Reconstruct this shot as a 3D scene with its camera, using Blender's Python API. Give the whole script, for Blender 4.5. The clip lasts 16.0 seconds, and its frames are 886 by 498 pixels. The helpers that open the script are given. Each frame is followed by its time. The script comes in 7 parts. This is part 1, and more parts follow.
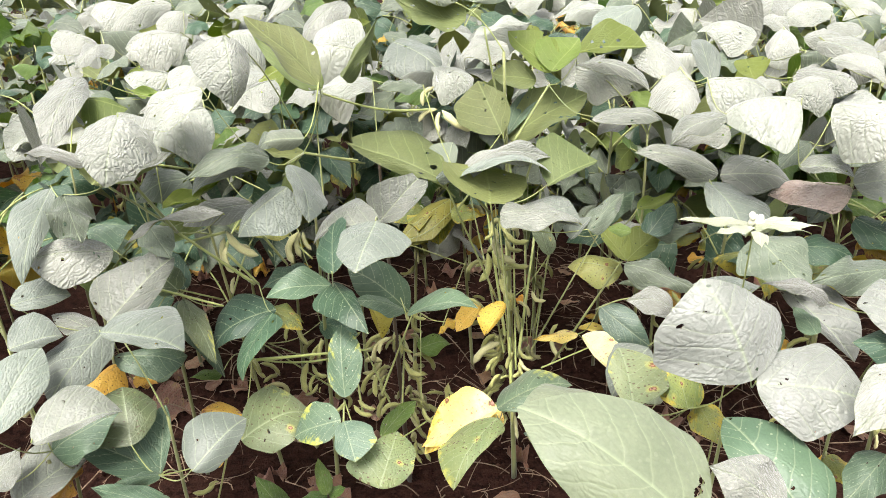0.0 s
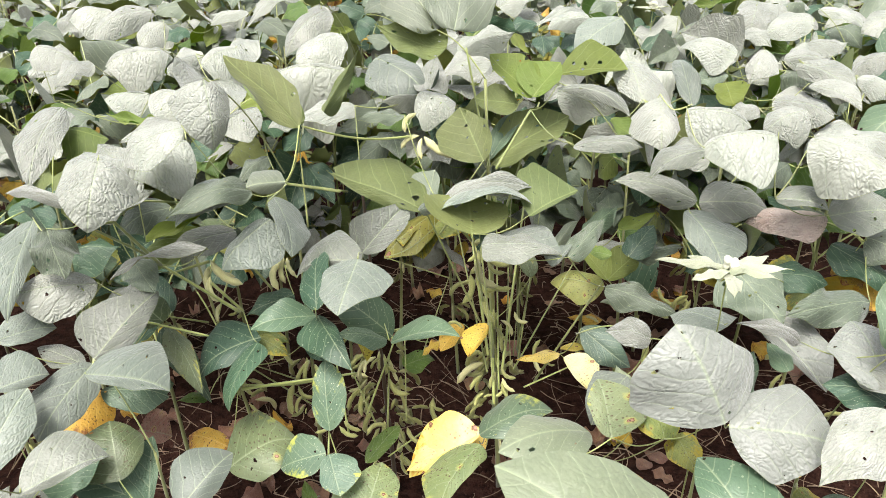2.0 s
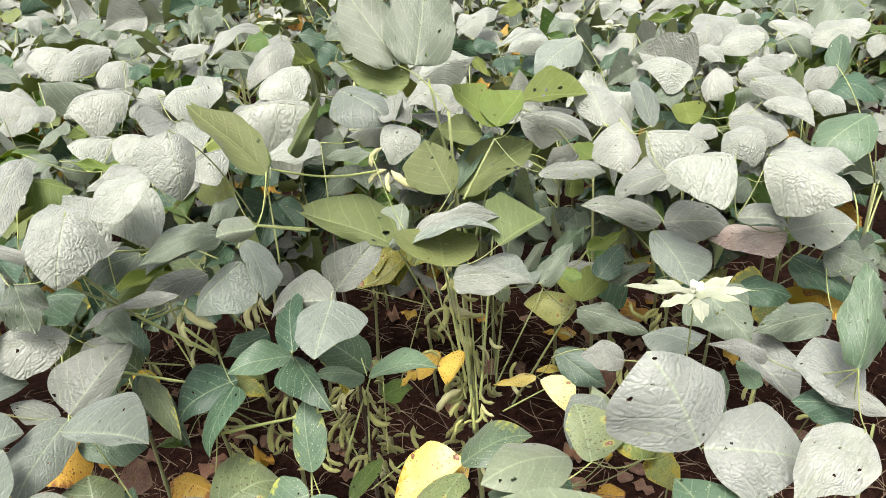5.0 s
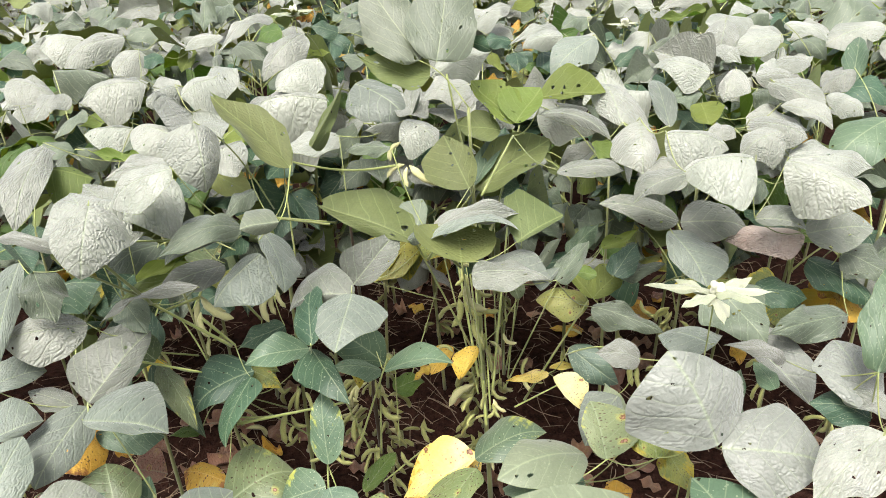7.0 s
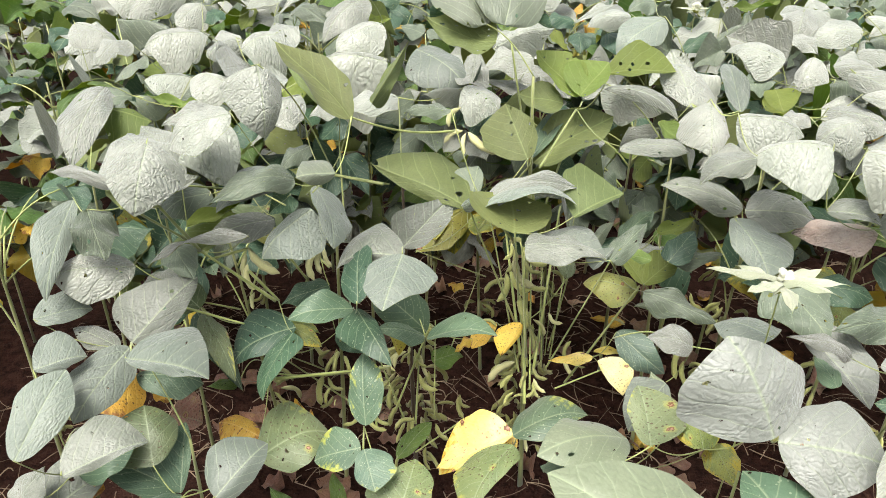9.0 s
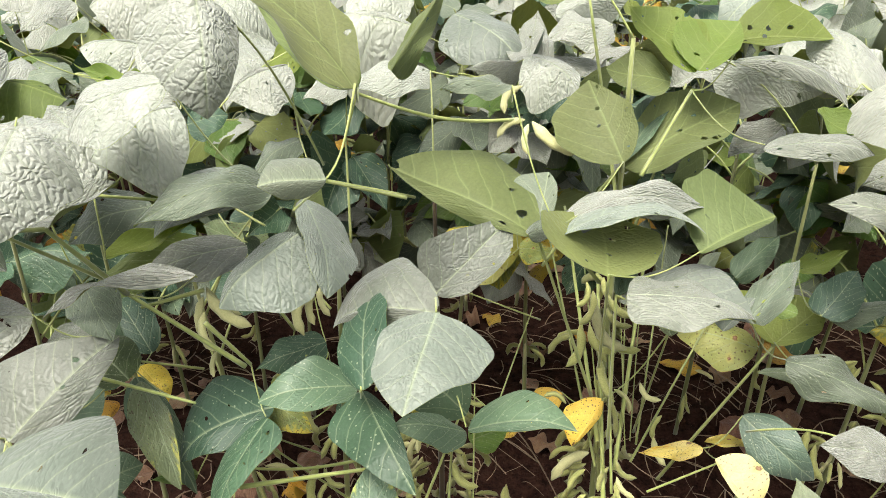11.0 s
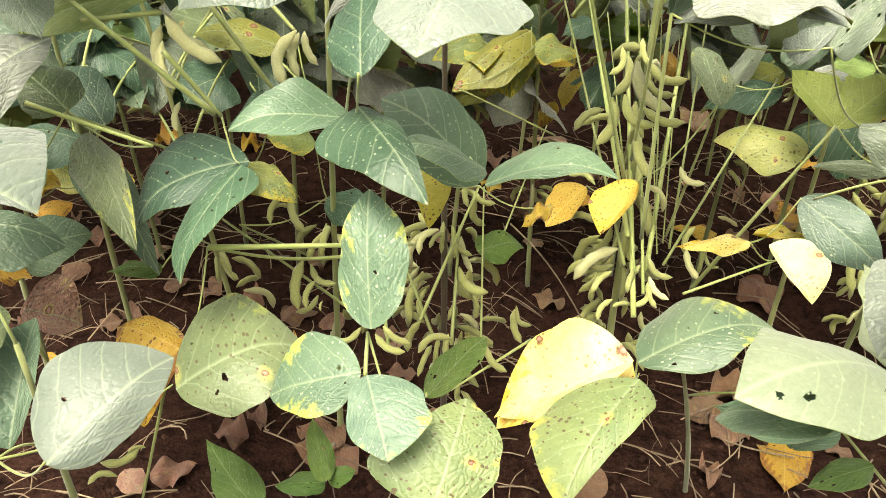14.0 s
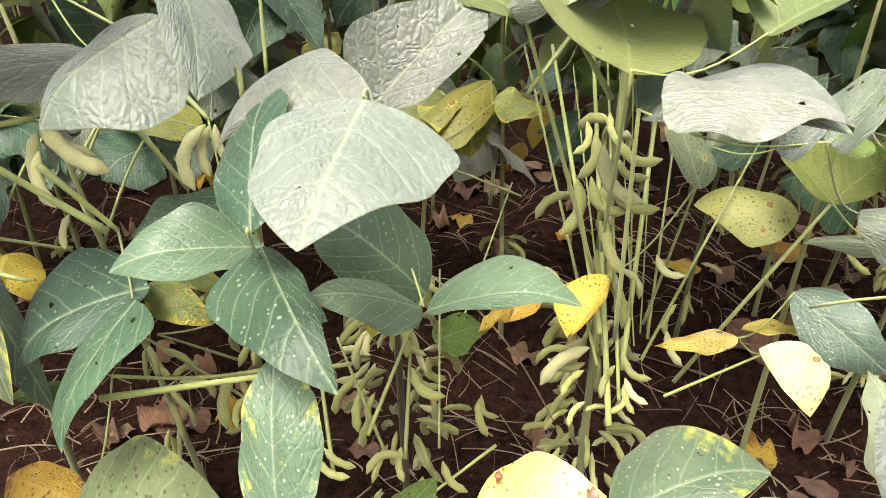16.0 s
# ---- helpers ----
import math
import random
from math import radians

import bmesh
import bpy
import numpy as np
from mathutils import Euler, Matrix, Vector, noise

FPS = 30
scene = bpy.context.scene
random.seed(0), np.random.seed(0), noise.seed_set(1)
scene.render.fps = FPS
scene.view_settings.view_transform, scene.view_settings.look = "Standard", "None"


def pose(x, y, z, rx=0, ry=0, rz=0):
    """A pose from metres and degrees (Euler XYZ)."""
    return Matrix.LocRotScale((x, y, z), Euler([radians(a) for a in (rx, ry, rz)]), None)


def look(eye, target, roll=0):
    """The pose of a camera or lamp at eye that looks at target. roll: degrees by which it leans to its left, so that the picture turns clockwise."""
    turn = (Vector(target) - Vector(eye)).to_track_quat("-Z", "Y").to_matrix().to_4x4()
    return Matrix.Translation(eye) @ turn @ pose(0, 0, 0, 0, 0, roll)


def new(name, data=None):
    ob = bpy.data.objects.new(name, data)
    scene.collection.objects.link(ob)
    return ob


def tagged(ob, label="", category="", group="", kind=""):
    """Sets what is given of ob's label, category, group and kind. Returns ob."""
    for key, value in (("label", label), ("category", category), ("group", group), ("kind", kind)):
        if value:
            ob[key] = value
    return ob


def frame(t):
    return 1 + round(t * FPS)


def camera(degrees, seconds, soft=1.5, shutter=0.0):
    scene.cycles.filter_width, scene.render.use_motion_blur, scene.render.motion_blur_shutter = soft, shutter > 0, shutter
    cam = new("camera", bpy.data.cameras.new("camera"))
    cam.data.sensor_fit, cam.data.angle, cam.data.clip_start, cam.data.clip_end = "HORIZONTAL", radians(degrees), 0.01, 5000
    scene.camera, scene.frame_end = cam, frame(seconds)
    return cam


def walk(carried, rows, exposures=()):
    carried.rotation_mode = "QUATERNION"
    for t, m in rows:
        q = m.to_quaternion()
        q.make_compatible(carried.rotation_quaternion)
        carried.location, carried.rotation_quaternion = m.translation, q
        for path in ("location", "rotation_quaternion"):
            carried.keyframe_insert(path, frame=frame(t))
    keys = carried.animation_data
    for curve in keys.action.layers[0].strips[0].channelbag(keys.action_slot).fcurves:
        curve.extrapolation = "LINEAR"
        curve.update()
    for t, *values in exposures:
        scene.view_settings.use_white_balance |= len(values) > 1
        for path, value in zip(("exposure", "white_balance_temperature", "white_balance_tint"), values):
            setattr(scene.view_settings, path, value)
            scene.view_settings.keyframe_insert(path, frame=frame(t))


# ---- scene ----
cam = camera(62.0, 16.0, 0.6)
ROWS = [
    (0.0, 0.0302, -0.0137, 1.1361, 63.54, 1.48, 0.81),
    (0.5, 0.0215, 0.0228, 1.1922, 61.29, 1.03, 0.14),
    (1.0, 0.0241, 0.0258, 1.2073, 60.93, 1.33, -0.79),
    (1.5, 0.0426, 0.0244, 1.2260, 60.84, 2.12, -0.45),
    (2.0, 0.0428, 0.0163, 1.2201, 61.38, 1.42, -0.10),
    (2.5, 0.0500, 0.0281, 1.2495, 60.71, 2.04, -0.65),
    (3.0, 0.0590, 0.0282, 1.2555, 61.28, 3.21, -1.03),
    (3.5, 0.0781, 0.0408, 1.2776, 60.21, 4.60, -2.69),
    (4.0, 0.0597, 0.0244, 1.2544, 61.35, 4.04, -2.67),
    (6.5, 0.0319, 0.0242, 1.2670, 62.05, 2.52, -4.00),
    (7.0, 0.0154, 0.0241, 1.2651, 61.40, 2.05, -3.00),
    (7.5, 0.0290, 0.0282, 1.2614, 61.27, 1.92, -2.90),
    (8.0, 0.0200, 0.0186, 1.2427, 60.64, 1.13, -1.02),
    (10.5, -0.0480, 0.2139, 1.1448, 61.04, -1.20, 2.25),
    (11.0, -0.0518, 0.3874, 1.0675, 61.28, -0.51, 3.41),
    (11.5, -0.0452, 0.4483, 0.9568, 60.59, -0.69, 4.94),
    (12.0, -0.0439, 0.4620, 0.8460, 56.48, 0.18, 3.44),
    (12.5, -0.0681, 0.4381, 0.8246, 54.97, -1.31, 3.18),
    (13.0, -0.0580, 0.4168, 0.8402, 57.45, -0.65, 3.06),
    (13.5, -0.0577, 0.4181, 0.8372, 56.95, -1.65, 2.73),
    (14.0, -0.0727, 0.4073, 0.8312, 56.90, -1.66, 2.85),
    (14.5, -0.0741, 0.4101, 0.8387, 56.25, -1.80, 2.97),
    (15.0, -0.0688, 0.4174, 0.8426, 56.89, -2.01, 2.93),
    (15.5, -0.0613, 0.4614, 0.8506, 57.21, -3.40, 2.38),
    (16.0, -0.0402, 0.5491, 0.8697, 56.25, -0.75, 1.07),
]
EXPOSURES = [
    (0.0, 1.34, 6650, 13), (2.0, 1.2, 6600, 12), (3.5, 1.08, 6650, 11), (7.0, 1.08, 6650, 11), (8.0, 1.07, 6650, 10), (10.5, 1.18, 6700, 10), (11.0, 1.2, 6850, 8),
    (12.0, 1.66, 7100, 8), (13.0, 1.75, 7500, 3), (14.5, 1.75, 7600, 4), (15.5, 1.78, 7250, 7), (16.0, 1.6, 7000, 11),
]
walk(cam, [(t, pose(x, y, z, rx, ry, rz)) for t, x, y, z, rx, ry, rz in ROWS], EXPOSURES)

# ---- world and light: bright overcast sky ----
SUN_EL, SUN_AZ = 68.0, 205.0
world = bpy.data.worlds.new("overcast_sky")
scene.world = world
world.use_nodes = True
wn, wl = world.node_tree.nodes, world.node_tree.links
wn.clear()
sky = wn.new("ShaderNodeTexSky")
sky.sky_type = "NISHITA"
sky.sun_disc = False
sky.sun_elevation, sky.sun_rotation = radians(SUN_EL), radians(SUN_AZ)
sky.air_density, sky.dust_density, sky.ozone_density = 1.0, 6.0, 1.0
veil = wn.new("ShaderNodeHueSaturation")
veil.inputs["Saturation"].default_value = 0.35
back = wn.new("ShaderNodeBackground")
back.inputs["Strength"].default_value = 0.13
wout = wn.new("ShaderNodeOutputWorld")
wl.new(sky.outputs[0], veil.inputs["Color"])
wl.new(veil.outputs[0], back.inputs[0])
wl.new(back.outputs[0], wout.inputs[0])
sun_data = bpy.data.lights.new("sun", "SUN")
sun_data.energy, sun_data.angle, sun_data.color = 2.0, radians(28), (1.0, 0.98, 0.94)
sun = new("sun", sun_data)
az, el = radians(SUN_AZ), radians(SUN_EL)
sun.matrix_world = look((6 * math.sin(az) * math.cos(el), 6 * math.cos(az) * math.cos(el), 6 * math.sin(el)), (0, 0, 0))


# ---- materials ----
def nodes_of(name):
    m = bpy.data.materials.new(name)
    m.use_nodes = True
    nt = m.node_tree
    nt.nodes.clear()
    out = nt.nodes.new("ShaderNodeOutputMaterial")
    return m, nt, out


class Net:
    """Short hand for shader nodes."""

    def __init__(self, nt):
        self.nt = nt

    def put(self, kind, **given):
        n = self.nt.nodes.new(kind)
        for key, v in given.items():
            if key in n.inputs:
                self.feed(n.inputs[key], v)
        return n

    def feed(self, socket, v):
        if isinstance(v, bpy.types.NodeSocket):
            self.nt.links.new(v, socket)
        else:
            socket.default_value = v

    def math(self, op, a, b=0.0, c=0.0):
        n = self.nt.nodes.new("ShaderNodeMath")
        n.operation = op
        for s, v in zip(n.inputs, (a, b, c)):
            self.feed(s, v)
        return n.outputs[0]

    def mix(self, f, a, b, mode="MIX"):
        n = self.nt.nodes.new("ShaderNodeMix")
        n.data_type, n.blend_type = "RGBA", mode
        self.feed(n.inputs[0], f)
        self.feed(n.inputs[6], a)
        self.feed(n.inputs[7], b)
        return n.outputs[2]

    def ramp(self, f, stops):
        n = self.nt.nodes.new("ShaderNodeValToRGB")
        e = n.color_ramp.elements
        while len(e) < len(stops):
            e.new(0.5)
        for k, (p, c) in enumerate(stops):
            e[k].position = p
            e[k].color = (*c, 1) if len(c) == 3 else (c[0], c[0], c[0], 1)
        self.feed(n.inputs[0], f)
        return n.outputs[0]

    def noise(self, vec, scale, detail=3.0, rough=0.5):
        n = self.nt.nodes.new("ShaderNodeTexNoise")
        self.feed(n.inputs["Vector"], vec)
        n.inputs["Scale"].default_value = scale
        n.inputs["Detail"].default_value = detail
        n.inputs["Roughness"].default_value = rough
        return n.outputs["Fac"]

    def voronoi(self, vec, scale, feature="F1", out="Distance"):
        n = self.nt.nodes.new("ShaderNodeTexVoronoi")
        n.feature = feature
        n.voronoi_dimensions = "2D"
        self.feed(n.inputs["Vector"], vec)
        n.inputs["Scale"].default_value = scale
        return n.outputs[out]


def c4(c):
    return (*c, 1.0)


def leaf_material(name, base, second, edge=None, edge_amount=0.0, specks=0.0, sheen=0.3, through_light=0.25, rough=0.5, holes=0.0, vein=(0.34, 0.4, 0.25), relief=0.34, blotch=0.0, island=False):
    """A leaf surface: side veins, ladder veins with puffed cells and painted crease shade between them, pale specks,
    yellowing margin, bite holes.
    """
    m, nt, out = nodes_of(name)
    k = Net(nt)
    uv = nt.nodes.new("ShaderNodeUVMap").outputs[0]
    info = nt.nodes.new("ShaderNodeObjectInfo")
    rnd = nt.nodes.new("ShaderNodeNewGeometry").outputs["Random Per Island"] if island else info.outputs["Random"]
    sep = k.put("ShaderNodeSeparateXYZ", Vector=uv)
    u, v = sep.outputs[0], sep.outputs[1]
    across = k.math("ABSOLUTE", k.math("SUBTRACT", u, 0.5))
    shift = k.put("ShaderNodeCombineXYZ", X=k.math("MULTIPLY", rnd, 37.0), Y=k.math("MULTIPLY", rnd, 91.0), Z=k.math("MULTIPLY", rnd, 13.0)).outputs[0]
    vec = k.put("ShaderNodeVectorMath", Vector=uv)
    vec.operation = "ADD"
    k.feed(vec.inputs[1], shift)
    vec = vec.outputs[0]
    # side veins leave the midrib at an angle; ladder veins cross between them
    wob = k.math("MULTIPLY", k.noise(vec, 3.5, 2.0), 0.16)
    lane = k.math("MULTIPLY", k.math("ADD", k.math("SUBTRACT", v, k.math("MULTIPLY", k.math("POWER", across, 1.15), 1.35)), wob), 5.6)
    near_side = k.math("SUBTRACT", 0.5, k.math("ABSOLUTE", k.math("SUBTRACT", k.math("FRACT", lane), 0.5)))
    wob2 = k.math("MULTIPLY", k.noise(vec, 7.0, 2.0), 0.2)
    rung = k.math("ADD", k.math("ADD", across, k.math("MULTIPLY", v, 0.5)), wob2)
    rung = k.math("ADD", k.math("MULTIPLY", rung, 14.0), k.math("MULTIPLY", k.math("FLOOR", lane), 0.37))
    cell_at = k.put("ShaderNodeCombineXYZ", X=k.math("MULTIPLY", lane, 3.0), Y=k.math("MULTIPLY", rung, 1.9), Z=k.math("MULTIPLY", rnd, 50.0)).outputs[0]
    puff = k.ramp(k.noise(cell_at, 1.0, 1.5, 0.55), [(0.22, (0, 0, 0)), (0.72, (1, 1, 1))])
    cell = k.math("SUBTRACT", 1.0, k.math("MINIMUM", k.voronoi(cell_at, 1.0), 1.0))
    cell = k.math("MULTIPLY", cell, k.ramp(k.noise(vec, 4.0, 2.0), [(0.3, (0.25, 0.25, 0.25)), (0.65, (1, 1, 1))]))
    side = k.math("POWER", k.math("MAXIMUM", k.math("SUBTRACT", 1.0, k.math("MULTIPLY", near_side, 11.0)), 0.0), 2.0)
    mid = k.math("POWER", k.math("MAXIMUM", k.math("SUBTRACT", 1.0, k.math("MULTIPLY", across, 55.0)), 0.0), 1.5)
    veins = k.math("MINIMUM", k.math("ADD", k.math("MULTIPLY", side, 0.6), mid), 1.0)
    mottling = k.noise(vec, 2.6, 5.0, 0.65)
    col = k.mix(k.ramp(mottling, [(0.35, (0, 0, 0)), (0.68, (1, 1, 1))]), c4(base), c4(second))
    grain = k.noise(vec, 60.0, 4.0, 0.75)
    hs = k.put("ShaderNodeHueSaturation", Color=col, Value=k.math("ADD", k.math("ADD", 0.53, k.math("MULTIPLY", grain, 0.5)), k.math("MULTIPLY", rnd, 0.44)))
    k.feed(hs.inputs["Hue"], k.math("ADD", 0.485, k.math("MULTIPLY", k.math("FRACT", k.math("MULTIPLY", rnd, 7.3)), 0.03)))
    col = hs.outputs[0]
    if edge:
        rim = k.math("ADD", k.math("MULTIPLY", across, 1.0), k.math("MULTIPLY", k.math("ABSOLUTE", k.math("SUBTRACT", v, 0.35)), 0.8))
        rim = k.math("ADD", rim, k.math("MULTIPLY", k.math("SUBTRACT", k.noise(vec, 1.8, 6.0, 0.72), 0.5), 1.9))
        rim = k.math("ADD", rim, k.math("MULTIPLY", near_side, 0.3))
        lo = 1.0 - 0.75 * edge_amount
        col = k.mix(k.ramp(rim, [(max(lo - 0.1, 0.0), (0, 0, 0)), (min(lo + 0.07, 1.0), (1, 1, 1))]), col, c4(edge))
    # shade in the creases between puffed cells, mixed into the colour
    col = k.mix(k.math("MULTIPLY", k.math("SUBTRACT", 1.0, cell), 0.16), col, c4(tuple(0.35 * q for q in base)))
    col = k.mix(k.math("MULTIPLY", veins, 0.55), col, c4(vein))
    if specks:
        dots = k.voronoi(vec, 13.0)
        fleck = k.ramp(k.math("ADD", dots, k.math("MULTIPLY", k.noise(vec, 6.0), 0.4)), [(0.25, (1, 1, 1)), (0.29, (0, 0, 0))])
        col = k.mix(k.math("MULTIPLY", fleck, specks), col, c4((0.46, 0.5, 0.36)))
    if blotch:
        spot = k.math("ADD", k.voronoi(vec, 1.7), k.math("MULTIPLY", k.noise(vec, 7.0, 4.0, 0.7), 0.3))
        spot = k.math("SUBTRACT", spot, 0.115)
        spot = k.math("ADD", spot, k.math("MULTIPLY", k.noise(vec, 2.2, 1.0), 0.12))
        halo = k.ramp(spot, [(0.15, (1, 1, 1)), (0.22, (0, 0, 0))])
        ring = k.ramp(spot, [(0.135, (1, 1, 1)), (0.15, (0, 0, 0))])
        core = k.ramp(spot, [(0.105, (1, 1, 1)), (0.125, (0, 0, 0))])
        col = k.mix(k.math("MULTIPLY", halo, 0.5 * blotch), col, c4((0.55, 0.5, 0.12)))
        col = k.mix(k.math("MULTIPLY", ring, blotch), col, c4((0.16, 0.05, 0.02)))
        col = k.mix(k.math("MULTIPLY", core, blotch), col, c4((0.42, 0.22, 0.16)))
        tiny = k.ramp(k.math("ADD", k.voronoi(vec, 14.0), k.math("MULTIPLY", k.noise(vec, 5.0), 0.5)), [(0.33, (1, 1, 1)), (0.37, (0, 0, 0))])
        col = k.mix(k.math("MULTIPLY", tiny, 0.8 * blotch), col, c4((0.07, 0.03, 0.012)))
    sunk = k.math("POWER", k.math("MAXIMUM", k.math("SUBTRACT", 1.0, k.math("MULTIPLY", near_side, 6.5)), 0.0), 1.5)
    height = k.math("ADD", k.math("MULTIPLY", k.math("ADD", k.math("MULTIPLY", sunk, 0.55), mid), -0.6), k.math("ADD", k.math("MULTIPLY", puff, 0.4), k.math("MULTIPLY", cell, 1.5)))
    height = k.math("ADD", height, k.math("MULTIPLY", k.noise(vec, 40.0, 3.0, 0.65), 0.45))
    height = k.math("ADD", height, k.math("MULTIPLY", k.noise(vec, 5.0, 2.0), 0.6))
    bump = k.put("ShaderNodeBump", Height=height, Strength=1.0, Distance=0.0022 * relief)
    p = k.put("ShaderNodeBsdfPrincipled", Roughness=rough, Normal=bump.outputs[0])
    k.feed(p.inputs["Base Color"], col)
    p.inputs["Specular IOR Level"].default_value = 0.5
    p.inputs["Sheen Weight"].default_value = sheen
    p.inputs["Sheen Roughness"].default_value = 0.45
    t = k.put("ShaderNodeBsdfTranslucent", Normal=bump.outputs[0])
    lit = k.mix(1.0, col, c4((1.9, 1.75, 0.75)), "MULTIPLY")
    k.feed(t.inputs["Color"], lit)
    mixed = nt.nodes.new("ShaderNodeMixShader")
    mixed.inputs[0].default_value = through_light
    nt.links.new(p.outputs[0], mixed.inputs[1])
    nt.links.new(t.outputs[0], mixed.inputs[2])
    last = mixed.outputs[0]
    if holes:
        bite = k.math("ADD", k.voronoi(vec, 3.6), k.math("MULTIPLY", k.noise(vec, 9.0, 4.0, 0.7), 0.5))
        gate = k.ramp(k.noise(vec, 1.7, 1.0), [(0.48, (0, 0, 0)), (0.51, (1, 1, 1))])
        cut = k.math("MULTIPLY", k.math("LESS_THAN", bite, 0.25 + 0.09 * holes), gate)
        clear = nt.nodes.new("ShaderNodeBsdfTransparent")
        hole = nt.nodes.new("ShaderNodeMixShader")
        nt.links.new(cut, hole.inputs[0])
        nt.links.new(last, hole.inputs[1])
        nt.links.new(clear.outputs[0], hole.inputs[2])
        last = hole.outputs[0]
    nt.links.new(last, out.inputs[0])
    return m


def plain_material(name, base, second, scale=60.0, rough=0.6, sheen=0.0, relief=0.4, distance=0.002, random_value=0.3, stretch=(1, 1, 1), gloss=0.4):
    m, nt, out = nodes_of(name)
    k = Net(nt)
    pos = nt.nodes.new("ShaderNodeTexCoord").outputs["Object"]
    mp = k.put("ShaderNodeMapping", Vector=pos)
    mp.inputs["Scale"].default_value = stretch
    pos = mp.outputs[0]
    rnd = nt.nodes.new("ShaderNodeObjectInfo").outputs["Random"]
    isl = nt.nodes.new("ShaderNodeNewGeometry").outputs["Random Per Island"]
    big, small = k.noise(pos, scale * 0.25, 4.0), k.noise(pos, scale, 5.0, 0.65)
    f = k.math("ADD", k.math("MULTIPLY", big, 0.6), k.math("MULTIPLY", small, 0.4))
    col = k.mix(k.ramp(f, [(0.36, (0, 0, 0)), (0.64, (1, 1, 1))]), c4(base), c4(second))
    val = k.math("ADD", 1.0 - random_value, k.math("MULTIPLY", k.math("FRACT", k.math("ADD", rnd, isl)), 2 * random_value))
    col = k.put("ShaderNodeHueSaturation", Color=col, Value=val).outputs[0]
    bump = k.put("ShaderNodeBump", Height=small, Strength=relief, Distance=distance)
    p = k.put("ShaderNodeBsdfPrincipled", Roughness=rough, Normal=bump.outputs[0])
    k.feed(p.inputs["Base Color"], col)
    p.inputs["Sheen Weight"].default_value = sheen
    p.inputs["Specular IOR Level"].default_value = gloss
    nt.links.new(p.outputs[0], out.inputs[0])
    return m


UNDER = leaf_material("leaf_underside", (0.205, 0.255, 0.09), (0.25, 0.3, 0.115), sheen=0.2, through_light=0.48, rough=0.6, holes=0.7, vein=(0.36, 0.42, 0.18), relief=0.22)
UNDER_FRESH = leaf_material("lit_leaf_underside", (0.2, 0.26, 0.06), (0.24, 0.3, 0.08), sheen=0.15, through_light=0.58, rough=0.6, holes=0.7, vein=(0.4, 0.45, 0.18), relief=0.22)
UNDER_YELLOW = leaf_material("yellow_leaf_underside", (0.55, 0.42, 0.06), (0.5, 0.44, 0.1), sheen=0.1, through_light=0.4, rough=0.6, vein=(0.6, 0.5, 0.2), relief=0.22)
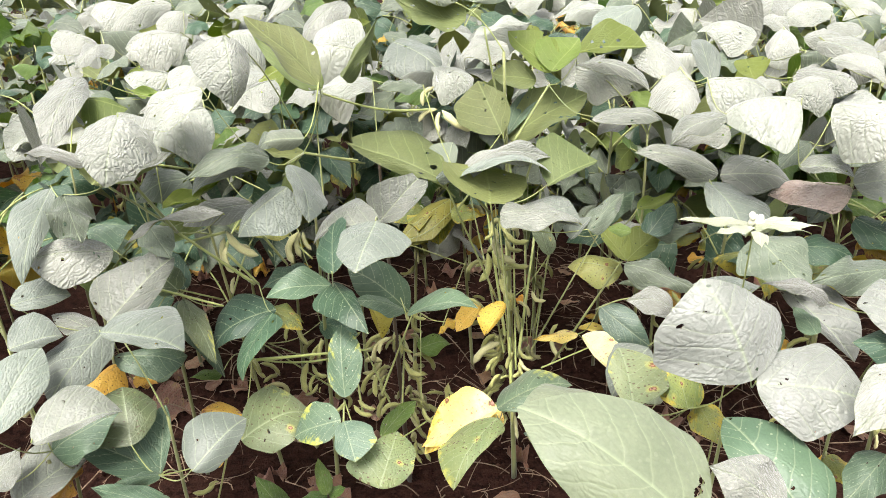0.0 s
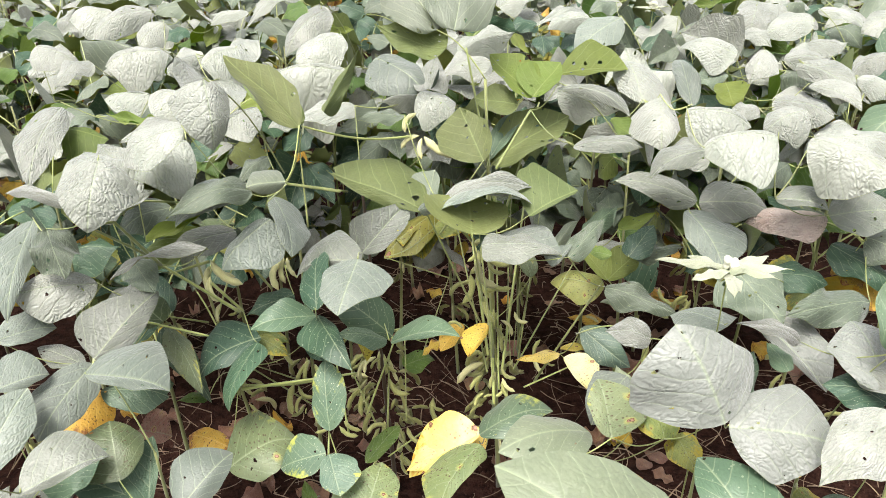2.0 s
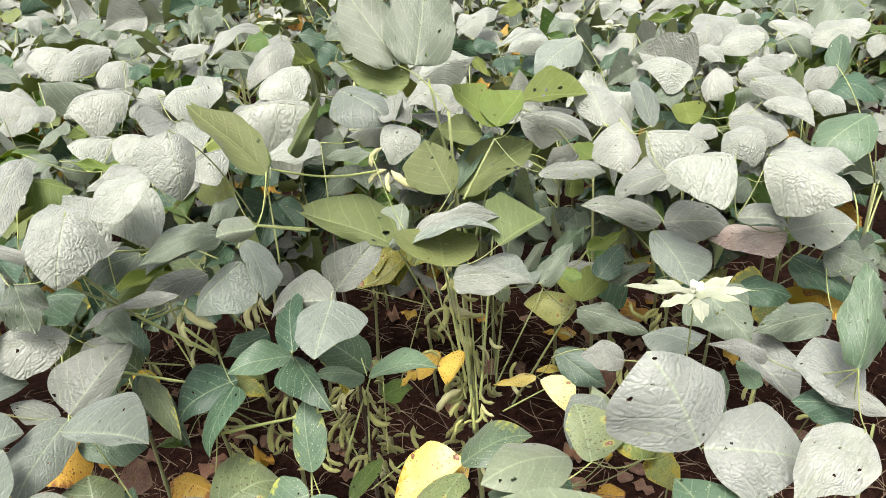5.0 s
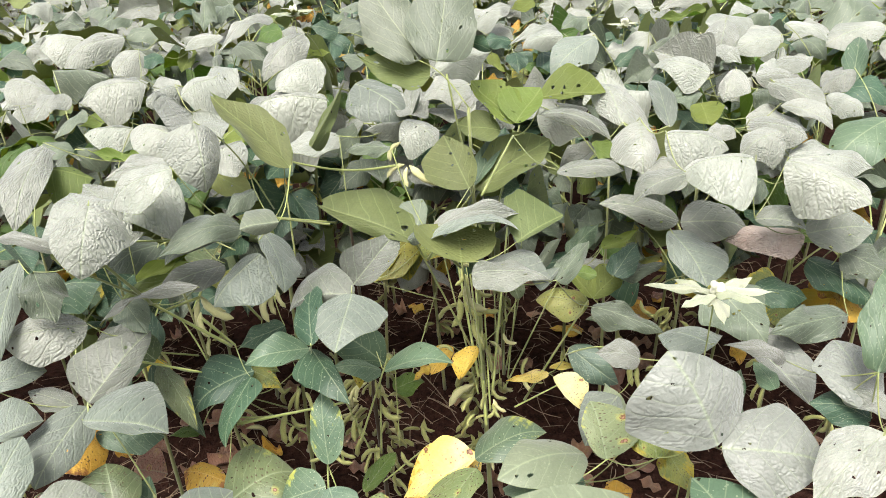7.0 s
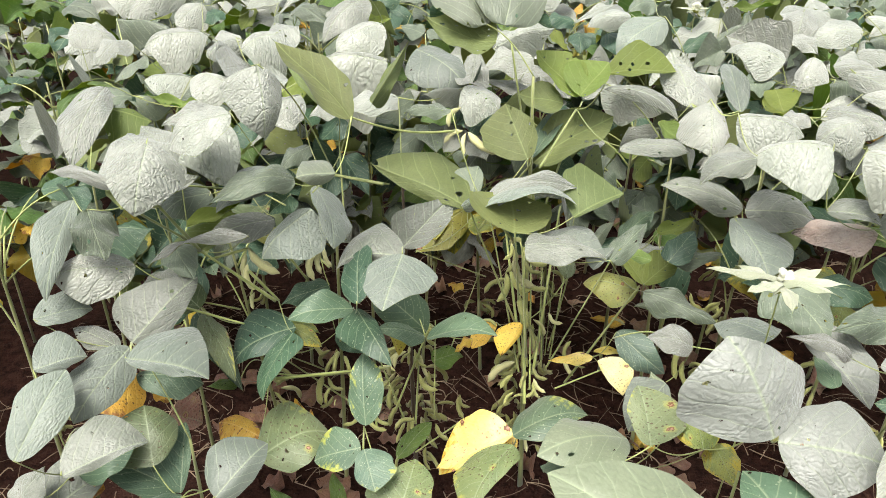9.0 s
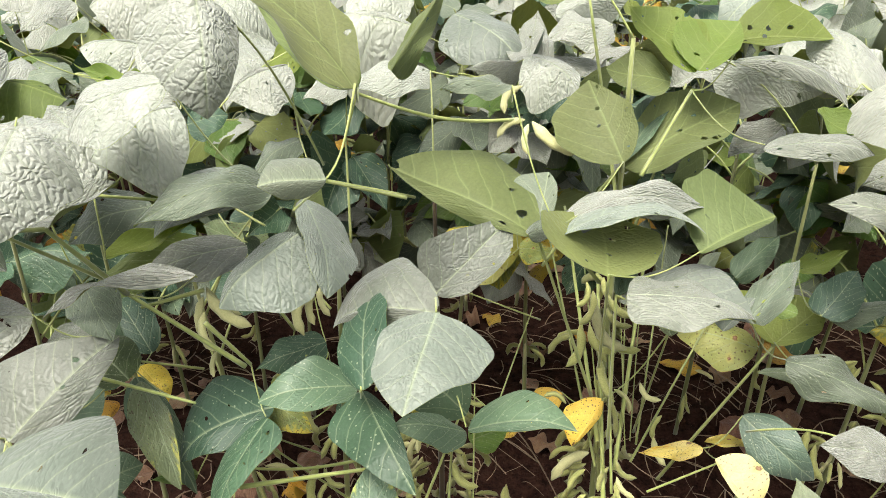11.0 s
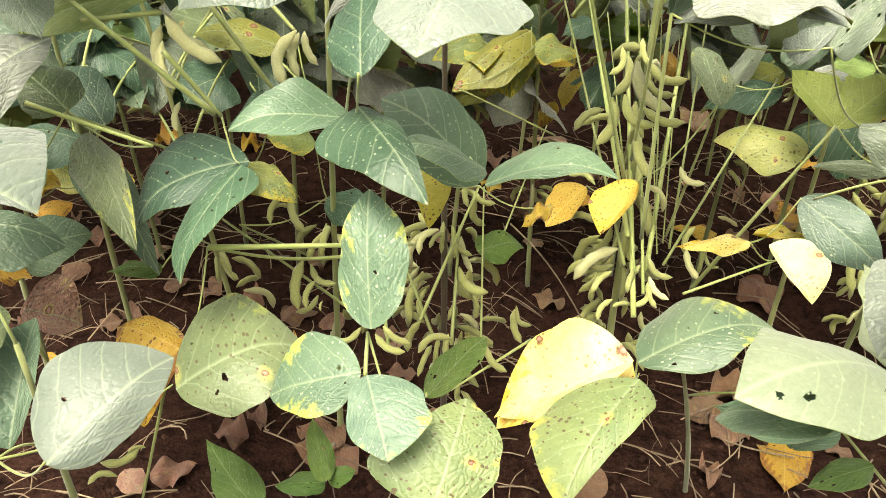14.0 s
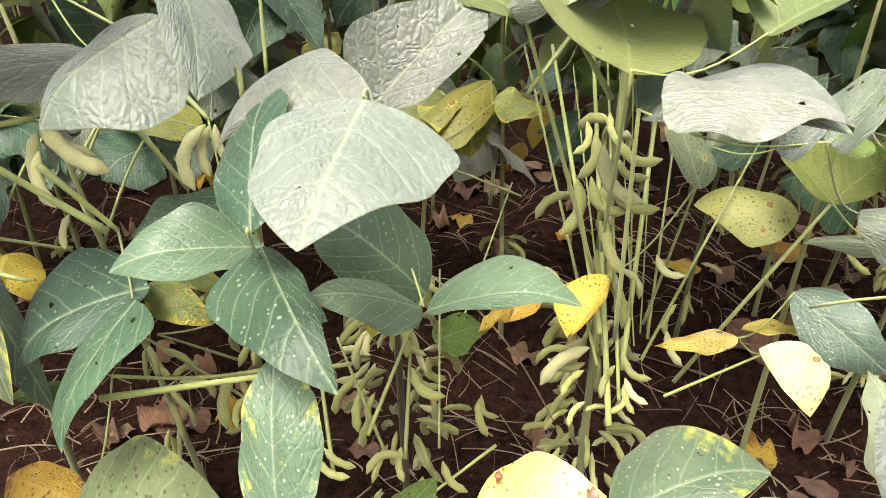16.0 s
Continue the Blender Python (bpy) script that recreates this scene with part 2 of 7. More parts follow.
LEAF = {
    # pale, pale_smooth, pale_smooth2: whitish sky reflection is painted into the base colour
    "pale": leaf_material("sky_gloss_leaf", (0.245, 0.266, 0.217), (0.37, 0.387, 0.338), sheen=0.4, rough=0.44, holes=0.35, specks=0.15, through_light=0.12, relief=0.74),
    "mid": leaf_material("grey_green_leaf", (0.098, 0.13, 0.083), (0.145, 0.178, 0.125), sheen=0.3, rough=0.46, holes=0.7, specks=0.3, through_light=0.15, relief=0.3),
    "pale_smooth": leaf_material("smooth_sky_gloss_leaf", (0.145, 0.165, 0.125), (0.215, 0.23, 0.195), sheen=0.4, rough=0.44, holes=0.5, specks=0.15, through_light=0.12, relief=0.42),
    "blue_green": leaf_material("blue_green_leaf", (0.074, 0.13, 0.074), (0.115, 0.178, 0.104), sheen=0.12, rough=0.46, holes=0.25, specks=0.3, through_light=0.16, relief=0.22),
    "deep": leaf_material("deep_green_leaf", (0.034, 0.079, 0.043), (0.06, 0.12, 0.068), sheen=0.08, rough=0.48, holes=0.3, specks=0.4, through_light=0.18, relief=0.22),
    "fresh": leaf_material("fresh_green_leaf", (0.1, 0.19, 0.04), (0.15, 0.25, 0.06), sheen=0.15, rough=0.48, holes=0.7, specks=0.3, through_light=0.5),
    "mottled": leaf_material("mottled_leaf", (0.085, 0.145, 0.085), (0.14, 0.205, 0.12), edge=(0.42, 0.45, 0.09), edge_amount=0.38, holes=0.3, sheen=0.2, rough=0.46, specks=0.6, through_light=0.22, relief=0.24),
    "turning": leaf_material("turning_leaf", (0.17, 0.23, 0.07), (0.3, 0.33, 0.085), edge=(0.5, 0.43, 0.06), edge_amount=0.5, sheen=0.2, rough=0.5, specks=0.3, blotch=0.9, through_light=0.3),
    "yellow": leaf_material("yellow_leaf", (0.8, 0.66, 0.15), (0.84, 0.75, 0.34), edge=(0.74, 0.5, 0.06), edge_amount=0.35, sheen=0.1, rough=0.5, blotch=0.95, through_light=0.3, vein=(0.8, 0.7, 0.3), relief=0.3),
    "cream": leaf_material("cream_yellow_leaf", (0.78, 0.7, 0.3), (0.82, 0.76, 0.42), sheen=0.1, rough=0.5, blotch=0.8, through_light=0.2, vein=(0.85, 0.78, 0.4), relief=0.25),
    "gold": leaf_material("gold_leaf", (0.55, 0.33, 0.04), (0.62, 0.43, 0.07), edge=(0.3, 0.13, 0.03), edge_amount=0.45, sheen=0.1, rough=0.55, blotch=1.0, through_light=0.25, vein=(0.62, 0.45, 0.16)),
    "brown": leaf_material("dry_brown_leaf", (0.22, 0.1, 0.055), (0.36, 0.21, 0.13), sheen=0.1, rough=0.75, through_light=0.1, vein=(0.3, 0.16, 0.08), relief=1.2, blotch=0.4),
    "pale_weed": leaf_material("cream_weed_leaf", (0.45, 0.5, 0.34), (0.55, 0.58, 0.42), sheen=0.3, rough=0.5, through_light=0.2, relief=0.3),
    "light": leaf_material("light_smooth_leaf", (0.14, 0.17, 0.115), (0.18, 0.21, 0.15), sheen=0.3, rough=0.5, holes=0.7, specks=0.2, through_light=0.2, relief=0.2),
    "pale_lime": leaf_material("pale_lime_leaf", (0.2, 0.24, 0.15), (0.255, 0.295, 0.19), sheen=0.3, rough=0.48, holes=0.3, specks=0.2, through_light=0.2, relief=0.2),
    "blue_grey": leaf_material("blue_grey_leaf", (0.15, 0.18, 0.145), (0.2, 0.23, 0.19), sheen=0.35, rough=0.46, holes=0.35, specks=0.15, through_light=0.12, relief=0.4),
    "pale_smooth2": leaf_material("silver_sky_gloss_leaf", (0.225, 0.245, 0.212), (0.305, 0.322, 0.29), sheen=0.4, rough=0.44, holes=0.3, through_light=0.1, relief=0.6),
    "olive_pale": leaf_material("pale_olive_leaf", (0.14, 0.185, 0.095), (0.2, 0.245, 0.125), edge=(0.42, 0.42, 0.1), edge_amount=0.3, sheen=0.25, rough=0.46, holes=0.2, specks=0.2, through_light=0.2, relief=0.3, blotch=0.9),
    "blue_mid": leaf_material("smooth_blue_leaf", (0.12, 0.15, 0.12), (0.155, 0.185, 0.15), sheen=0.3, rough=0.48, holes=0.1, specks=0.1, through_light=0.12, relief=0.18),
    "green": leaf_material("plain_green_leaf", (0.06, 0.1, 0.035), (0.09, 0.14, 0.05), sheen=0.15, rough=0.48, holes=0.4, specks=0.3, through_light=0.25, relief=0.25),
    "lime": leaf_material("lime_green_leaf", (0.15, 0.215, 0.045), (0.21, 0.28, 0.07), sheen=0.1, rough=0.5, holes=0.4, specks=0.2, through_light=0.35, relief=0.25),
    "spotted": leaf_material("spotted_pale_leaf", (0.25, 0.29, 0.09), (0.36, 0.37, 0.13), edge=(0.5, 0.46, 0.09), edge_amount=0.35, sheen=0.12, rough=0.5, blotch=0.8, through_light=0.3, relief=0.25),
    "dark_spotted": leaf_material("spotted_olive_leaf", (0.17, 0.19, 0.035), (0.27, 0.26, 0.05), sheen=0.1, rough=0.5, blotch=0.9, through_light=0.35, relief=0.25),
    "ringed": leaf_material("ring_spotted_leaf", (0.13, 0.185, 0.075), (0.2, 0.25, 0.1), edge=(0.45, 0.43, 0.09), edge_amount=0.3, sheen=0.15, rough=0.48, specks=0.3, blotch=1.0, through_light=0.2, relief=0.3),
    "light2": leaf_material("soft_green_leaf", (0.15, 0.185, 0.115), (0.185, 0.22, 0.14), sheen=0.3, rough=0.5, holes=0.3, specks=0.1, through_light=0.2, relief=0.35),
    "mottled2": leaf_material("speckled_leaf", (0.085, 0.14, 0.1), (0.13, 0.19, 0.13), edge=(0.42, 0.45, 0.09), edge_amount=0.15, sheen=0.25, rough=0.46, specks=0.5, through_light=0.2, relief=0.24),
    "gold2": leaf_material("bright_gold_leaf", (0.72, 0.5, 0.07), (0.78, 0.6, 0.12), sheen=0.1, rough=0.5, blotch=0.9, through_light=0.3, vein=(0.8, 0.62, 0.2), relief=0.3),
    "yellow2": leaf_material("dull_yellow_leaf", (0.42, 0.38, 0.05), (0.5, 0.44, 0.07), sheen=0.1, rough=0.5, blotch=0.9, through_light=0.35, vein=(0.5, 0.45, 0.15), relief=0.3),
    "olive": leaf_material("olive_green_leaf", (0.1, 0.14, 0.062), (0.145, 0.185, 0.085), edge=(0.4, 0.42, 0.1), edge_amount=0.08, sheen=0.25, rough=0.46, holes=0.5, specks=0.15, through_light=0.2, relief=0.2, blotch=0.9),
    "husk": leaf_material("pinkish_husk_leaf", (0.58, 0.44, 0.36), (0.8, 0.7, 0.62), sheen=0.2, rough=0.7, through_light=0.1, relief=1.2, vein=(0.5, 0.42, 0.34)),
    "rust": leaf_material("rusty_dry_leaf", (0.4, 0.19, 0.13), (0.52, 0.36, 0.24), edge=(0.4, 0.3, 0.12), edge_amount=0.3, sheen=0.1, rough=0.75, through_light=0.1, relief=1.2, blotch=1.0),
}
BELOW = {"gold2": UNDER_YELLOW, "yellow2": UNDER_YELLOW, "lime": UNDER_FRESH, "spotted": UNDER_YELLOW, "dark_spotted": UNDER_FRESH, "fresh": UNDER_FRESH, "yellow": UNDER_YELLOW, "gold": UNDER_YELLOW, "cream": UNDER_YELLOW, "turning": UNDER_YELLOW, "brown": LEAF["brown"], "rust": LEAF["rust"], "husk": LEAF["husk"]}
STALK = plain_material("leaf_stalk_green", (0.23, 0.275, 0.075), (0.34, 0.375, 0.13), 90, 0.5, 0.3)
STEM = plain_material("stem_green", (0.18, 0.21, 0.07), (0.29, 0.3, 0.12), 60, 0.6, 0.3, stretch=(1, 1, 0.2))
STEM_BROWN = plain_material("woody_stem", (0.07, 0.045, 0.025), (0.13, 0.09, 0.045), 60, 0.75, 0.2, stretch=(1, 1, 0.2))
POD = plain_material("fuzzy_pod", (0.255, 0.27, 0.08), (0.375, 0.38, 0.135), 120, 0.6, 0.3, 0.5, 0.001)
POD_PALE = plain_material("pale_ripe_pod", (0.4, 0.4, 0.18), (0.52, 0.5, 0.25), 120, 0.6, 0.3, 0.5, 0.001)
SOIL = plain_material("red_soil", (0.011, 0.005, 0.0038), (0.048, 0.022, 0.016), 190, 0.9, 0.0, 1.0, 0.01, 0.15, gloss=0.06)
STRAW = plain_material("dry_straw", (0.16, 0.105, 0.065), (0.34, 0.25, 0.16), 60, 0.8, 0.1)
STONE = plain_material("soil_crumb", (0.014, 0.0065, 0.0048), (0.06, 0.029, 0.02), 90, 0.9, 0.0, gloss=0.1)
BLOOM = plain_material("pale_floret", (0.6, 0.6, 0.45), (0.75, 0.75, 0.6), 120, 0.7, 0.4)


# ---- mesh makers ----
def part(name, mesh, parent, label="", materials=None, kind=""):
    """One mesh object under a thing or a part."""
    ob = new(name, mesh)
    ob.parent = parent
    if label:
        tagged(ob, label)
    if kind:
        tagged(ob, kind=kind)
    return ob


def thing(name, place, label, category, group="", kind=""):
    ob = new(name)
    ob.matrix_world = Matrix.Translation(place)
    ob.empty_display_size = 0.02
    return tagged(ob, label, category, group, kind)


def mesh_of(name, verts, faces, mats, slots=None, uvs=None, smooth=True):
    me = bpy.data.meshes.new(name)
    me.from_pydata([tuple(v) for v in verts], [], faces)
    for m in mats:
        me.materials.append(m)
    if slots is not None:
        me.polygons.foreach_set("material_index", slots)
    if uvs is not None:
        layer = me.uv_layers.new(name="UVMap")
        flat = np.empty(2 * len(me.loops))
        idx = np.empty(len(me.loops), int)
        me.loops.foreach_get("vertex_index", idx)
        flat[:] = np.asarray(uvs, float)[idx].ravel()
        layer.data.foreach_set("uv", flat)
    if smooth:
        me.polygons.foreach_set("use_smooth", [True] * len(me.polygons))
    me.update()
    return me


def leaf_sheet(nv, nu, bow, fold, twist, wave, seed, skew=0.0, sharp=1.0, curl=0.0, lop=0.0):
    """Points of a leaflet of length 1 and width 1: ovate, base at the origin, tip at (0, 1, 0), top side up."""
    rng = random.Random(seed)
    ph = [rng.uniform(0, 6.28) for _ in range(6)]
    a, b = 0.5, 0.95 * sharp
    peak = (a / (a + b)) ** a * (b / (a + b)) ** b
    pts, uvs = [], []
    for i in range(nv + 1):
        e = i / nv
        v = 0.45 * e + 0.55 * (0.5 - 0.5 * math.cos(math.pi * e))
        half = 0.515 * v ** a * max(1 - v, 0.0) ** b / peak * (1 - 0.3 * max(v - 0.78, 0.0) / 0.22)
        for j in range(nu + 1):
            s = 2 * j / nu - 1
            h = half * (1 + 0.05 * math.sin(7 * v + ph[0 if s < 0 else 3]) + 0.02 * math.sin(23 * v + ph[4 if s < 0 else 5]))
            x = h * s
            z = bow * 4 * v * (1 - v)
            z += fold * abs(x) - 0.5 * curl * max(abs(x) - 0.22, 0) * 2
            z += lop * max(x - 0.03, 0)
            z += twist * x * (v - 0.4)
            z += wave * (0.4 * math.sin(12 * v + ph[1] + 2.0 * s) * abs(s) ** 1.5 * (half + 0.05) + 0.25 * math.sin(5.5 * v + 3 * x + ph[2]) * v * (1 - v) * 4 * 0.5)
            z -= 0.03 * (1 - abs(s)) ** 6
            shrink = 1.0 / (1.0 + 0.5 * lop * lop) if x > 0 else 1.0
            pts.append((x * shrink + skew * math.sin(math.pi * v), v, z))
            uvs.append((0.5 + half * s, v))
    return pts, uvs


def leaf_mesh(name, top, below, nv=14, nu=10, thick=0.004, **shape):
    pts, uvs = leaf_sheet(nv, nu, **shape)
    n = len(pts)
    verts = pts + [(x, y, z - thick) for x, y, z in pts]
    faces, slots = [], []
    w = nu + 1
    for i in range(nv):
        for j in range(nu):
            a = i * w + j
            q = (a, a + 1, a + w + 1, a + w)
            faces.append(q)
            slots.append(0)
            faces.append((n + q[0], n + q[3], n + q[2], n + q[1]))
            slots.append(1)
    return mesh_of(name, verts, faces, [top, below], slots, uvs + uvs)


SHAPES = {
    "flat": dict(bow=0.04, fold=-0.14, twist=0.05, wave=0.25),
    "bow": dict(bow=0.14, fold=-0.26, twist=0.1, wave=0.3),
    "arch": dict(bow=0.24, fold=-0.12, twist=-0.1, wave=0.25),
    "tent": dict(bow=0.1, fold=-0.6, twist=0.1, wave=0.3, curl=0.4),
    "vee": dict(bow=-0.05, fold=0.35, twist=0.1, wave=0.3),
    "sag": dict(bow=-0.1, fold=-0.22, twist=0.15, wave=0.35),
    "wavy": dict(bow=0.08, fold=-0.15, twist=0.45, wave=0.8),
    "lift": dict(bow=0.06, fold=-0.1, twist=0.1, wave=0.3, lop=1.1),
    "drop": dict(bow=0.1, fold=-0.05, twist=0.1, wave=0.3, lop=-1.0),
    "turned": dict(bow=0.1, fold=-0.1, twist=0.1, wave=0.35, lop=2.3),
    "crisp": dict(bow=0.12, fold=0.3, twist=0.6, wave=1.9, curl=-0.8),
}
LEAF_MESHES = {}


def leaf_data(tone, shape, variant=0, fine=True):
    key = (tone, shape, variant, fine)
    if key not in LEAF_MESHES:
        rng = random.Random(str(key))
        s = dict(SHAPES[shape])
        s["skew"] = rng.uniform(-0.04, 0.04)
        s["sharp"] = rng.uniform(0.82, 1.25)
        res = dict(nv=22, nu=14) if fine else dict(nv=10, nu=6)
        LEAF_MESHES[key] = leaf_mesh("leaflet", LEAF[tone], BELOW.get(tone, UNDER), seed=rng.randint(0, 999), **res, **s)
    return LEAF_MESHES[key]


def blade_mesh(length, halves, peaks, tone, bow, fold, seed, nv=26, nu=16, thick=0.0004):
    """One leaflet in metres: base at the origin, tip at (0, length, 0); each half has its own width and widest place."""
    rng = random.Random(seed)
    ph = [rng.uniform(0, 6.28) for _ in range(8)]
    wavy, hang = rng.uniform(0.7, 1.5), rng.uniform(0.05, 0.3)
    lean = (rng.uniform(0.5, 1.8), rng.uniform(0.5, 1.8))
    pts, uvs = [], []
    for i in range(nv + 1):
        e = i / nv
        v = 0.4 * e + 0.6 * (0.5 - 0.5 * math.cos(math.pi * e))
        for j in range(nu + 1):
            s = 2 * j / nu - 1
            k = 0 if s < 0 else 1
            p = peaks[k]
            w = (v - p) / (1 - p) if v > p else (p - v) / p
            h = (1 - w ** (2.05 if p > 0.24 else 1.5)) ** 0.9 * (1 - 0.08 * w) if v > p else max(1 - w ** 2.3, 0.0) ** 0.62
            h *= 1 + 0.05 * math.sin(8 * v + ph[k]) + 0.022 * math.sin(21 * v + ph[2 + k])
            x = halves[k] * h * s
            r = abs(s) * h
            z = length * bow * (4 * v * (1 - v) - 0.55)
            z += fold * lean[k] * abs(x) * (0.3 + 1.5 * r)
            z -= length * hang * 4 * max(v - 0.6, 0) ** 2
            z += wavy * length * (0.022 * math.sin(11 * v + ph[4 + k]) * r ** 1.6 + 0.026 * math.sin(5.2 * v + 2.2 * s + ph[6]) * r)
            z -= 0.016 * length * (1 - abs(s)) ** 7 * h
            pts.append((x, v * length, z))
            uvs.append((0.5 + 0.36 * h * s, v))
    n, w = len(pts), nu + 1
    verts = pts + [(x, y, z - thick) for x, y, z in pts]
    faces, slots = [], []
    for i in range(nv):
        for j in range(nu):
            a = i * w + j
            q = (a, a + 1, a + w + 1, a + w)
            faces += [q, (n + q[0], n + q[3], n + q[2], n + q[1])]
            slots += [0, 1]
    return mesh_of("leaflet", verts, faces, [LEAF[tone], BELOW.get(tone, UNDER)], slots, uvs + uvs)


def tube_points(path, radii, sides=7):
    verts, faces = [], []
    path = [Vector(p) for p in path]
    side = None
    for i, p in enumerate(path):
        d = (path[min(i + 1, len(path) - 1)] - path[max(i - 1, 0)]).normalized()
        if side is None:
            side = d.orthogonal().normalized()
        side = (side - d * side.dot(d)).normalized()
        other = d.cross(side)
        for k in range(sides):
            a = 2 * math.pi * k / sides
            verts.append(p + (side * math.cos(a) + other * math.sin(a)) * radii[i])
    for i in range(len(path) - 1):
        for k in range(sides):
            a, b = i * sides + k, i * sides + (k + 1) % sides
            faces.append((a, b, b + sides, a + sides))
    faces.append(tuple(reversed(range(sides))))
    faces.append(tuple(range(len(verts) - sides, len(verts))))
    return verts, faces


def tube(name, path, r0, r1, material, sides=7, knots=0.0):
    n = len(path)
    radii = [(r0 + (r1 - r0) * i / (n - 1)) * (1 + knots * (i % 3 == 0)) for i in range(n)]
    verts, faces = tube_points(path, radii, sides)
    return mesh_of(name, verts, faces, [material])


def bent(a, b, sag=0.0, n=8, bulge=(0, 0, 0)):
    a, b, bulge = Vector(a), Vector(b), Vector(bulge)
    return [a.lerp(b, i / n) + (Vector((0, 0, sag)) + bulge) * math.sin(math.pi * i / n) for i in range(n + 1)]


def pod_mesh(bend, beans, seed, material):
    """A soybean pod 1 long hanging down from the origin: a flattened bow, swollen over its beans, with a beak."""
    n, sides = 20, 8
    path, radii = [], []
    for i in range(n + 1):
        v = i / n
        path.append(Vector((bend * 0.2 * (math.sin(math.pi * v) + 0.35 * v * v), 0, -v)))
        r = 0.11 * min(v / 0.2, 1.0) ** 0.6 * min((1.0 - v) / 0.16, 1.0) ** 0.7
        r *= 0.95 + 0.07 * math.cos(2 * math.pi * beans * (min(max(v - 0.1, 0), 0.84) / 0.84 - 0.5 / beans))
        radii.append(max(r, 0.013))
    verts, faces = tube_points(path, radii, sides)
    verts = [Vector((v.x, v.y * 0.72, v.z)) for v in verts]
    return mesh_of("pod", verts, faces, [material])


PODS = {tone: [pod_mesh(b, n, i, m) for i, (b, n) in enumerate(((0.9, 3), (1.35, 3), (-1.0, 2), (0.65, 3), (1.7, 2), (-1.35, 3)))] for tone, m in (("green", POD), ("pale", POD_PALE))}


# ---- plants ----
class Plant:
    """A soybean plant: an Empty at its base that carries stem, leaf stalks with their leaflets, and pods."""

    def __init__(self, base, top, label, group="soybean plants in the field", radius=0.0045, bulge=(0, 0, 0), brown=False, stem=True):
        self.base, self.top = Vector(base), Vector(top)
        self.ob = thing("soybean_plant", self.base, label, "plant", group)
        self.path = bent((0, 0, -0.01), self.top - self.base, n=14, bulge=bulge)
        if stem:
            part("stem", tube("stem", self.path, radius, radius * 0.45, STEM_BROWN if brown else STEM, 8, 0.12), self.ob)
        self.stalks = []

    def on_stem(self, z):
        zs = [p.z for p in self.path]
        w = z - self.base.z
        for a, b in zip(self.path, self.path[1:]):
            if a.z <= w <= b.z:
                return a.lerp(b, (w - a.z) / max(b.z - a.z, 1e-6))
        return self.path[-1] if w > zs[-1] else self.path[1]

    def stalk(self, hinge, start=None, radius=0.0018, sag=None, bulge=(0, 0, 0)):
        """A leaf stalk from the stem (or a given start) to a hinge."""
        h = Vector(hinge) - self.base
        if start is None:
            side = (h.xy - self.on_stem(hinge[2]).xy).length
            s = self.on_stem(hinge[2] - 0.03 - 0.3 * side)
        else:
            s = Vector(start) - self.base
        sag = 0.12 * (h - s).length if sag is None else sag
        ob = part("leaf_stalk", tube("leaf_stalk", bent(s, h, sag, 9, bulge), radius * 1.15, radius * 0.8, STALK, 6), self.ob)
        self.stalks.append((h, ob))
        return ob

    def leaf(self, base, tip, normal, width, tone="mid", shape="bow", near=0.05, fine=True, mesh=None):
        """A leaflet; it joins the nearest hinge, or gets a stalk of its own."""
        b, t = Vector(base), Vector(tip)
        local = b - self.base
        best = min(self.stalks, key=lambda s: (s[0] - local).length, default=None)
        if best is None or (best[0] - local).length > near:
            if best and (best[0] - local).length < 0.15:
                self.stalk(base, best[0] + self.base, 0.0009, -0.014)
            else:
                far = (local.xy - self.on_stem(base[2]).xy).length > 0.2
                self.stalk(base, b.lerp(self.on_stem(base[2]) + self.base, 0.4) - Vector((0, 0, 0.07)) if far else None, 0.0011)
            best = self.stalks[-1]
        y = (t - b)
        length = y.length
        y.normalize()
        z = Vector(normal)
        z = (z - y * z.dot(y)).normalized()
        x = y.cross(z)
        if mesh:
            ob = part("leaflet", mesh, best[1])
            m = Matrix((x, y, z)).transposed().to_4x4()
            m.translation = local
            ob.matrix_local = m
            return ob
        ob = part("leaflet", leaf_data(tone, shape, len(self.stalks) % 3, fine), best[1])
        m = Matrix((x * width, y * length, z * length)).transposed().to_4x4()
        m.translation = local
        ob.matrix_local = m
        return ob

    def pod(self, at, length=0.045, yaw=0.0, lean=35.0, tone="green", kind=0):
        ob = part("pod", PODS[tone][kind % 6], self.ob)
        ob.matrix_local = Matrix.Translation(Vector(at) - self.base) @ pose(0, 0, 0, 0, 0, yaw) @ pose(0, 0, 0, 0, -lean, 0) @ Matrix.Diagonal((length, length, length, 1))
        return ob

    def pods(self, rng, z0, z1, count, spread=0.012, tone="green"):
        """Clusters of two to four pods at the knots of the stem."""
        left = count
        while left > 0:
            z = rng.uniform(z0, z1)
            s = self.on_stem(z) + self.base
            a0 = rng.uniform(0, 360)
            for _ in range(min(left, rng.randint(2, 4))):
                a = a0 + rng.uniform(-70, 70)
                off = Vector((math.cos(radians(a)), math.sin(radians(a)), 0)) * spread * rng.uniform(0.4, 1.2)
                self.pod(s + off + Vector((0, 0, rng.uniform(-0.012, 0.012))), rng.uniform(0.036, 0.052), a, rng.uniform(15, 75), tone if rng.random() < 0.8 else ("pale" if tone == "green" else "green"), rng.randint(0, 5))
                left -= 1


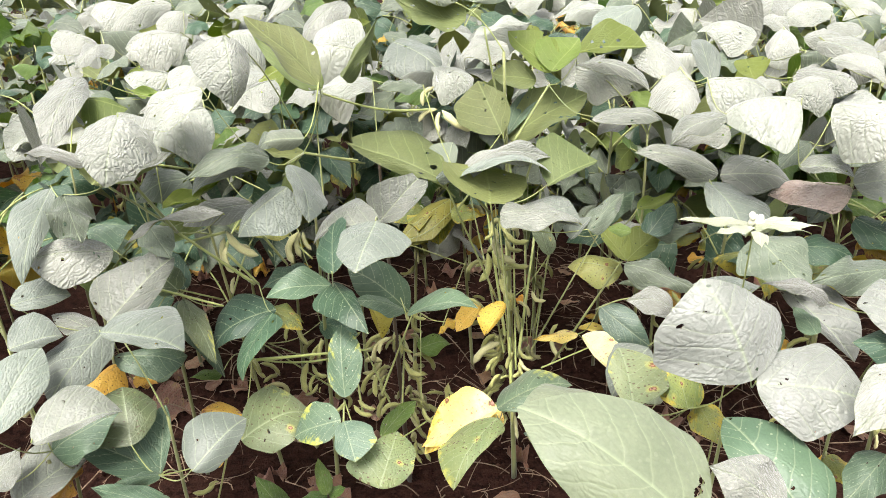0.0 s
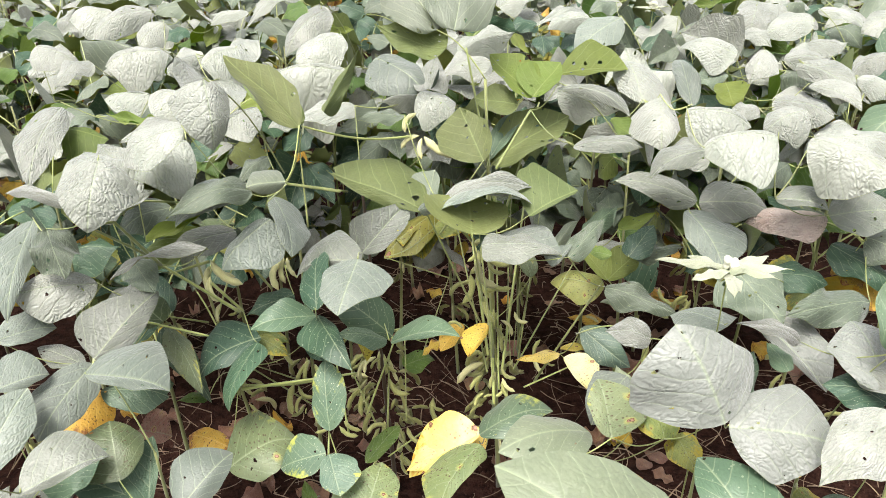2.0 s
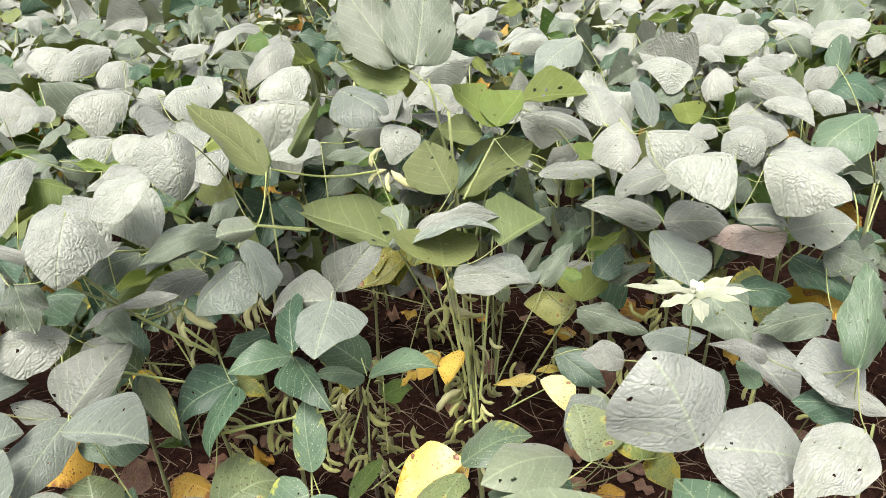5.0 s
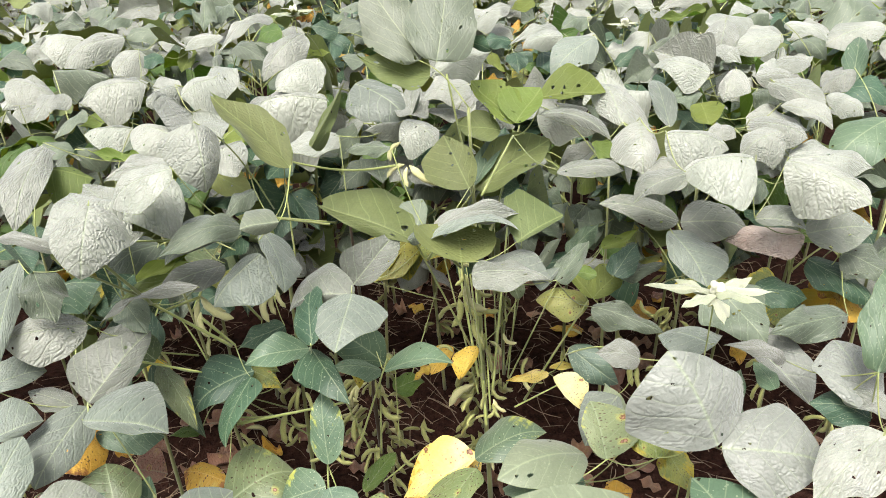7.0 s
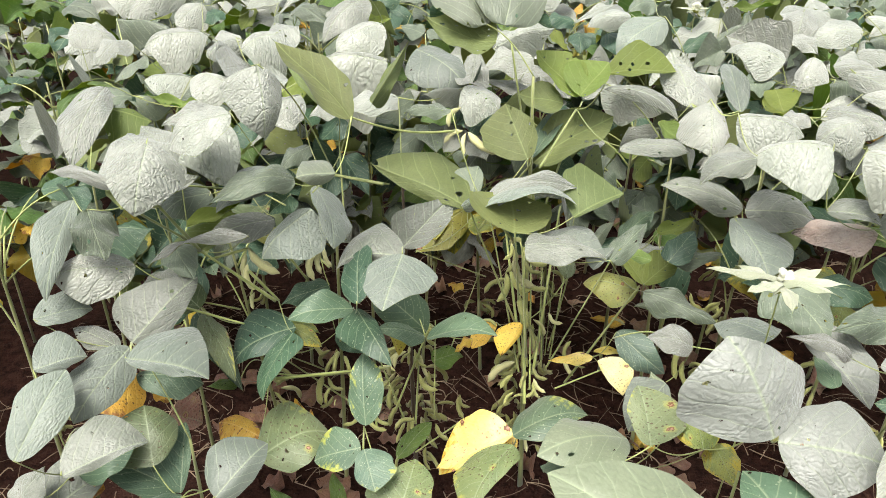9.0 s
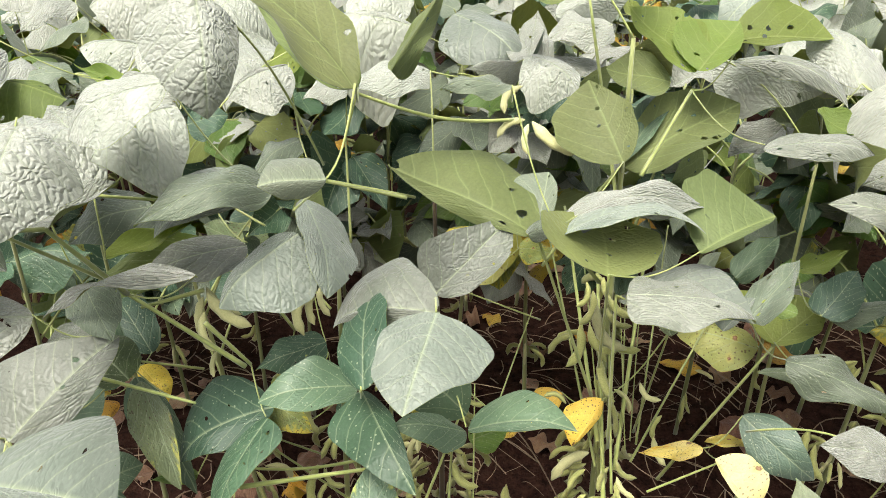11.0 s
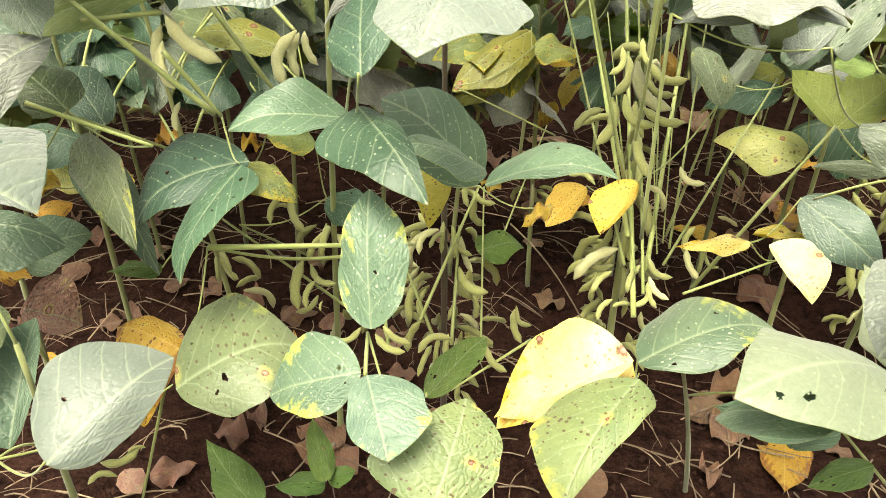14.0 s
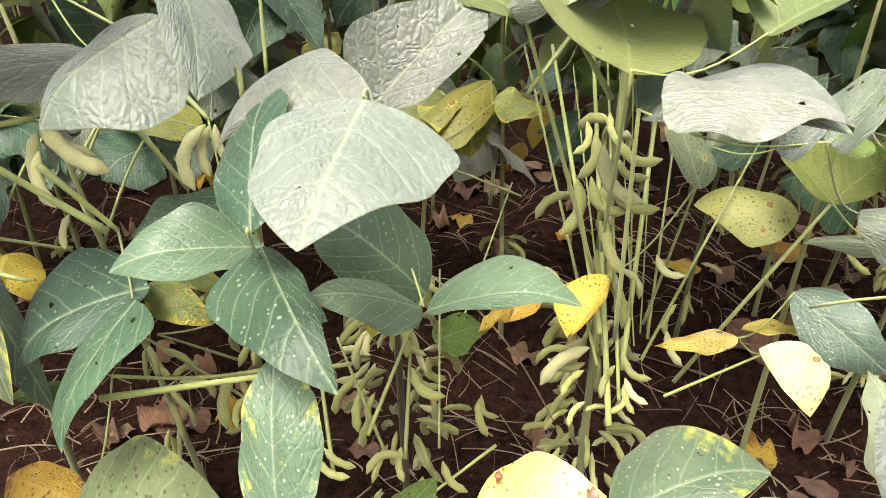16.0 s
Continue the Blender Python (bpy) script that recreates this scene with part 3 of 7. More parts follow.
def random_leaf(plant, rng, hinge, out, tone, size):
    """A trifoliate leaf at a hinge that looks outwards."""
    hinge = Vector(hinge)
    o = Vector((out[0], out[1], 0)).normalized()
    droop = rng.uniform(-0.75, 0.15)
    for turn, s in ((0, 1.06), (78, 1.0), (-78, 1.0)):
        a = radians(turn + rng.uniform(-18, 18))
        d = Vector((o.x * math.cos(a) - o.y * math.sin(a), o.x * math.sin(a) + o.y * math.cos(a), droop + rng.uniform(-0.35, 0.3))).normalized()
        start = hinge + (d * 0.02 if turn == 0 else d * 0.003)
        n = Vector((rng.uniform(-0.45, 0.45), rng.uniform(-0.75, 0.25), 1.0))
        if rng.random() < 0.1:
            n.z = -0.3
        l = size * s * rng.uniform(0.85, 1.1)
        plant.leaf(start, start + d * l, n, l * rng.uniform(0.6, 0.8), tone, rng.choice(("flat", "bow", "arch", "tent", "sag", "wavy", "vee", "lift", "drop", "turned", "turned")), fine=False)


def random_plant(rng, x, y, height, leaves=9, pods=10, low=0.0):
    base = (x, y, ground_z(x, y))
    lean = Vector((rng.uniform(-0.08, 0.08), rng.uniform(-0.08, 0.08), 0))
    p = Plant(base, Vector(base) + lean + Vector((0, 0, height * 0.82)), "tall soybean plant with broad grey-green leaves and green pods", radius=0.004)
    for i in range(leaves):
        f = (i + 0.5) / leaves
        a = i * 2.4 + rng.uniform(-0.5, 0.5)
        z = base[2] + height * (0.42 + 0.58 * f) * rng.uniform(0.94, 1.04)
        r = 0.07 + 0.12 * (1 - f * 0.6) * rng.uniform(0.6, 1.1)
        s = p.on_stem(z) + p.base
        h = Vector((s.x + r * math.cos(a), s.y + r * math.sin(a), z))
        p.stalk(h)
        # upper leaves mostly take the tone with sky gloss in its colour
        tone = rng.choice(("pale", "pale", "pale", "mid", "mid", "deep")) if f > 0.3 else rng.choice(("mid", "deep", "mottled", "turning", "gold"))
        random_leaf(p, rng, h, (math.cos(a), math.sin(a)), tone, rng.uniform(0.09, 0.12))
    p.pods(rng, base[2] + 0.15, base[2] + height * 0.7, pods)
    return p


# ---- ground ----
def ground_z(x, y):
    return 0.012 * math.sin(2 * math.pi * (y - 1.0) / 0.5) + 0.018 * (noise.noise(Vector((x * 3, y * 3, 0.3)))) + 0.008 * noise.noise(Vector((x * 14, y * 14, 5.0)))


def build_ground():
    def axis(lo, hi, step, far):
        near = list(np.arange(lo, hi + step / 2, step))
        out, d = [], step
        edge = hi
        while edge < far:
            d *= 1.45
            edge += d
            out.append(edge)
        back, d, edge = [], step, lo
        while edge > -far:
            d *= 1.45
            edge -= d
            back.append(edge)
        return list(reversed(back)) + near + out

    xs, ys = axis(-1.3, 1.6, 0.012, 900), axis(0.4, 2.9, 0.012, 900)
    w = len(xs)
    verts = [(x, y, ground_z(x, y) + (0.006 * noise.noise(Vector((x * 45, y * 45, 1.0))) if abs(x) < 3 and abs(y) < 4 else 0)) for y in ys for x in xs]
    faces = [(j * w + i, j * w + i + 1, (j + 1) * w + i + 1, (j + 1) * w + i) for j in range(len(ys) - 1) for i in range(w - 1)]
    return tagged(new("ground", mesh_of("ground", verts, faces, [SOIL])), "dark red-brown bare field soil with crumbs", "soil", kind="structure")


build_ground()

# ---- the plants: rows run across the view, 0.45 m apart ----
rng = random.Random(11)
NEAR = []


def front_plant(x, y, dx, dy, height, label, radius=0.0045, bulge=(0, 0, 0), brown=False):
    z = ground_z(x, y)
    p = Plant((x, y, z), (x + dx, y + dy, z + height), label, "soybean plants round the gap", radius, bulge, brown)
    NEAR.append(p)
    return p


main_plant = front_plant(0.135, 1.165, -0.03, 0.03, 0.88, "tall soybean plant with crowded green pods on bare upright stems", 0.0055)
left_plant = front_plant(-0.085, 1.16, -0.02, 0.0, 0.72, "bushy soybean plant with brown stems and many hanging pods", 0.005, brown=True)
pod_plant = front_plant(-0.235, 1.15, 0.02, -0.02, 0.66, "soybean plant with broad leaves over thick ripe pods", 0.0048)
leaning_plant = front_plant(-0.36, 1.2, -0.08, 0.0, 0.68, "leaning soybean plant with long arching leaf stalks", 0.0045)
young_plant = front_plant(0.249, 1.087, -0.122, -0.16, 0.385, "short soybean plant with yellowing spotted lower leaves", 0.0035, (0.006, 0, 0))
right_plant = front_plant(0.56, 1.36, 0.02, 0.0, 0.74, "shaded soybean plant with hanging pods and gold leaves", 0.0048)
for x, y, h in ((-0.52, 1.18, 0.66), (-0.68, 1.2, 0.7), (-0.84, 1.16, 0.7), (0.4, 1.3, 0.72), (0.72, 1.22, 0.7), (0.88, 1.2, 0.7)):
    front_plant(x, y, rng.uniform(-0.04, 0.04), rng.uniform(-0.04, 0.02), h, "soybean plant with grey-green leaves in the front row")
for x in (-0.72, -0.55, -0.38, 0.36, 0.52, 0.68):
    front_plant(x, 0.78 + rng.uniform(-0.03, 0.03), rng.uniform(-0.03, 0.03), rng.uniform(-0.02, 0.04), 0.5, "soybean plant with large pale leaves beside the gap")
for row, y in enumerate((1.6, 2.05, 2.5)):
    n = 14 + 4 * row
    half = 1.0 + 0.35 * row
    for i in range(n):
        x = -half + 2 * half * (i + 0.5) / n + rng.uniform(-0.03, 0.03)
        front_plant(x, y + rng.uniform(-0.05, 0.05), rng.uniform(-0.04, 0.04), rng.uniform(-0.05, 0.02), rng.uniform(0.68, 0.78), "soybean plant with pale grey-green leaves and green pods")
    # shaded lower leaves of the same rows
for p in NEAR:
    if p.base.y > 1.45:
        p.pods(rng, 0.12, 0.5, 9 if p.base.y < 1.9 else 4)
        for i in range(13 if p.base.y < 1.9 else 10):
            a = rng.uniform(0, 6.28)
            z = rng.uniform(0.36 if p.base.x < 0 else 0.46, 0.77)
            r = rng.uniform(0.05, 0.13)
            s = p.on_stem(z) + p.base
            h = Vector((s.x + r * math.cos(a), s.y + r * math.sin(a), z))
            p.stalk(h)
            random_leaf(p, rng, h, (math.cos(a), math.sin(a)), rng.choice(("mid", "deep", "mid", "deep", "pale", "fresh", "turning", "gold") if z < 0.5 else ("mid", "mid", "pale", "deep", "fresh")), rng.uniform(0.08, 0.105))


for p in NEAR:
    if 1.12 < p.base.y < 1.4 and (p.base.x < -0.7 or p.base.x > 0.5):
        p.pods(rng, 0.1, 0.4, 8)
        for i in range(7):
            a = rng.uniform(0, 6.28)
            z = rng.uniform(0.4, 0.66)
            r = rng.uniform(0.05, 0.14)
            s = p.on_stem(z) + p.base
            h = Vector((s.x + r * math.cos(a), s.y + 0.06 + r * math.sin(a), z))
            p.stalk(h)
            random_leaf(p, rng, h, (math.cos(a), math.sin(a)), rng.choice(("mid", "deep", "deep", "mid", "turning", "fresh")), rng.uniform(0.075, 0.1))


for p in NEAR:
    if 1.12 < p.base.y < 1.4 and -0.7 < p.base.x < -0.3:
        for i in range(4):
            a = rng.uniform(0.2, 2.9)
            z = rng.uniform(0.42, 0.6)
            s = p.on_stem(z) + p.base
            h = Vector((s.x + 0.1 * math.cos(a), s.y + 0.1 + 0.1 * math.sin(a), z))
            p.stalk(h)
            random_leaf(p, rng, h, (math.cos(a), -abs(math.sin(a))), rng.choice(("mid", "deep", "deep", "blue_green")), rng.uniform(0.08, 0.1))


def nearest_plant(b):
    """The plant that a leaf or pod at b belongs to; the near row only carries what hangs over it."""
    return min(NEAR, key=lambda q: (q.base.xy - b.xy).length + (0.25 if q.top.z < b.z - 0.25 else 0) + (1.0 if q.base.y < 0.95 and b.y > 0.86 else 0) + (1.0 if q is young_plant and b.z > 0.5 else 0))


def stalk_at(start, end, radius, sag):
    p = nearest_plant(Vector(start))
    p.stalk(end, start, radius, sag)


def pod_at(top, tip, tone, kind):
    """A pod that hangs from top to tip, with a short stalk to its plant."""
    a, b = Vector(top), Vector(tip)
    p = nearest_plant(a)
    z = (a - b).normalized()
    y = Vector((0.1, -0.8, 0.55))
    y = (y - z * y.dot(z)).normalized()
    x = y.cross(z)
    length = (a - b).length
    m = Matrix((x * length, y * length, z * length)).transposed().to_4x4()
    m.translation = a - p.base
    part("pod", PODS[tone][kind % 6], p.ob).matrix_local = m


def twig_at(a, b, radius):
    """A dry fallen stalk."""
    a, b = Vector(a), Vector(b)
    ob = new("dry_stalk", tube("dry_stalk", bent((0, 0, 0), b - a, 0.006, 8, (0.004, 0.003, 0)), radius, radius * 0.7, STRAW, 5))
    ob.matrix_world = Matrix.Translation(a)
    tagged(ob, "thin dry straw-coloured fallen leaf stalk", "stalk", "fallen stalks")


def litter_at(x, y, size, yaw, tone, shape):
    """A fallen leaf on the soil."""
    ob = new("fallen_leaf", leaf_data(tone, shape, int(yaw) % 3))
    r = random.Random(yaw + x)
    ob.matrix_world = Matrix.Translation((x, y, ground_z(x, y) + 0.012)) @ pose(0, 0, 0, r.uniform(-14, 14), r.uniform(-14, 14), yaw) @ Matrix.Diagonal((size * r.uniform(0.6, 0.8), size, size * 0.8, 1)) @ Matrix.Translation((0, -0.5, 0))
    tagged(ob, {"brown": "dry brown crumpled fallen leaf on the soil", "gold": "gold-brown spotted fallen leaf on the soil", "rust": "rust-coloured dry fallen leaf on the soil"}[tone], "leaf", "fallen leaves")


def leaf_at(base, tip, normal, width, tone, shape):
    """A leaflet on the nearest plant."""
    b = Vector(base)
    p = nearest_plant(b)
    if tone in ("pale", "mid") and shape in ("bow", "flat") and b.y > 1.3:
        shape = random.Random(str(base)).choice(("bow", "tent", "arch", "sag", "wavy", "lift", "drop", "bow"))
    if tone in ("pale", "mid"):
        width *= 1.14
        tip = b.lerp(Vector(tip), 1.05)
    p.leaf(base, tip, normal, width, tone, shape, 0.06)


def blade_at(base, tip, normal, halves, peaks, tone, bow, fold):
    """A leaflet with its own outline on the nearest plant."""
    b, t = Vector(base), Vector(tip)
    mesh = blade_mesh((t - b).length, halves, peaks, tone, bow, fold, str(base))
    nearest_plant(b).leaf(base, tip, normal, sum(halves), tone, near=0.06, mesh=mesh)


# ---- leaves of the plants round the path ----
stalk_at((-0.016, 1.181, 0.800), (-0.174, 1.063, 0.862), 0.0020, -.012)
stalk_at((-0.125, 1.055, 0.758), (-0.210, 1.071, 0.766), 0.0019, 0)
stalk_at((-0.210, 1.071, 0.766), (-0.211, 0.949, 0.792), 0.0015, 0)
stalk_at((-0.459, 1.059, 0.709), (-0.394, 1.150, 0.703), 0.0014, 0)
stalk_at((-0.298, 1.132, 0.681), (-0.371, 1.156, 0.710), 0.0013, 0)
stalk_at((0.025, 1.156, 0.628), (0.212, 1.369, 0.749), 0.0018, .02)
stalk_at((0.139, 1.234, 0.614), (0.216, 1.370, 0.792), 0.0020, 0)
stalk_at((0.129, 1.219, 0.629), (0.080, 1.385, 0.894), 0.0024, 0)
stalk_at((-0.216, 1.216, 0.617), (-0.228, 1.282, 0.738), 0.0018, 0)
stalk_at((0.193, 1.107, 0.339), (0.315, 1.151, 0.527), 0.0021, .0)
stalk_at((0.154, 1.104, 0.371), (0.314, 1.324, 0.516), 0.0015, 0)
stalk_at((0.163, 1.147, 0.382), (0.187, 1.152, 0.543), 0.0015, 0)
stalk_at((0.104, 1.077, 0.386), (0.045, 1.421, 0.583), 0.0018, 0)
stalk_at((0.106, 1.094, 0.412), (0.077, 1.412, 0.587), 0.0026, 0)
stalk_at((0.113, 1.065, 0.387), (0.099, 1.381, 0.574), 0.0011, 0)
stalk_at((0.114, 1.038, 0.346), (0.120, 1.384, 0.596), 0.0028, 0)
stalk_at((0.123, 1.052, 0.367), (0.138, 1.395, 0.594), 0.0017, 0)
stalk_at((0.130, 1.083, 0.376), (0.189, 1.335, 0.592), 0.0026, 0)
stalk_at((0.140, 1.119, 0.413), (0.171, 1.407, 0.593), 0.0009, 0)
stalk_at((0.155, 1.126, 0.387), (0.199, 1.389, 0.547), 0.0008, 0)
stalk_at((0.165, 1.131, 0.376), (0.231, 1.393, 0.570), 0.0014, 0)
stalk_at((0.149, 1.119, 0.376), (0.162, 1.443, 0.575), 0.0008, 0)
stalk_at((-0.195, 1.068, 0.385), (-0.321, 1.000, 0.433), 0.0019, -.008)
stalk_at((-0.181, 1.048, 0.318), (-0.328, 1.067, 0.425), 0.0015, .0)
stalk_at((-0.249, 1.099, 0.363), (-0.315, 1.081, 0.410), 0.0013, .0)
stalk_at((-0.397, 1.122, 0.477), (-0.455, 1.047, 0.546), 0.0016, 0)
stalk_at((-0.450, 1.278, 0.533), (-0.487, 1.174, 0.593), 0.0017, 0)
stalk_at((-0.258, 1.254, 0.489), (-0.408, 1.392, 0.559), 0.0017, 0)
stalk_at((-0.340, 1.274, 0.486), (-0.414, 1.369, 0.524), 0.0013, 0)
stalk_at((-0.114, 1.034, 0.330), (-0.057, 1.152, 0.434), 0.0018, 0)
stalk_at((-0.098, 1.038, 0.300), (-0.151, 1.115, 0.382), 0.0017, 0)
stalk_at((-0.079, 1.036, 0.295), (-0.077, 1.142, 0.385), 0.0019, 0)
stalk_at((-0.146, 1.014, 0.301), (-0.179, 1.136, 0.398), 0.0019, 0)
stalk_at((0.052, 1.382, 0.398), (-0.095, 1.347, 0.478), 0.0013, 0)
stalk_at((-0.025, 1.248, 0.287), (0.042, 1.418, 0.398), 0.0012, 0)
stalk_at((-0.046, 1.056, 0.289), (-0.050, 1.205, 0.405), 0.0012, 0)
stalk_at((0.169, 1.063, 0.362), (0.288, 1.107, 0.389), 0.0014, 0)
stalk_at((0.152, 0.992, 0.328), (0.093, 0.926, 0.382), 0.0016, 0)
stalk_at((0.334, 0.853, 0.291), (0.252, 0.859, 0.377), 0.0016, 0)
stalk_at((-0.137, 0.795, 0.467), (-0.139, 0.826, 0.482), 0.0015, 0)
stalk_at((0.012, 1.067, 0.283), (-0.077, 0.993, 0.268), 0.0015, 0)
stalk_at((-0.351, 0.928, 0.334), (-0.406, 0.906, 0.149), 0.0018, 0)
stalk_at((-0.532, 1.001, 0.298), (-0.512, 1.004, 0.212), 0.0020, 0)
stalk_at((-0.302, 1.021, 0.564), (-0.399, 0.990, 0.673), 0.0026, 0)
stalk_at((-0.399, 0.990, 0.673), (-0.414, 0.915, 0.783), 0.0026, 0)
stalk_at((-0.402, 0.984, 0.686), (-0.441, 0.897, 0.786), 0.0020, 0)
stalk_at((-0.414, 0.915, 0.783), (-0.454, 0.890, 0.791), 0.0020, 0)
stalk_at((-0.249, 1.083, 0.725), (-0.210, 1.068, 0.768), 0.0018, 0)
stalk_at((-0.210, 1.068, 0.768), (-0.122, 1.111, 0.733), 0.0022, 0)
stalk_at((-0.334, 1.099, 0.722), (-0.406, 0.984, 0.783), 0.0018, 0)
stalk_at((0.093, 1.104, 0.476), (0.004, 1.036, 0.735), 0.0019, 0)
stalk_at((0.114, 1.070, 0.425), (0.090, 1.033, 0.667), 0.0019, 0)
stalk_at((0.101, 1.121, 0.490), (0.076, 1.014, 0.702), 0.0017, 0)
stalk_at((0.077, 1.065, 0.662), (0.023, 1.026, 0.746), 0.0022, 0)
stalk_at((0.119, 1.128, 0.759), (0.183, 1.222, 0.826), 0.0022, 0)
stalk_at((-0.433, 0.956, 0.594), (-0.340, 0.968, 0.555), 0.0020, 0)
stalk_at((-0.289, 0.925, 0.483), (-0.121, 1.015, 0.439), 0.0024, 0)
stalk_at((-0.344, 1.043, 0.647), (-0.395, 1.002, 0.649), 0.0024, 0)
stalk_at((-0.339, 1.021, 0.620), (-0.301, 1.035, 0.556), 0.0024, 0)
stalk_at((-0.338, 1.139, 0.634), (-0.270, 1.112, 0.551), 0.0026, 0)
stalk_at((-0.289, 1.158, 0.639), (-0.251, 1.138, 0.606), 0.0024, 0)
pod_at((-0.344, 1.035, 0.624), (-0.329, 1.015, 0.589), "pale", 0)
pod_at((-0.341, 1.043, 0.644), (-0.293, 1.038, 0.609), "pale", 3)
pod_at((-0.345, 1.053, 0.644), (-0.306, 1.047, 0.618), "pale", 0)
pod_at((-0.349, 1.050, 0.634), (-0.344, 1.026, 0.598), "pale", 3)
pod_at((-0.240, 1.099, 0.619), (-0.242, 1.069, 0.574), "pale", 1)
pod_at((-0.240, 1.108, 0.614), (-0.235, 1.084, 0.579), "pale", 0)
pod_at((-0.234, 1.104, 0.617), (-0.218, 1.087, 0.591), "pale", 3)
pod_at((-0.343, 1.047, 0.563), (-0.340, 1.025, 0.544), "pale", 3)
pod_at((0.089, 1.119, 0.598), (0.126, 1.085, 0.566), "pale", 1)
pod_at((0.155, 1.126, 0.483), (0.179, 1.103, 0.479), "pale", 1)
twig_at((-0.012, 1.224, 0.343), (0.072, 1.089, 0.297), 0.0012)
twig_at((0.131, 1.013, 0.179), (0.186, 0.981, 0.164), 0.0008)
twig_at((-0.151, 1.358, 0.278), (0.001, 1.358, 0.272), 0.0010)
twig_at((-0.591, 1.236, 0.203), (-0.406, 1.244, 0.208), 0.0010)
twig_at((0.314, 1.483, 0.272), (0.416, 1.358, 0.262), 0.0011)
twig_at((0.327, 1.494, 0.288), (0.375, 1.418, 0.262), 0.0009)
pod_at((-0.009, 1.199, 0.833), (-0.025, 1.179, 0.805), "pale", 1)
pod_at((0.003, 1.181, 0.798), (0.059, 1.165, 0.772), "pale", 3)
pod_at((-0.005, 1.181, 0.800), (-0.034, 1.165, 0.782), "pale", 0)
pod_at((-0.001, 1.179, 0.796), (0.000, 1.159, 0.768), "pale", 3)
pod_at((0.135, 1.175, 0.424), (0.152, 1.154, 0.400), "green", 1)
pod_at((0.096, 1.086, 0.401), (0.051, 1.061, 0.372), "pale", 3)
pod_at((0.096, 1.093, 0.375), (0.059, 1.093, 0.383), "green", 2)
pod_at((0.061, 1.088, 0.476), (0.033, 1.088, 0.482), "green", 1)
pod_at((0.082, 1.144, 0.397), (0.043, 1.140, 0.402), "green", 0)
pod_at((0.095, 1.089, 0.369), (0.074, 1.071, 0.350), "green", 3)
pod_at((0.129, 1.083, 0.395), (0.157, 1.070, 0.381), "green", 1)
pod_at((0.131, 1.071, 0.377), (0.154, 1.056, 0.360), "pale", 0)
pod_at((0.130, 1.068, 0.372), (0.141, 1.050, 0.351), "green", 3)
pod_at((0.134, 1.066, 0.369), (0.113, 1.050, 0.353), "green", 2)
pod_at((0.121, 1.077, 0.387), (0.109, 1.057, 0.363), "green", 3)
pod_at((0.097, 1.072, 0.343), (0.082, 1.055, 0.324), "green", 0)
pod_at((0.119, 1.069, 0.339), (0.096, 1.063, 0.338), "green", 3)
pod_at((0.200, 1.175, 0.350), (0.218, 1.152, 0.321), "pale", 3)
pod_at((0.224, 1.170, 0.342), (0.241, 1.163, 0.336), "green", 4)
pod_at((0.216, 1.207, 0.362), (0.205, 1.185, 0.335), "green", 0)
pod_at((-0.271, 1.134, 0.415), (-0.250, 1.111, 0.387), "green", 3)
pod_at((-0.286, 1.152, 0.408), (-0.294, 1.130, 0.382), "green", 0)
pod_at((-0.244, 1.063, 0.380), (-0.243, 1.030, 0.338), "green", 3)
pod_at((-0.236, 1.061, 0.377), (-0.205, 1.049, 0.365), "green", 1)
pod_at((-0.230, 1.051, 0.362), (-0.235, 1.031, 0.339), "green", 0)
pod_at((-0.226, 1.043, 0.349), (-0.249, 1.029, 0.337), "green", 2)
pod_at((-0.221, 1.040, 0.344), (-0.221, 1.030, 0.338), "green", 3)
pod_at((-0.070, 1.173, 0.430), (-0.067, 1.152, 0.406), "green", 3)
pod_at((-0.064, 1.166, 0.419), (-0.036, 1.156, 0.412), "green", 0)
pod_at((-0.100, 1.122, 0.392), (-0.118, 1.101, 0.368), "pale", 1)
pod_at((-0.086, 1.118, 0.384), (-0.060, 1.105, 0.371), "green", 3)
pod_at((-0.093, 1.121, 0.389), (-0.108, 1.106, 0.375), "green", 0)
pod_at((-0.075, 1.100, 0.357), (-0.039, 1.084, 0.338), "green", 1)
pod_at((-0.071, 1.093, 0.346), (-0.040, 1.083, 0.337), "green", 3)
pod_at((-0.152, 1.012, 0.336), (-0.121, 1.002, 0.325), "green", 3)
pod_at((-0.160, 1.008, 0.328), (-0.126, 0.997, 0.318), "green", 0)
pod_at((-0.178, 1.026, 0.321), (-0.207, 1.014, 0.312), "green", 2)
pod_at((-0.079, 1.024, 0.314), (-0.112, 1.009, 0.300), "green", 1)
pod_at((-0.083, 1.043, 0.305), (-0.078, 1.021, 0.280), "green", 3)
pod_at((-0.042, 1.022, 0.310), (-0.016, 1.005, 0.290), "green", 0)
pod_at((0.001, 1.167, 0.255), (0.024, 1.152, 0.239), "green", 4)
pod_at((-0.001, 1.165, 0.251), (0.011, 1.138, 0.218), "green", 3)
pod_at((-0.122, 1.087, 0.340), (-0.125, 1.060, 0.305), "green", 3)
pod_at((-0.112, 1.084, 0.335), (-0.112, 1.064, 0.310), "green", 0)
pod_at((0.492, 1.377, 0.371), (0.516, 1.357, 0.348), "green", 1)
pod_at((0.478, 1.358, 0.344), (0.510, 1.339, 0.318), "green", 3)
pod_at((0.437, 1.229, 0.330), (0.432, 1.193, 0.284), "green", 3)
pod_at((0.445, 1.217, 0.312), (0.456, 1.186, 0.273), "green", 0)
pod_at((-0.377, 0.890, 0.268), (-0.413, 0.878, 0.260), "green", 2)
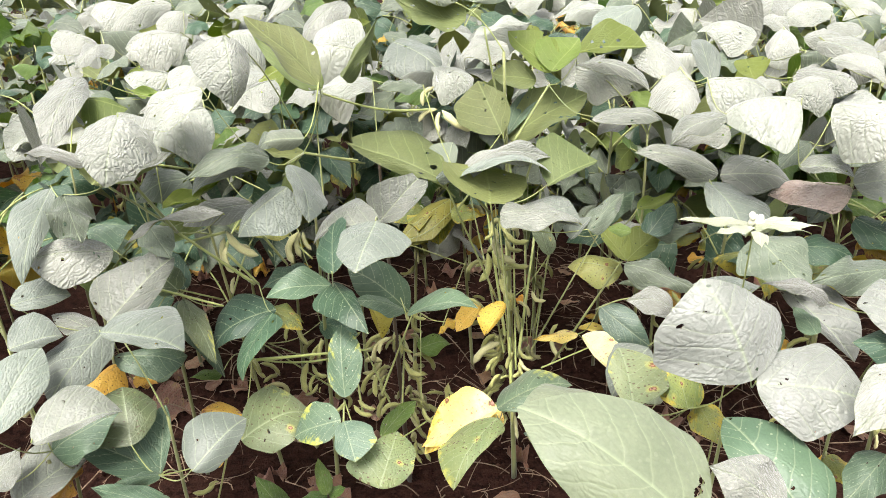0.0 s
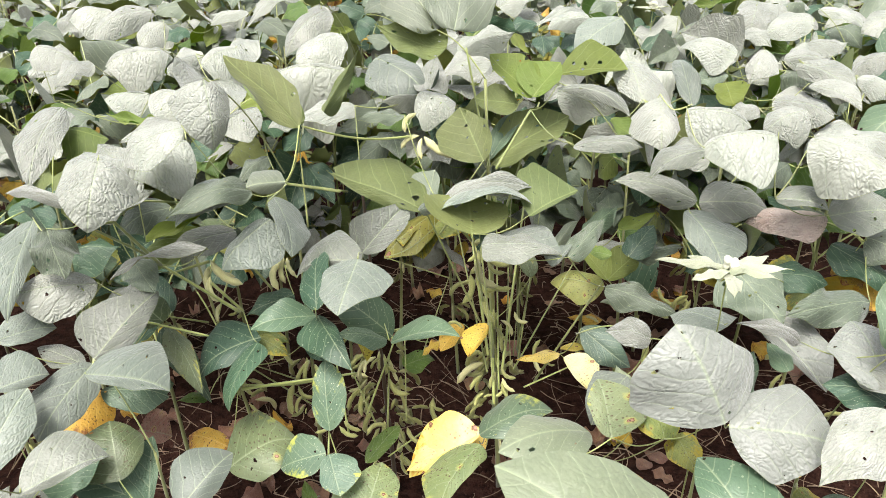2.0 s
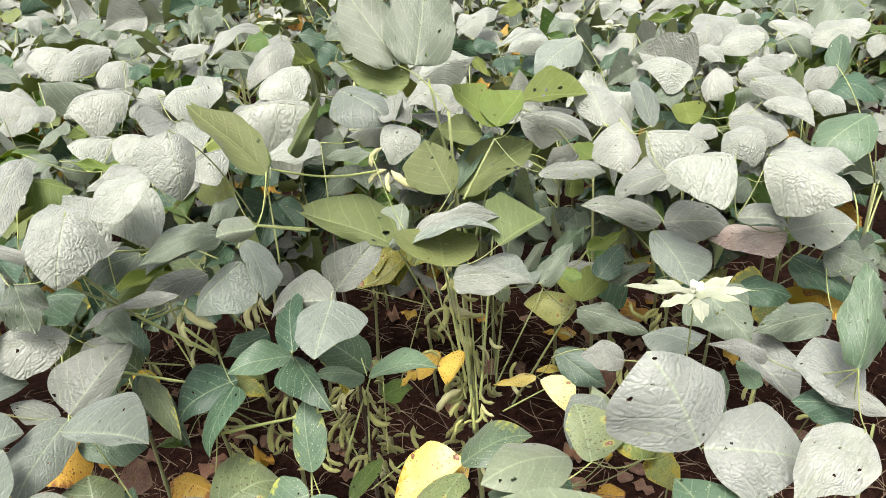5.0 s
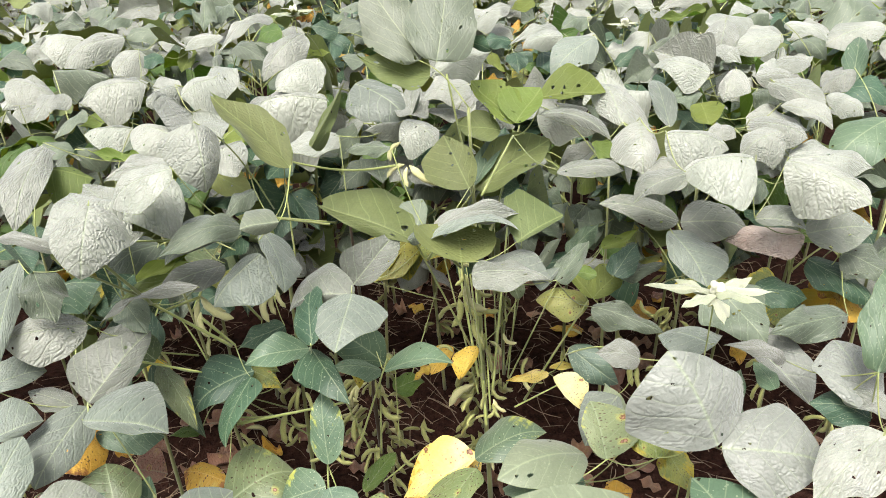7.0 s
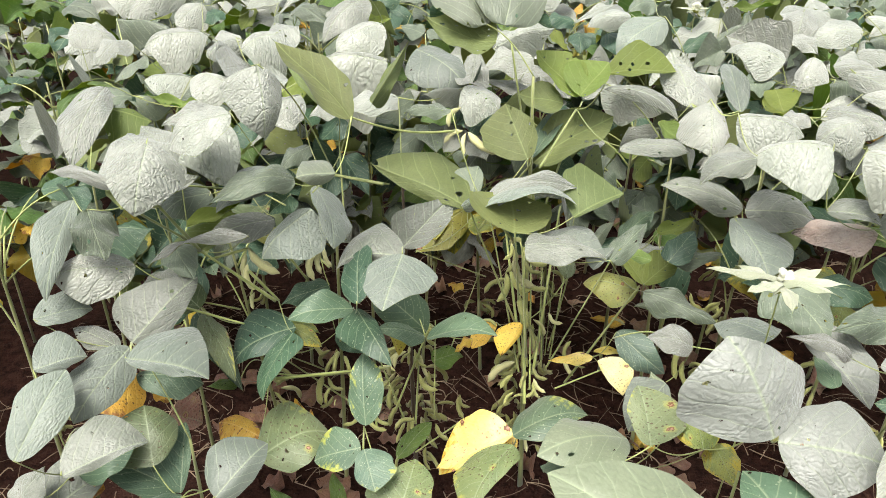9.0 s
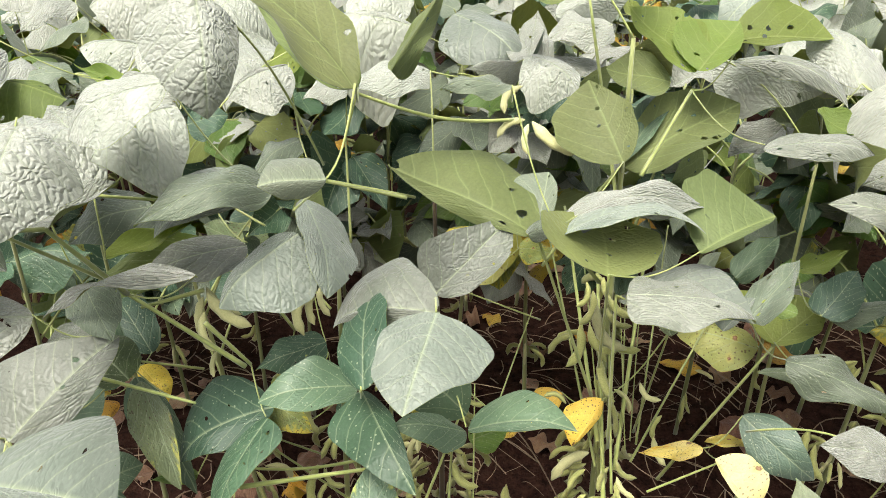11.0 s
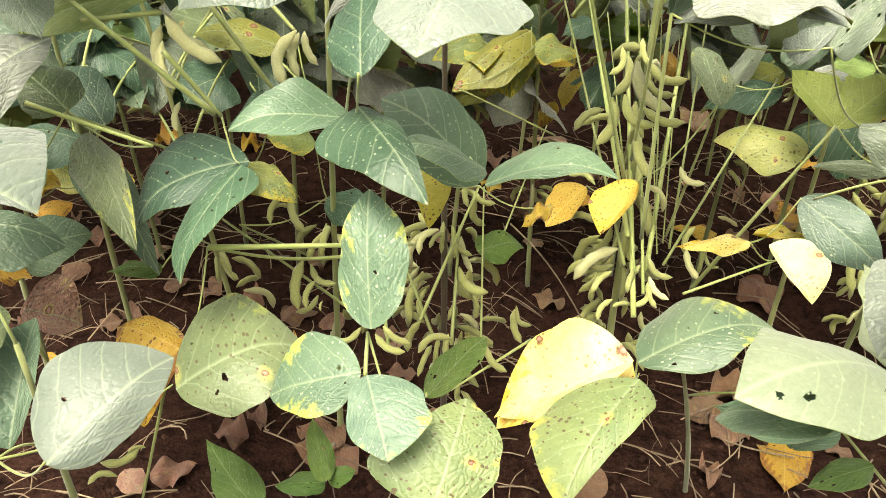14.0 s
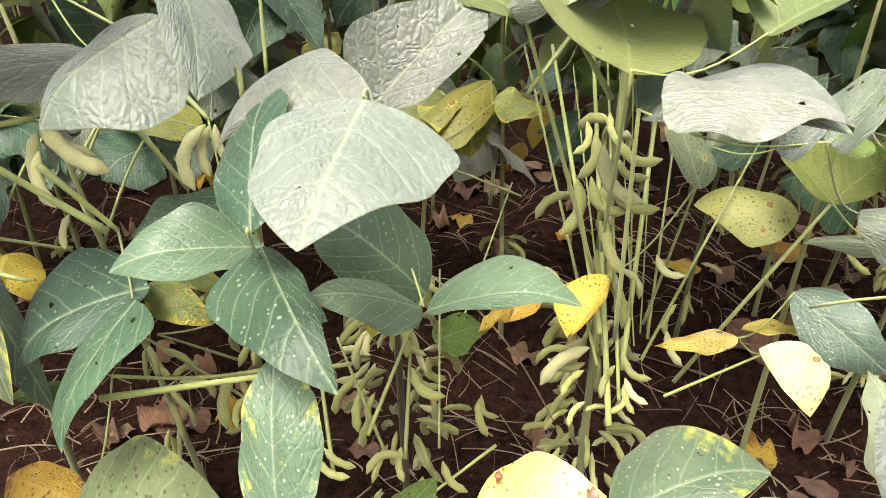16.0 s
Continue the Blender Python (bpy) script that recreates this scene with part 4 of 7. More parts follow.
pod_at((-0.371, 0.890, 0.268), (-0.386, 0.883, 0.266), "green", 0)
pod_at((-0.397, 0.873, 0.244), (-0.422, 0.863, 0.238), "green", 1)
pod_at((0.108, 1.160, 0.586), (0.151, 1.150, 0.575), "green", 1)
pod_at((0.108, 1.155, 0.572), (0.140, 1.143, 0.559), "green", 1)
pod_at((0.088, 1.147, 0.553), (0.125, 1.130, 0.532), "green", 4)
pod_at((0.106, 1.133, 0.545), (0.149, 1.125, 0.537), "green", 0)
pod_at((0.104, 1.179, 0.602), (0.114, 1.159, 0.579), "green", 3)
pod_at((0.092, 1.175, 0.584), (0.073, 1.148, 0.552), "green", 2)
pod_at((0.085, 1.184, 0.591), (0.069, 1.164, 0.569), "green", 5)
pod_at((0.077, 1.153, 0.547), (0.058, 1.122, 0.507), "green", 2)
pod_at((0.070, 1.149, 0.534), (0.041, 1.132, 0.514), "green", 0)
pod_at((0.100, 1.144, 0.547), (0.111, 1.121, 0.517), "green", 3)
pod_at((0.114, 1.189, 0.446), (0.141, 1.167, 0.420), "green", 1)
pod_at((0.100, 1.113, 0.526), (0.118, 1.085, 0.489), "green", 3)
litter_at(0.313, 1.249, 0.084, 339, "brown", "wavy")
litter_at(0.374, 1.292, 0.077, 266, "brown", "crisp")
litter_at(0.493, 1.550, 0.102, 199, "brown", "wavy")
litter_at(0.396, 1.135, 0.120, 159, "gold", "flat")
litter_at(-0.531, 1.487, 0.063, 171, "brown", "wavy")
litter_at(-0.595, 1.488, 0.050, 311, "brown", "flat")
litter_at(-0.696, 1.524, 0.054, 39, "brown", "wavy")
litter_at(-0.723, 1.708, 0.047, 13, "brown", "flat")
litter_at(0.093, 1.517, 0.063, 78, "brown", "wavy")
litter_at(0.074, 1.678, 0.060, 202, "rust", "flat")
litter_at(-0.444, 1.057, 0.062, 300, "brown", "wavy")
litter_at(0.667, 1.876, 0.115, 24, "gold", "flat")
litter_at(0.428, 1.800, 0.098, 76, "gold", "flat")
litter_at(0.151, 2.224, 0.120, 212, "rust", "flat")
litter_at(0.663, 1.961, 0.080, 254, "brown", "wavy")
litter_at(-0.799, 1.509, 0.064, 183, "brown", "flat")
litter_at(-0.677, 1.381, 0.049, 69, "brown", "wavy")
litter_at(-0.266, 1.136, 0.090, 55, "brown", "wavy")
litter_at(-0.453, 1.461, 0.051, 76, "brown", "crisp")
litter_at(-0.226, 1.093, 0.071, 195, "brown", "wavy")
litter_at(0.489, 1.179, 0.050, 59, "brown", "wavy")
litter_at(0.748, 1.957, 0.066, 142, "brown", "wavy")
litter_at(-0.385, 1.120, 0.049, 88, "brown", "crisp")
litter_at(-0.639, 1.396, 0.045, 230, "brown", "crisp")
litter_at(0.454, 2.004, 0.054, 70, "rust", "wavy")
litter_at(-0.189, 1.406, 0.059, 266, "brown", "wavy")
litter_at(0.583, 1.595, 0.066, 35, "brown", "wavy")
litter_at(-0.486, 1.376, 0.102, 31, "brown", "wavy")
litter_at(0.745, 2.726, 0.120, 196, "gold", "wavy")
litter_at(0.572, 2.441, 0.120, 25, "rust", "wavy")
litter_at(0.762, 2.564, 0.109, 351, "gold", "flat")
litter_at(-0.458, 1.353, 0.097, 108, "brown", "wavy")
litter_at(0.142, 2.225, 0.120, 256, "rust", "flat")
litter_at(0.066, 2.092, 0.081, 154, "rust", "wavy")
litter_at(0.097, 1.331, 0.052, 183, "brown", "crisp")
litter_at(0.604, 1.602, 0.062, 141, "brown", "wavy")
litter_at(-0.548, 1.310, 0.052, 201, "brown", "crisp")
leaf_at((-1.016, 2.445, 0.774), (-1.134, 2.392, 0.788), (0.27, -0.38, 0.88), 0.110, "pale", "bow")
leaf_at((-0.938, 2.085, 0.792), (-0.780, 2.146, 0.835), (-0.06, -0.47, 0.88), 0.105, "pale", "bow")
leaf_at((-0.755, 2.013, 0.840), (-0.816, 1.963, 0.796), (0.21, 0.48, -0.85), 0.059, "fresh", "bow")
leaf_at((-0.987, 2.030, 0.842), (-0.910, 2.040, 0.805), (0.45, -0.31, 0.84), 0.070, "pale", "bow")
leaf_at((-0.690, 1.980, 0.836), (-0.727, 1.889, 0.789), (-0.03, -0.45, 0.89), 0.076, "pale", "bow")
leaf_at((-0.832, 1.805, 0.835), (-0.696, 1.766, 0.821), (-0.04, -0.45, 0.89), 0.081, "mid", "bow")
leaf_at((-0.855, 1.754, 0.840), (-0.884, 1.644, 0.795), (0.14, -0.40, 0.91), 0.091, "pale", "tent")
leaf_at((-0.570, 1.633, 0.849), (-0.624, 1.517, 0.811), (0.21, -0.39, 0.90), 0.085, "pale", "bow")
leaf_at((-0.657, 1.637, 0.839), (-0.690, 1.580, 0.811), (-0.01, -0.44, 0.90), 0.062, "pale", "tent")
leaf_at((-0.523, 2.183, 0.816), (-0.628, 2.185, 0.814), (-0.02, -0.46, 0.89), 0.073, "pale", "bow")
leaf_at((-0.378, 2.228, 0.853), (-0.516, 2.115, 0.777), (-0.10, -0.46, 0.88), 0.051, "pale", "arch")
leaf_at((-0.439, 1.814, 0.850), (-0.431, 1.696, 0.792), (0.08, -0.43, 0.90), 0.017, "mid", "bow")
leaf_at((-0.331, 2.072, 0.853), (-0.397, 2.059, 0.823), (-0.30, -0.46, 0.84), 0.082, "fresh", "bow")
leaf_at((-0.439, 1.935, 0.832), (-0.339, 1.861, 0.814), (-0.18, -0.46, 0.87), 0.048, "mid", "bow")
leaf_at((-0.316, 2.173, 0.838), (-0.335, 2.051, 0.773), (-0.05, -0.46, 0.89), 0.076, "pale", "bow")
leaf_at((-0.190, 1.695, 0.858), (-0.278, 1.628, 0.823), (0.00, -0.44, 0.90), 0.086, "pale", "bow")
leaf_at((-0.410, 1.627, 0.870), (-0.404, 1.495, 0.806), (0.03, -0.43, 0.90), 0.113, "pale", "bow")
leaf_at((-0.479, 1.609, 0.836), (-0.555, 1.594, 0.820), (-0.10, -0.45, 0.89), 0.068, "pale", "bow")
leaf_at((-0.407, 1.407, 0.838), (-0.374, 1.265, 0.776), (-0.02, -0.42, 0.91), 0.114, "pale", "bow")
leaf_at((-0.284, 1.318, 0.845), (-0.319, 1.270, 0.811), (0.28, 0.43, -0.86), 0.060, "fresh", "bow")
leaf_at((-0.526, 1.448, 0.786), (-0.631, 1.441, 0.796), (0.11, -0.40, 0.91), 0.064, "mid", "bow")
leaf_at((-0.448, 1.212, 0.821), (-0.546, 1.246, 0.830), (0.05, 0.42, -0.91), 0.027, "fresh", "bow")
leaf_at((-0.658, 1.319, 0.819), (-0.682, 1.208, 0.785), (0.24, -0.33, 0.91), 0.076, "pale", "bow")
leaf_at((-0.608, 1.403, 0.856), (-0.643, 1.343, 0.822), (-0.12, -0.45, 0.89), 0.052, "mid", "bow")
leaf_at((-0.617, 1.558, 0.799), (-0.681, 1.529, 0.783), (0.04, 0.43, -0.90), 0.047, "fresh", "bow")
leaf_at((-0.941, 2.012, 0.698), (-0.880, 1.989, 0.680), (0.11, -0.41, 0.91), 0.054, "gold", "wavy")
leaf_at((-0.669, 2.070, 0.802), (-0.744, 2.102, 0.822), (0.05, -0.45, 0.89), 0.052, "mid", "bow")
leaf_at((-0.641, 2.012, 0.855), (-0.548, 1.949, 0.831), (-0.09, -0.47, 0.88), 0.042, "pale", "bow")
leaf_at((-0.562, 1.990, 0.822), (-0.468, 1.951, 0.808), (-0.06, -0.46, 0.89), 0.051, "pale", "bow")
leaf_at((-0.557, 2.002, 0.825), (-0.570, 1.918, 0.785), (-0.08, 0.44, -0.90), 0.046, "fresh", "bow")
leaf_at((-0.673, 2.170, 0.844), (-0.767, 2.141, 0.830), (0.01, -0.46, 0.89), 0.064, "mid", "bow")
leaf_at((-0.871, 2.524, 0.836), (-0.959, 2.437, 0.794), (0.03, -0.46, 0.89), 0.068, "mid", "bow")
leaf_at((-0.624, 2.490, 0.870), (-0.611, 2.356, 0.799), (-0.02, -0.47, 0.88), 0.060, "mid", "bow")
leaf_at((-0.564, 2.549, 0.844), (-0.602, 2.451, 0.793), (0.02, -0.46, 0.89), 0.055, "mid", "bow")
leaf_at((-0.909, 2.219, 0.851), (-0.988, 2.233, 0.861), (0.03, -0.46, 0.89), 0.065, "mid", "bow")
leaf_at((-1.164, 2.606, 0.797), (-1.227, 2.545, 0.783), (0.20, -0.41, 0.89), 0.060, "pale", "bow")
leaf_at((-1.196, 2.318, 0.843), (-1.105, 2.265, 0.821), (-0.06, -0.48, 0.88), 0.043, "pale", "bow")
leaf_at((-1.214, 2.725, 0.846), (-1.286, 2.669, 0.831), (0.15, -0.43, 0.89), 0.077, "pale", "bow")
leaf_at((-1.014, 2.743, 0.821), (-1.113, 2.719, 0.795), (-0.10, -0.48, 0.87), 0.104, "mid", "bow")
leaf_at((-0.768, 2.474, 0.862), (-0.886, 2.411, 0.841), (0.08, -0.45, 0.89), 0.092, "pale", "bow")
leaf_at((-0.615, 1.931, 0.830), (-0.661, 1.876, 0.809), (0.10, -0.43, 0.90), 0.053, "deep", "bow")
leaf_at((-0.684, 1.514, 0.858), (-0.721, 1.435, 0.827), (0.11, -0.41, 0.91), 0.056, "pale", "bow")
leaf_at((-1.071, 2.186, 0.818), (-1.127, 2.139, 0.792), (-0.02, -0.46, 0.89), 0.088, "deep", "bow")
leaf_at((-1.026, 1.947, 0.828), (-0.929, 1.919, 0.805), (0.09, -0.42, 0.90), 0.057, "mid", "bow")
leaf_at((-0.205, 1.548, 0.816), (-0.329, 1.508, 0.807), (0.07, -0.43, 0.90), 0.068, "pale", "bow")
leaf_at((-0.220, 1.262, 0.810), (-0.268, 1.244, 0.798), (-0.06, -0.41, 0.91), 0.040, "pale", "bow")
leaf_at((-0.115, 1.235, 0.837), (-0.207, 1.194, 0.828), (0.08, -0.41, 0.91), 0.053, "pale", "bow")
leaf_at((0.029, 1.220, 0.963), (-0.060, 1.327, 1.079), (0.04, -0.72, 0.69), 0.107, "light", "flat")
leaf_at((0.056, 1.205, 0.965), (0.083, 1.327, 1.091), (0.01, -0.72, 0.69), 0.115, "light", "flat")
leaf_at((0.044, 1.212, 0.936), (-0.074, 1.256, 0.967), (0.09, 0.71, -0.69), 0.066, "light", "bow")
leaf_at((0.006, 1.403, 0.813), (0.021, 1.493, 0.857), (-0.03, -0.43, 0.90), 0.057, "pale", "bow")
leaf_at((0.130, 1.496, 0.842), (0.036, 1.458, 0.823), (-0.01, -0.43, 0.90), 0.070, "pale", "bow")
leaf_at((0.134, 1.489, 0.778), (0.041, 1.481, 0.798), (0.22, -0.43, 0.88), 0.067, "pale", "bow")
leaf_at((-0.004, 1.304, 0.836), (-0.074, 1.268, 0.832), (0.15, -0.42, 0.90), 0.027, "pale", "bow")
leaf_at((-0.019, 1.226, 0.817), (-0.076, 1.186, 0.814), (0.22, -0.40, 0.89), 0.043, "fresh", "bow")
leaf_at((0.253, 1.383, 0.826), (0.373, 1.329, 0.801), (0.01, -0.43, 0.90), 0.064, "pale", "bow")
leaf_at((0.302, 2.051, 0.763), (0.300, 1.968, 0.723), (-0.08, -0.44, 0.90), 0.061, "deep", "bow")
leaf_at((0.309, 2.189, 0.764), (0.216, 2.162, 0.762), (0.13, -0.46, 0.88), 0.060, "deep", "bow")
leaf_at((0.406, 1.970, 0.830), (0.270, 1.897, 0.820), (0.19, -0.47, 0.86), 0.041, "pale", "arch")
leaf_at((0.499, 1.985, 0.823), (0.375, 1.889, 0.770), (-0.03, -0.45, 0.89), 0.074, "pale", "bow")
leaf_at((0.344, 1.866, 0.806), (0.386, 1.781, 0.776), (-0.20, -0.41, 0.89), 0.070, "deep", "bow")
leaf_at((0.516, 2.128, 0.831), (0.434, 2.075, 0.814), (0.14, -0.48, 0.87), 0.054, "mid", "bow")
leaf_at((0.418, 2.466, 0.822), (0.341, 2.428, 0.806), (-0.05, 0.47, -0.88), 0.059, "fresh", "bow")
leaf_at((0.199, 2.249, 0.804), (0.325, 2.312, 0.836), (0.01, -0.47, 0.88), 0.081, "pale", "bow")
leaf_at((0.069, 1.722, 0.807), (0.197, 1.755, 0.837), (-0.09, -0.44, 0.89), 0.054, "pale", "bow")
leaf_at((0.202, 1.840, 0.817), (0.240, 1.775, 0.785), (0.01, 0.45, -0.89), 0.029, "fresh", "bow")
leaf_at((0.235, 2.167, 0.650), (0.285, 2.188, 0.653), (0.16, -0.45, 0.88), 0.049, "gold", "wavy")
leaf_at((-0.248, 2.586, 0.690), (-0.189, 2.485, 0.639), (-0.01, -0.45, 0.89), 0.062, "gold", "wavy")
leaf_at((0.395, 2.828, 0.664), (0.464, 2.790, 0.648), (-0.05, -0.45, 0.89), 0.067, "gold", "wavy")
leaf_at((0.390, 2.445, 0.702), (0.409, 2.382, 0.671), (-0.01, -0.45, 0.89), 0.036, "gold", "wavy")
leaf_at((-0.257, 1.856, 0.836), (-0.182, 1.860, 0.832), (-0.08, 0.45, -0.89), 0.029, "fresh", "bow")
leaf_at((-0.121, 2.190, 0.830), (-0.186, 2.164, 0.812), (-0.07, -0.46, 0.88), 0.067, "mid", "bow")
leaf_at((-0.185, 2.158, 0.816), (-0.265, 2.156, 0.836), (0.22, -0.44, 0.87), 0.073, "deep", "bow")
leaf_at((-0.139, 2.569, 0.827), (-0.214, 2.541, 0.805), (-0.08, -0.47, 0.88), 0.079, "mid", "bow")
leaf_at((-0.162, 1.481, 0.837), (-0.229, 1.421, 0.806), (-0.01, -0.43, 0.90), 0.062, "pale", "bow")
leaf_at((-0.024, 1.114, 0.858), (-0.092, 1.107, 0.855), (0.01, -0.41, 0.91), 0.025, "mid", "bow")
leaf_at((0.417, 1.344, 0.789), (0.396, 1.475, 0.858), (0.10, -0.45, 0.89), 0.114, "pale", "bow")
leaf_at((0.314, 1.191, 0.818), (0.361, 1.146, 0.797), (-0.02, 0.41, -0.91), 0.030, "fresh", "bow")
leaf_at((0.554, 1.187, 0.831), (0.500, 1.170, 0.829), (0.11, -0.44, 0.89), 0.036, "pale", "bow")
leaf_at((0.641, 1.532, 0.819), (0.541, 1.594, 0.863), (0.09, -0.46, 0.88), 0.093, "pale", "bow")
leaf_at((0.581, 1.419, 0.824), (0.515, 1.403, 0.815), (-0.02, -0.43, 0.90), 0.047, "mid", "bow")
leaf_at((0.552, 1.355, 0.786), (0.612, 1.401, 0.801), (-0.15, 0.46, -0.88), 0.046, "fresh", "bow")
leaf_at((0.729, 1.525, 0.817), (0.647, 1.463, 0.797), (0.15, -0.47, 0.87), 0.056, "pale", "tent")
leaf_at((0.864, 1.919, 0.784), (0.844, 2.025, 0.843), (0.07, -0.47, 0.88), 0.113, "pale", "bow")
leaf_at((0.948, 1.857, 0.823), (0.834, 1.851, 0.797), (-0.18, -0.40, 0.90), 0.066, "pale", "arch")
leaf_at((0.658, 1.593, 0.858), (0.710, 1.547, 0.842), (-0.10, -0.42, 0.90), 0.045, "pale", "bow")
leaf_at((0.812, 1.524, 0.825), (0.732, 1.508, 0.828), (0.12, -0.47, 0.87), 0.064, "pale", "bow")
leaf_at((0.811, 1.587, 0.821), (0.892, 1.600, 0.833), (-0.06, -0.43, 0.90), 0.051, "pale", "bow")
leaf_at((0.721, 1.433, 0.837), (0.791, 1.363, 0.820), (-0.16, -0.38, 0.91), 0.055, "pale", "bow")
leaf_at((0.777, 1.326, 0.799), (0.740, 1.406, 0.821), (-0.21, -0.35, 0.91), 0.061, "pale", "wavy")
leaf_at((0.664, 1.357, 0.845), (0.697, 1.303, 0.822), (-0.05, -0.41, 0.91), 0.057, "mid", "bow")
leaf_at((0.613, 1.277, 0.816), (0.711, 1.241, 0.798), (0.01, -0.42, 0.91), 0.067, "pale", "bow")
leaf_at((0.929, 1.618, 0.655), (0.896, 1.568, 0.634), (0.08, -0.44, 0.90), 0.031, "gold", "wavy")
leaf_at((0.593, 1.070, 0.823), (0.703, 1.032, 0.814), (-0.05, -0.38, 0.92), 0.077, "pale", "bow")
leaf_at((0.831, 1.429, 0.818), (0.924, 1.487, 0.839), (0.10, -0.47, 0.88), 0.036, "pale", "bow")
leaf_at((1.024, 1.635, 0.773), (1.065, 1.721, 0.860), (-0.15, 0.74, -0.66), 0.050, "mid", "bow")
leaf_at((1.104, 1.905, 0.784), (1.277, 2.034, 0.839), (0.10, -0.49, 0.87), 0.108, "mid", "bow")
leaf_at((0.953, 1.805, 0.816), (1.001, 1.736, 0.787), (-0.07, -0.43, 0.90), 0.066, "mid", "bow")
leaf_at((1.059, 1.853, 0.833), (0.963, 1.838, 0.812), (-0.12, -0.41, 0.90), 0.059, "pale", "bow")
leaf_at((0.873, 2.182, 0.828), (0.716, 2.147, 0.813), (-0.02, 0.47, -0.88), 0.037, "fresh", "bow")
leaf_at((0.961, 2.366, 0.817), (0.773, 2.302, 0.802), (0.10, -0.49, 0.87), 0.080, "pale", "bow")
leaf_at((0.593, 2.159, 0.872), (0.713, 2.123, 0.843), (0.07, -0.48, 0.87), 0.050, "pale", "bow")
leaf_at((0.605, 1.845, 0.848), (0.494, 1.812, 0.819), (-0.10, -0.43, 0.90), 0.065, "pale", "bow")
leaf_at((0.583, 1.779, 0.810), (0.653, 1.834, 0.835), (0.04, -0.46, 0.89), 0.053, "mid", "bow")
leaf_at((0.678, 1.869, 0.800), (0.692, 1.916, 0.850), (-0.12, -0.71, 0.70), 0.025, "mid", "bow")
leaf_at((0.504, 1.509, 0.857), (0.443, 1.472, 0.833), (-0.10, -0.42, 0.90), 0.042, "mid", "bow")
leaf_at((0.508, 1.775, 0.787), (0.589, 1.826, 0.819), (-0.08, -0.43, 0.90), 0.042, "deep", "bow")
leaf_at((1.051, 2.164, 0.812), (0.956, 2.129, 0.795), (0.03, -0.47, 0.88), 0.063, "mid", "bow")
leaf_at((1.164, 2.175, 0.849), (1.111, 2.121, 0.822), (0.04, -0.48, 0.88), 0.052, "mid", "bow")
leaf_at((1.264, 2.142, 0.843), (1.365, 2.135, 0.816), (-0.18, 0.52, -0.83), 0.079, "fresh", "bow")
leaf_at((-0.167, 1.044, 0.872), (-0.285, 1.134, 0.947), (0.10, 0.71, -0.70), 0.039, "mid", "flat")
leaf_at((-0.137, 1.054, 0.885), (-0.091, 1.130, 0.952), (-0.13, 0.71, -0.69), 0.022, "mid", "vee")
leaf_at((-0.448, 0.970, 0.783), (-0.509, 1.068, 0.824), (0.16, -0.31, 0.94), 0.103, "pale", "bow")
leaf_at((-0.438, 1.058, 0.788), (-0.499, 1.099, 0.826), (0.22, -0.48, 0.85), 0.062, "pale", "bow")
leaf_at((-0.389, 1.172, 0.826), (-0.486, 1.150, 0.812), (-0.01, -0.53, 0.85), 0.053, "pale", "bow")
leaf_at((-0.380, 1.154, 0.793), (-0.336, 1.167, 0.800), (0.03, -0.53, 0.85), 0.052, "deep", "bow")
leaf_at((-0.476, 0.924, 0.807), (-0.575, 0.960, 0.808), (-0.18, -0.54, 0.82), 0.018, "pale", "arch")
leaf_at((-0.490, 0.943, 0.798), (-0.454, 0.919, 0.775), (-0.25, 0.45, -0.86), 0.023, "blue_green", "bow")
leaf_at((-0.456, 0.931, 0.778), (-0.373, 0.960, 0.806), (-0.10, -0.52, 0.85), 0.042, "pale", "vee")
leaf_at((-0.255, 1.033, 0.775), (-0.357, 0.964, 0.766), (0.23, -0.48, 0.85), 0.044, "mid", "arch")
leaf_at((-0.412, 0.989, 0.713), (-0.335, 1.054, 0.738), (-0.13, 0.49, -0.86), 0.026, "fresh", "bow")
leaf_at((-0.404, 1.087, 0.725), (-0.471, 1.035, 0.704), (0.09, -0.49, 0.87), 0.074, "mid", "bow")
leaf_at((-0.209, 1.073, 0.764), (-0.267, 1.069, 0.773), (-0.16, 0.50, -0.85), 0.021, "mid", "bow")
leaf_at((-0.256, 1.161, 0.778), (-0.296, 1.108, 0.751), (0.09, -0.52, 0.85), 0.031, "mid", "bow")
leaf_at((-0.563, 1.003, 0.732), (-0.519, 0.937, 0.687), (0.23, -0.44, 0.87), 0.055, "mid", "wavy")
leaf_at((-0.436, 0.981, 0.689), (-0.394, 0.937, 0.657), (0.18, -0.45, 0.87), 0.043, "mid", "bow")
leaf_at((-0.313, 0.962, 0.715), (-0.453, 0.942, 0.673), (-0.19, -0.51, 0.84), 0.018, "pale", "arch")
leaf_at((-0.481, 0.912, 0.458), (-0.440, 0.905, 0.455), (0.00, -0.44, 0.90), 0.021, "gold", "wavy")
leaf_at((0.026, 1.062, 0.729), (0.171, 1.070, 0.750), (-0.10, -0.51, 0.86), 0.036, "pale", "arch")
leaf_at((-0.004, 1.028, 0.736), (0.047, 1.068, 0.736), (0.37, -0.49, 0.79), 0.017, "mid", "bow")
leaf_at((-0.225, 1.079, 0.560), (-0.300, 1.043, 0.542), (0.03, -0.48, 0.88), 0.052, "deep", "bow")
leaf_at((0.230, 1.038, 0.643), (0.295, 1.105, 0.673), (0.13, -0.52, 0.85), 0.033, "mid", "bow")
leaf_at((0.350, 1.129, 0.590), (0.402, 1.175, 0.626), (-0.21, -0.46, 0.86), 0.052, "deep", "bow")
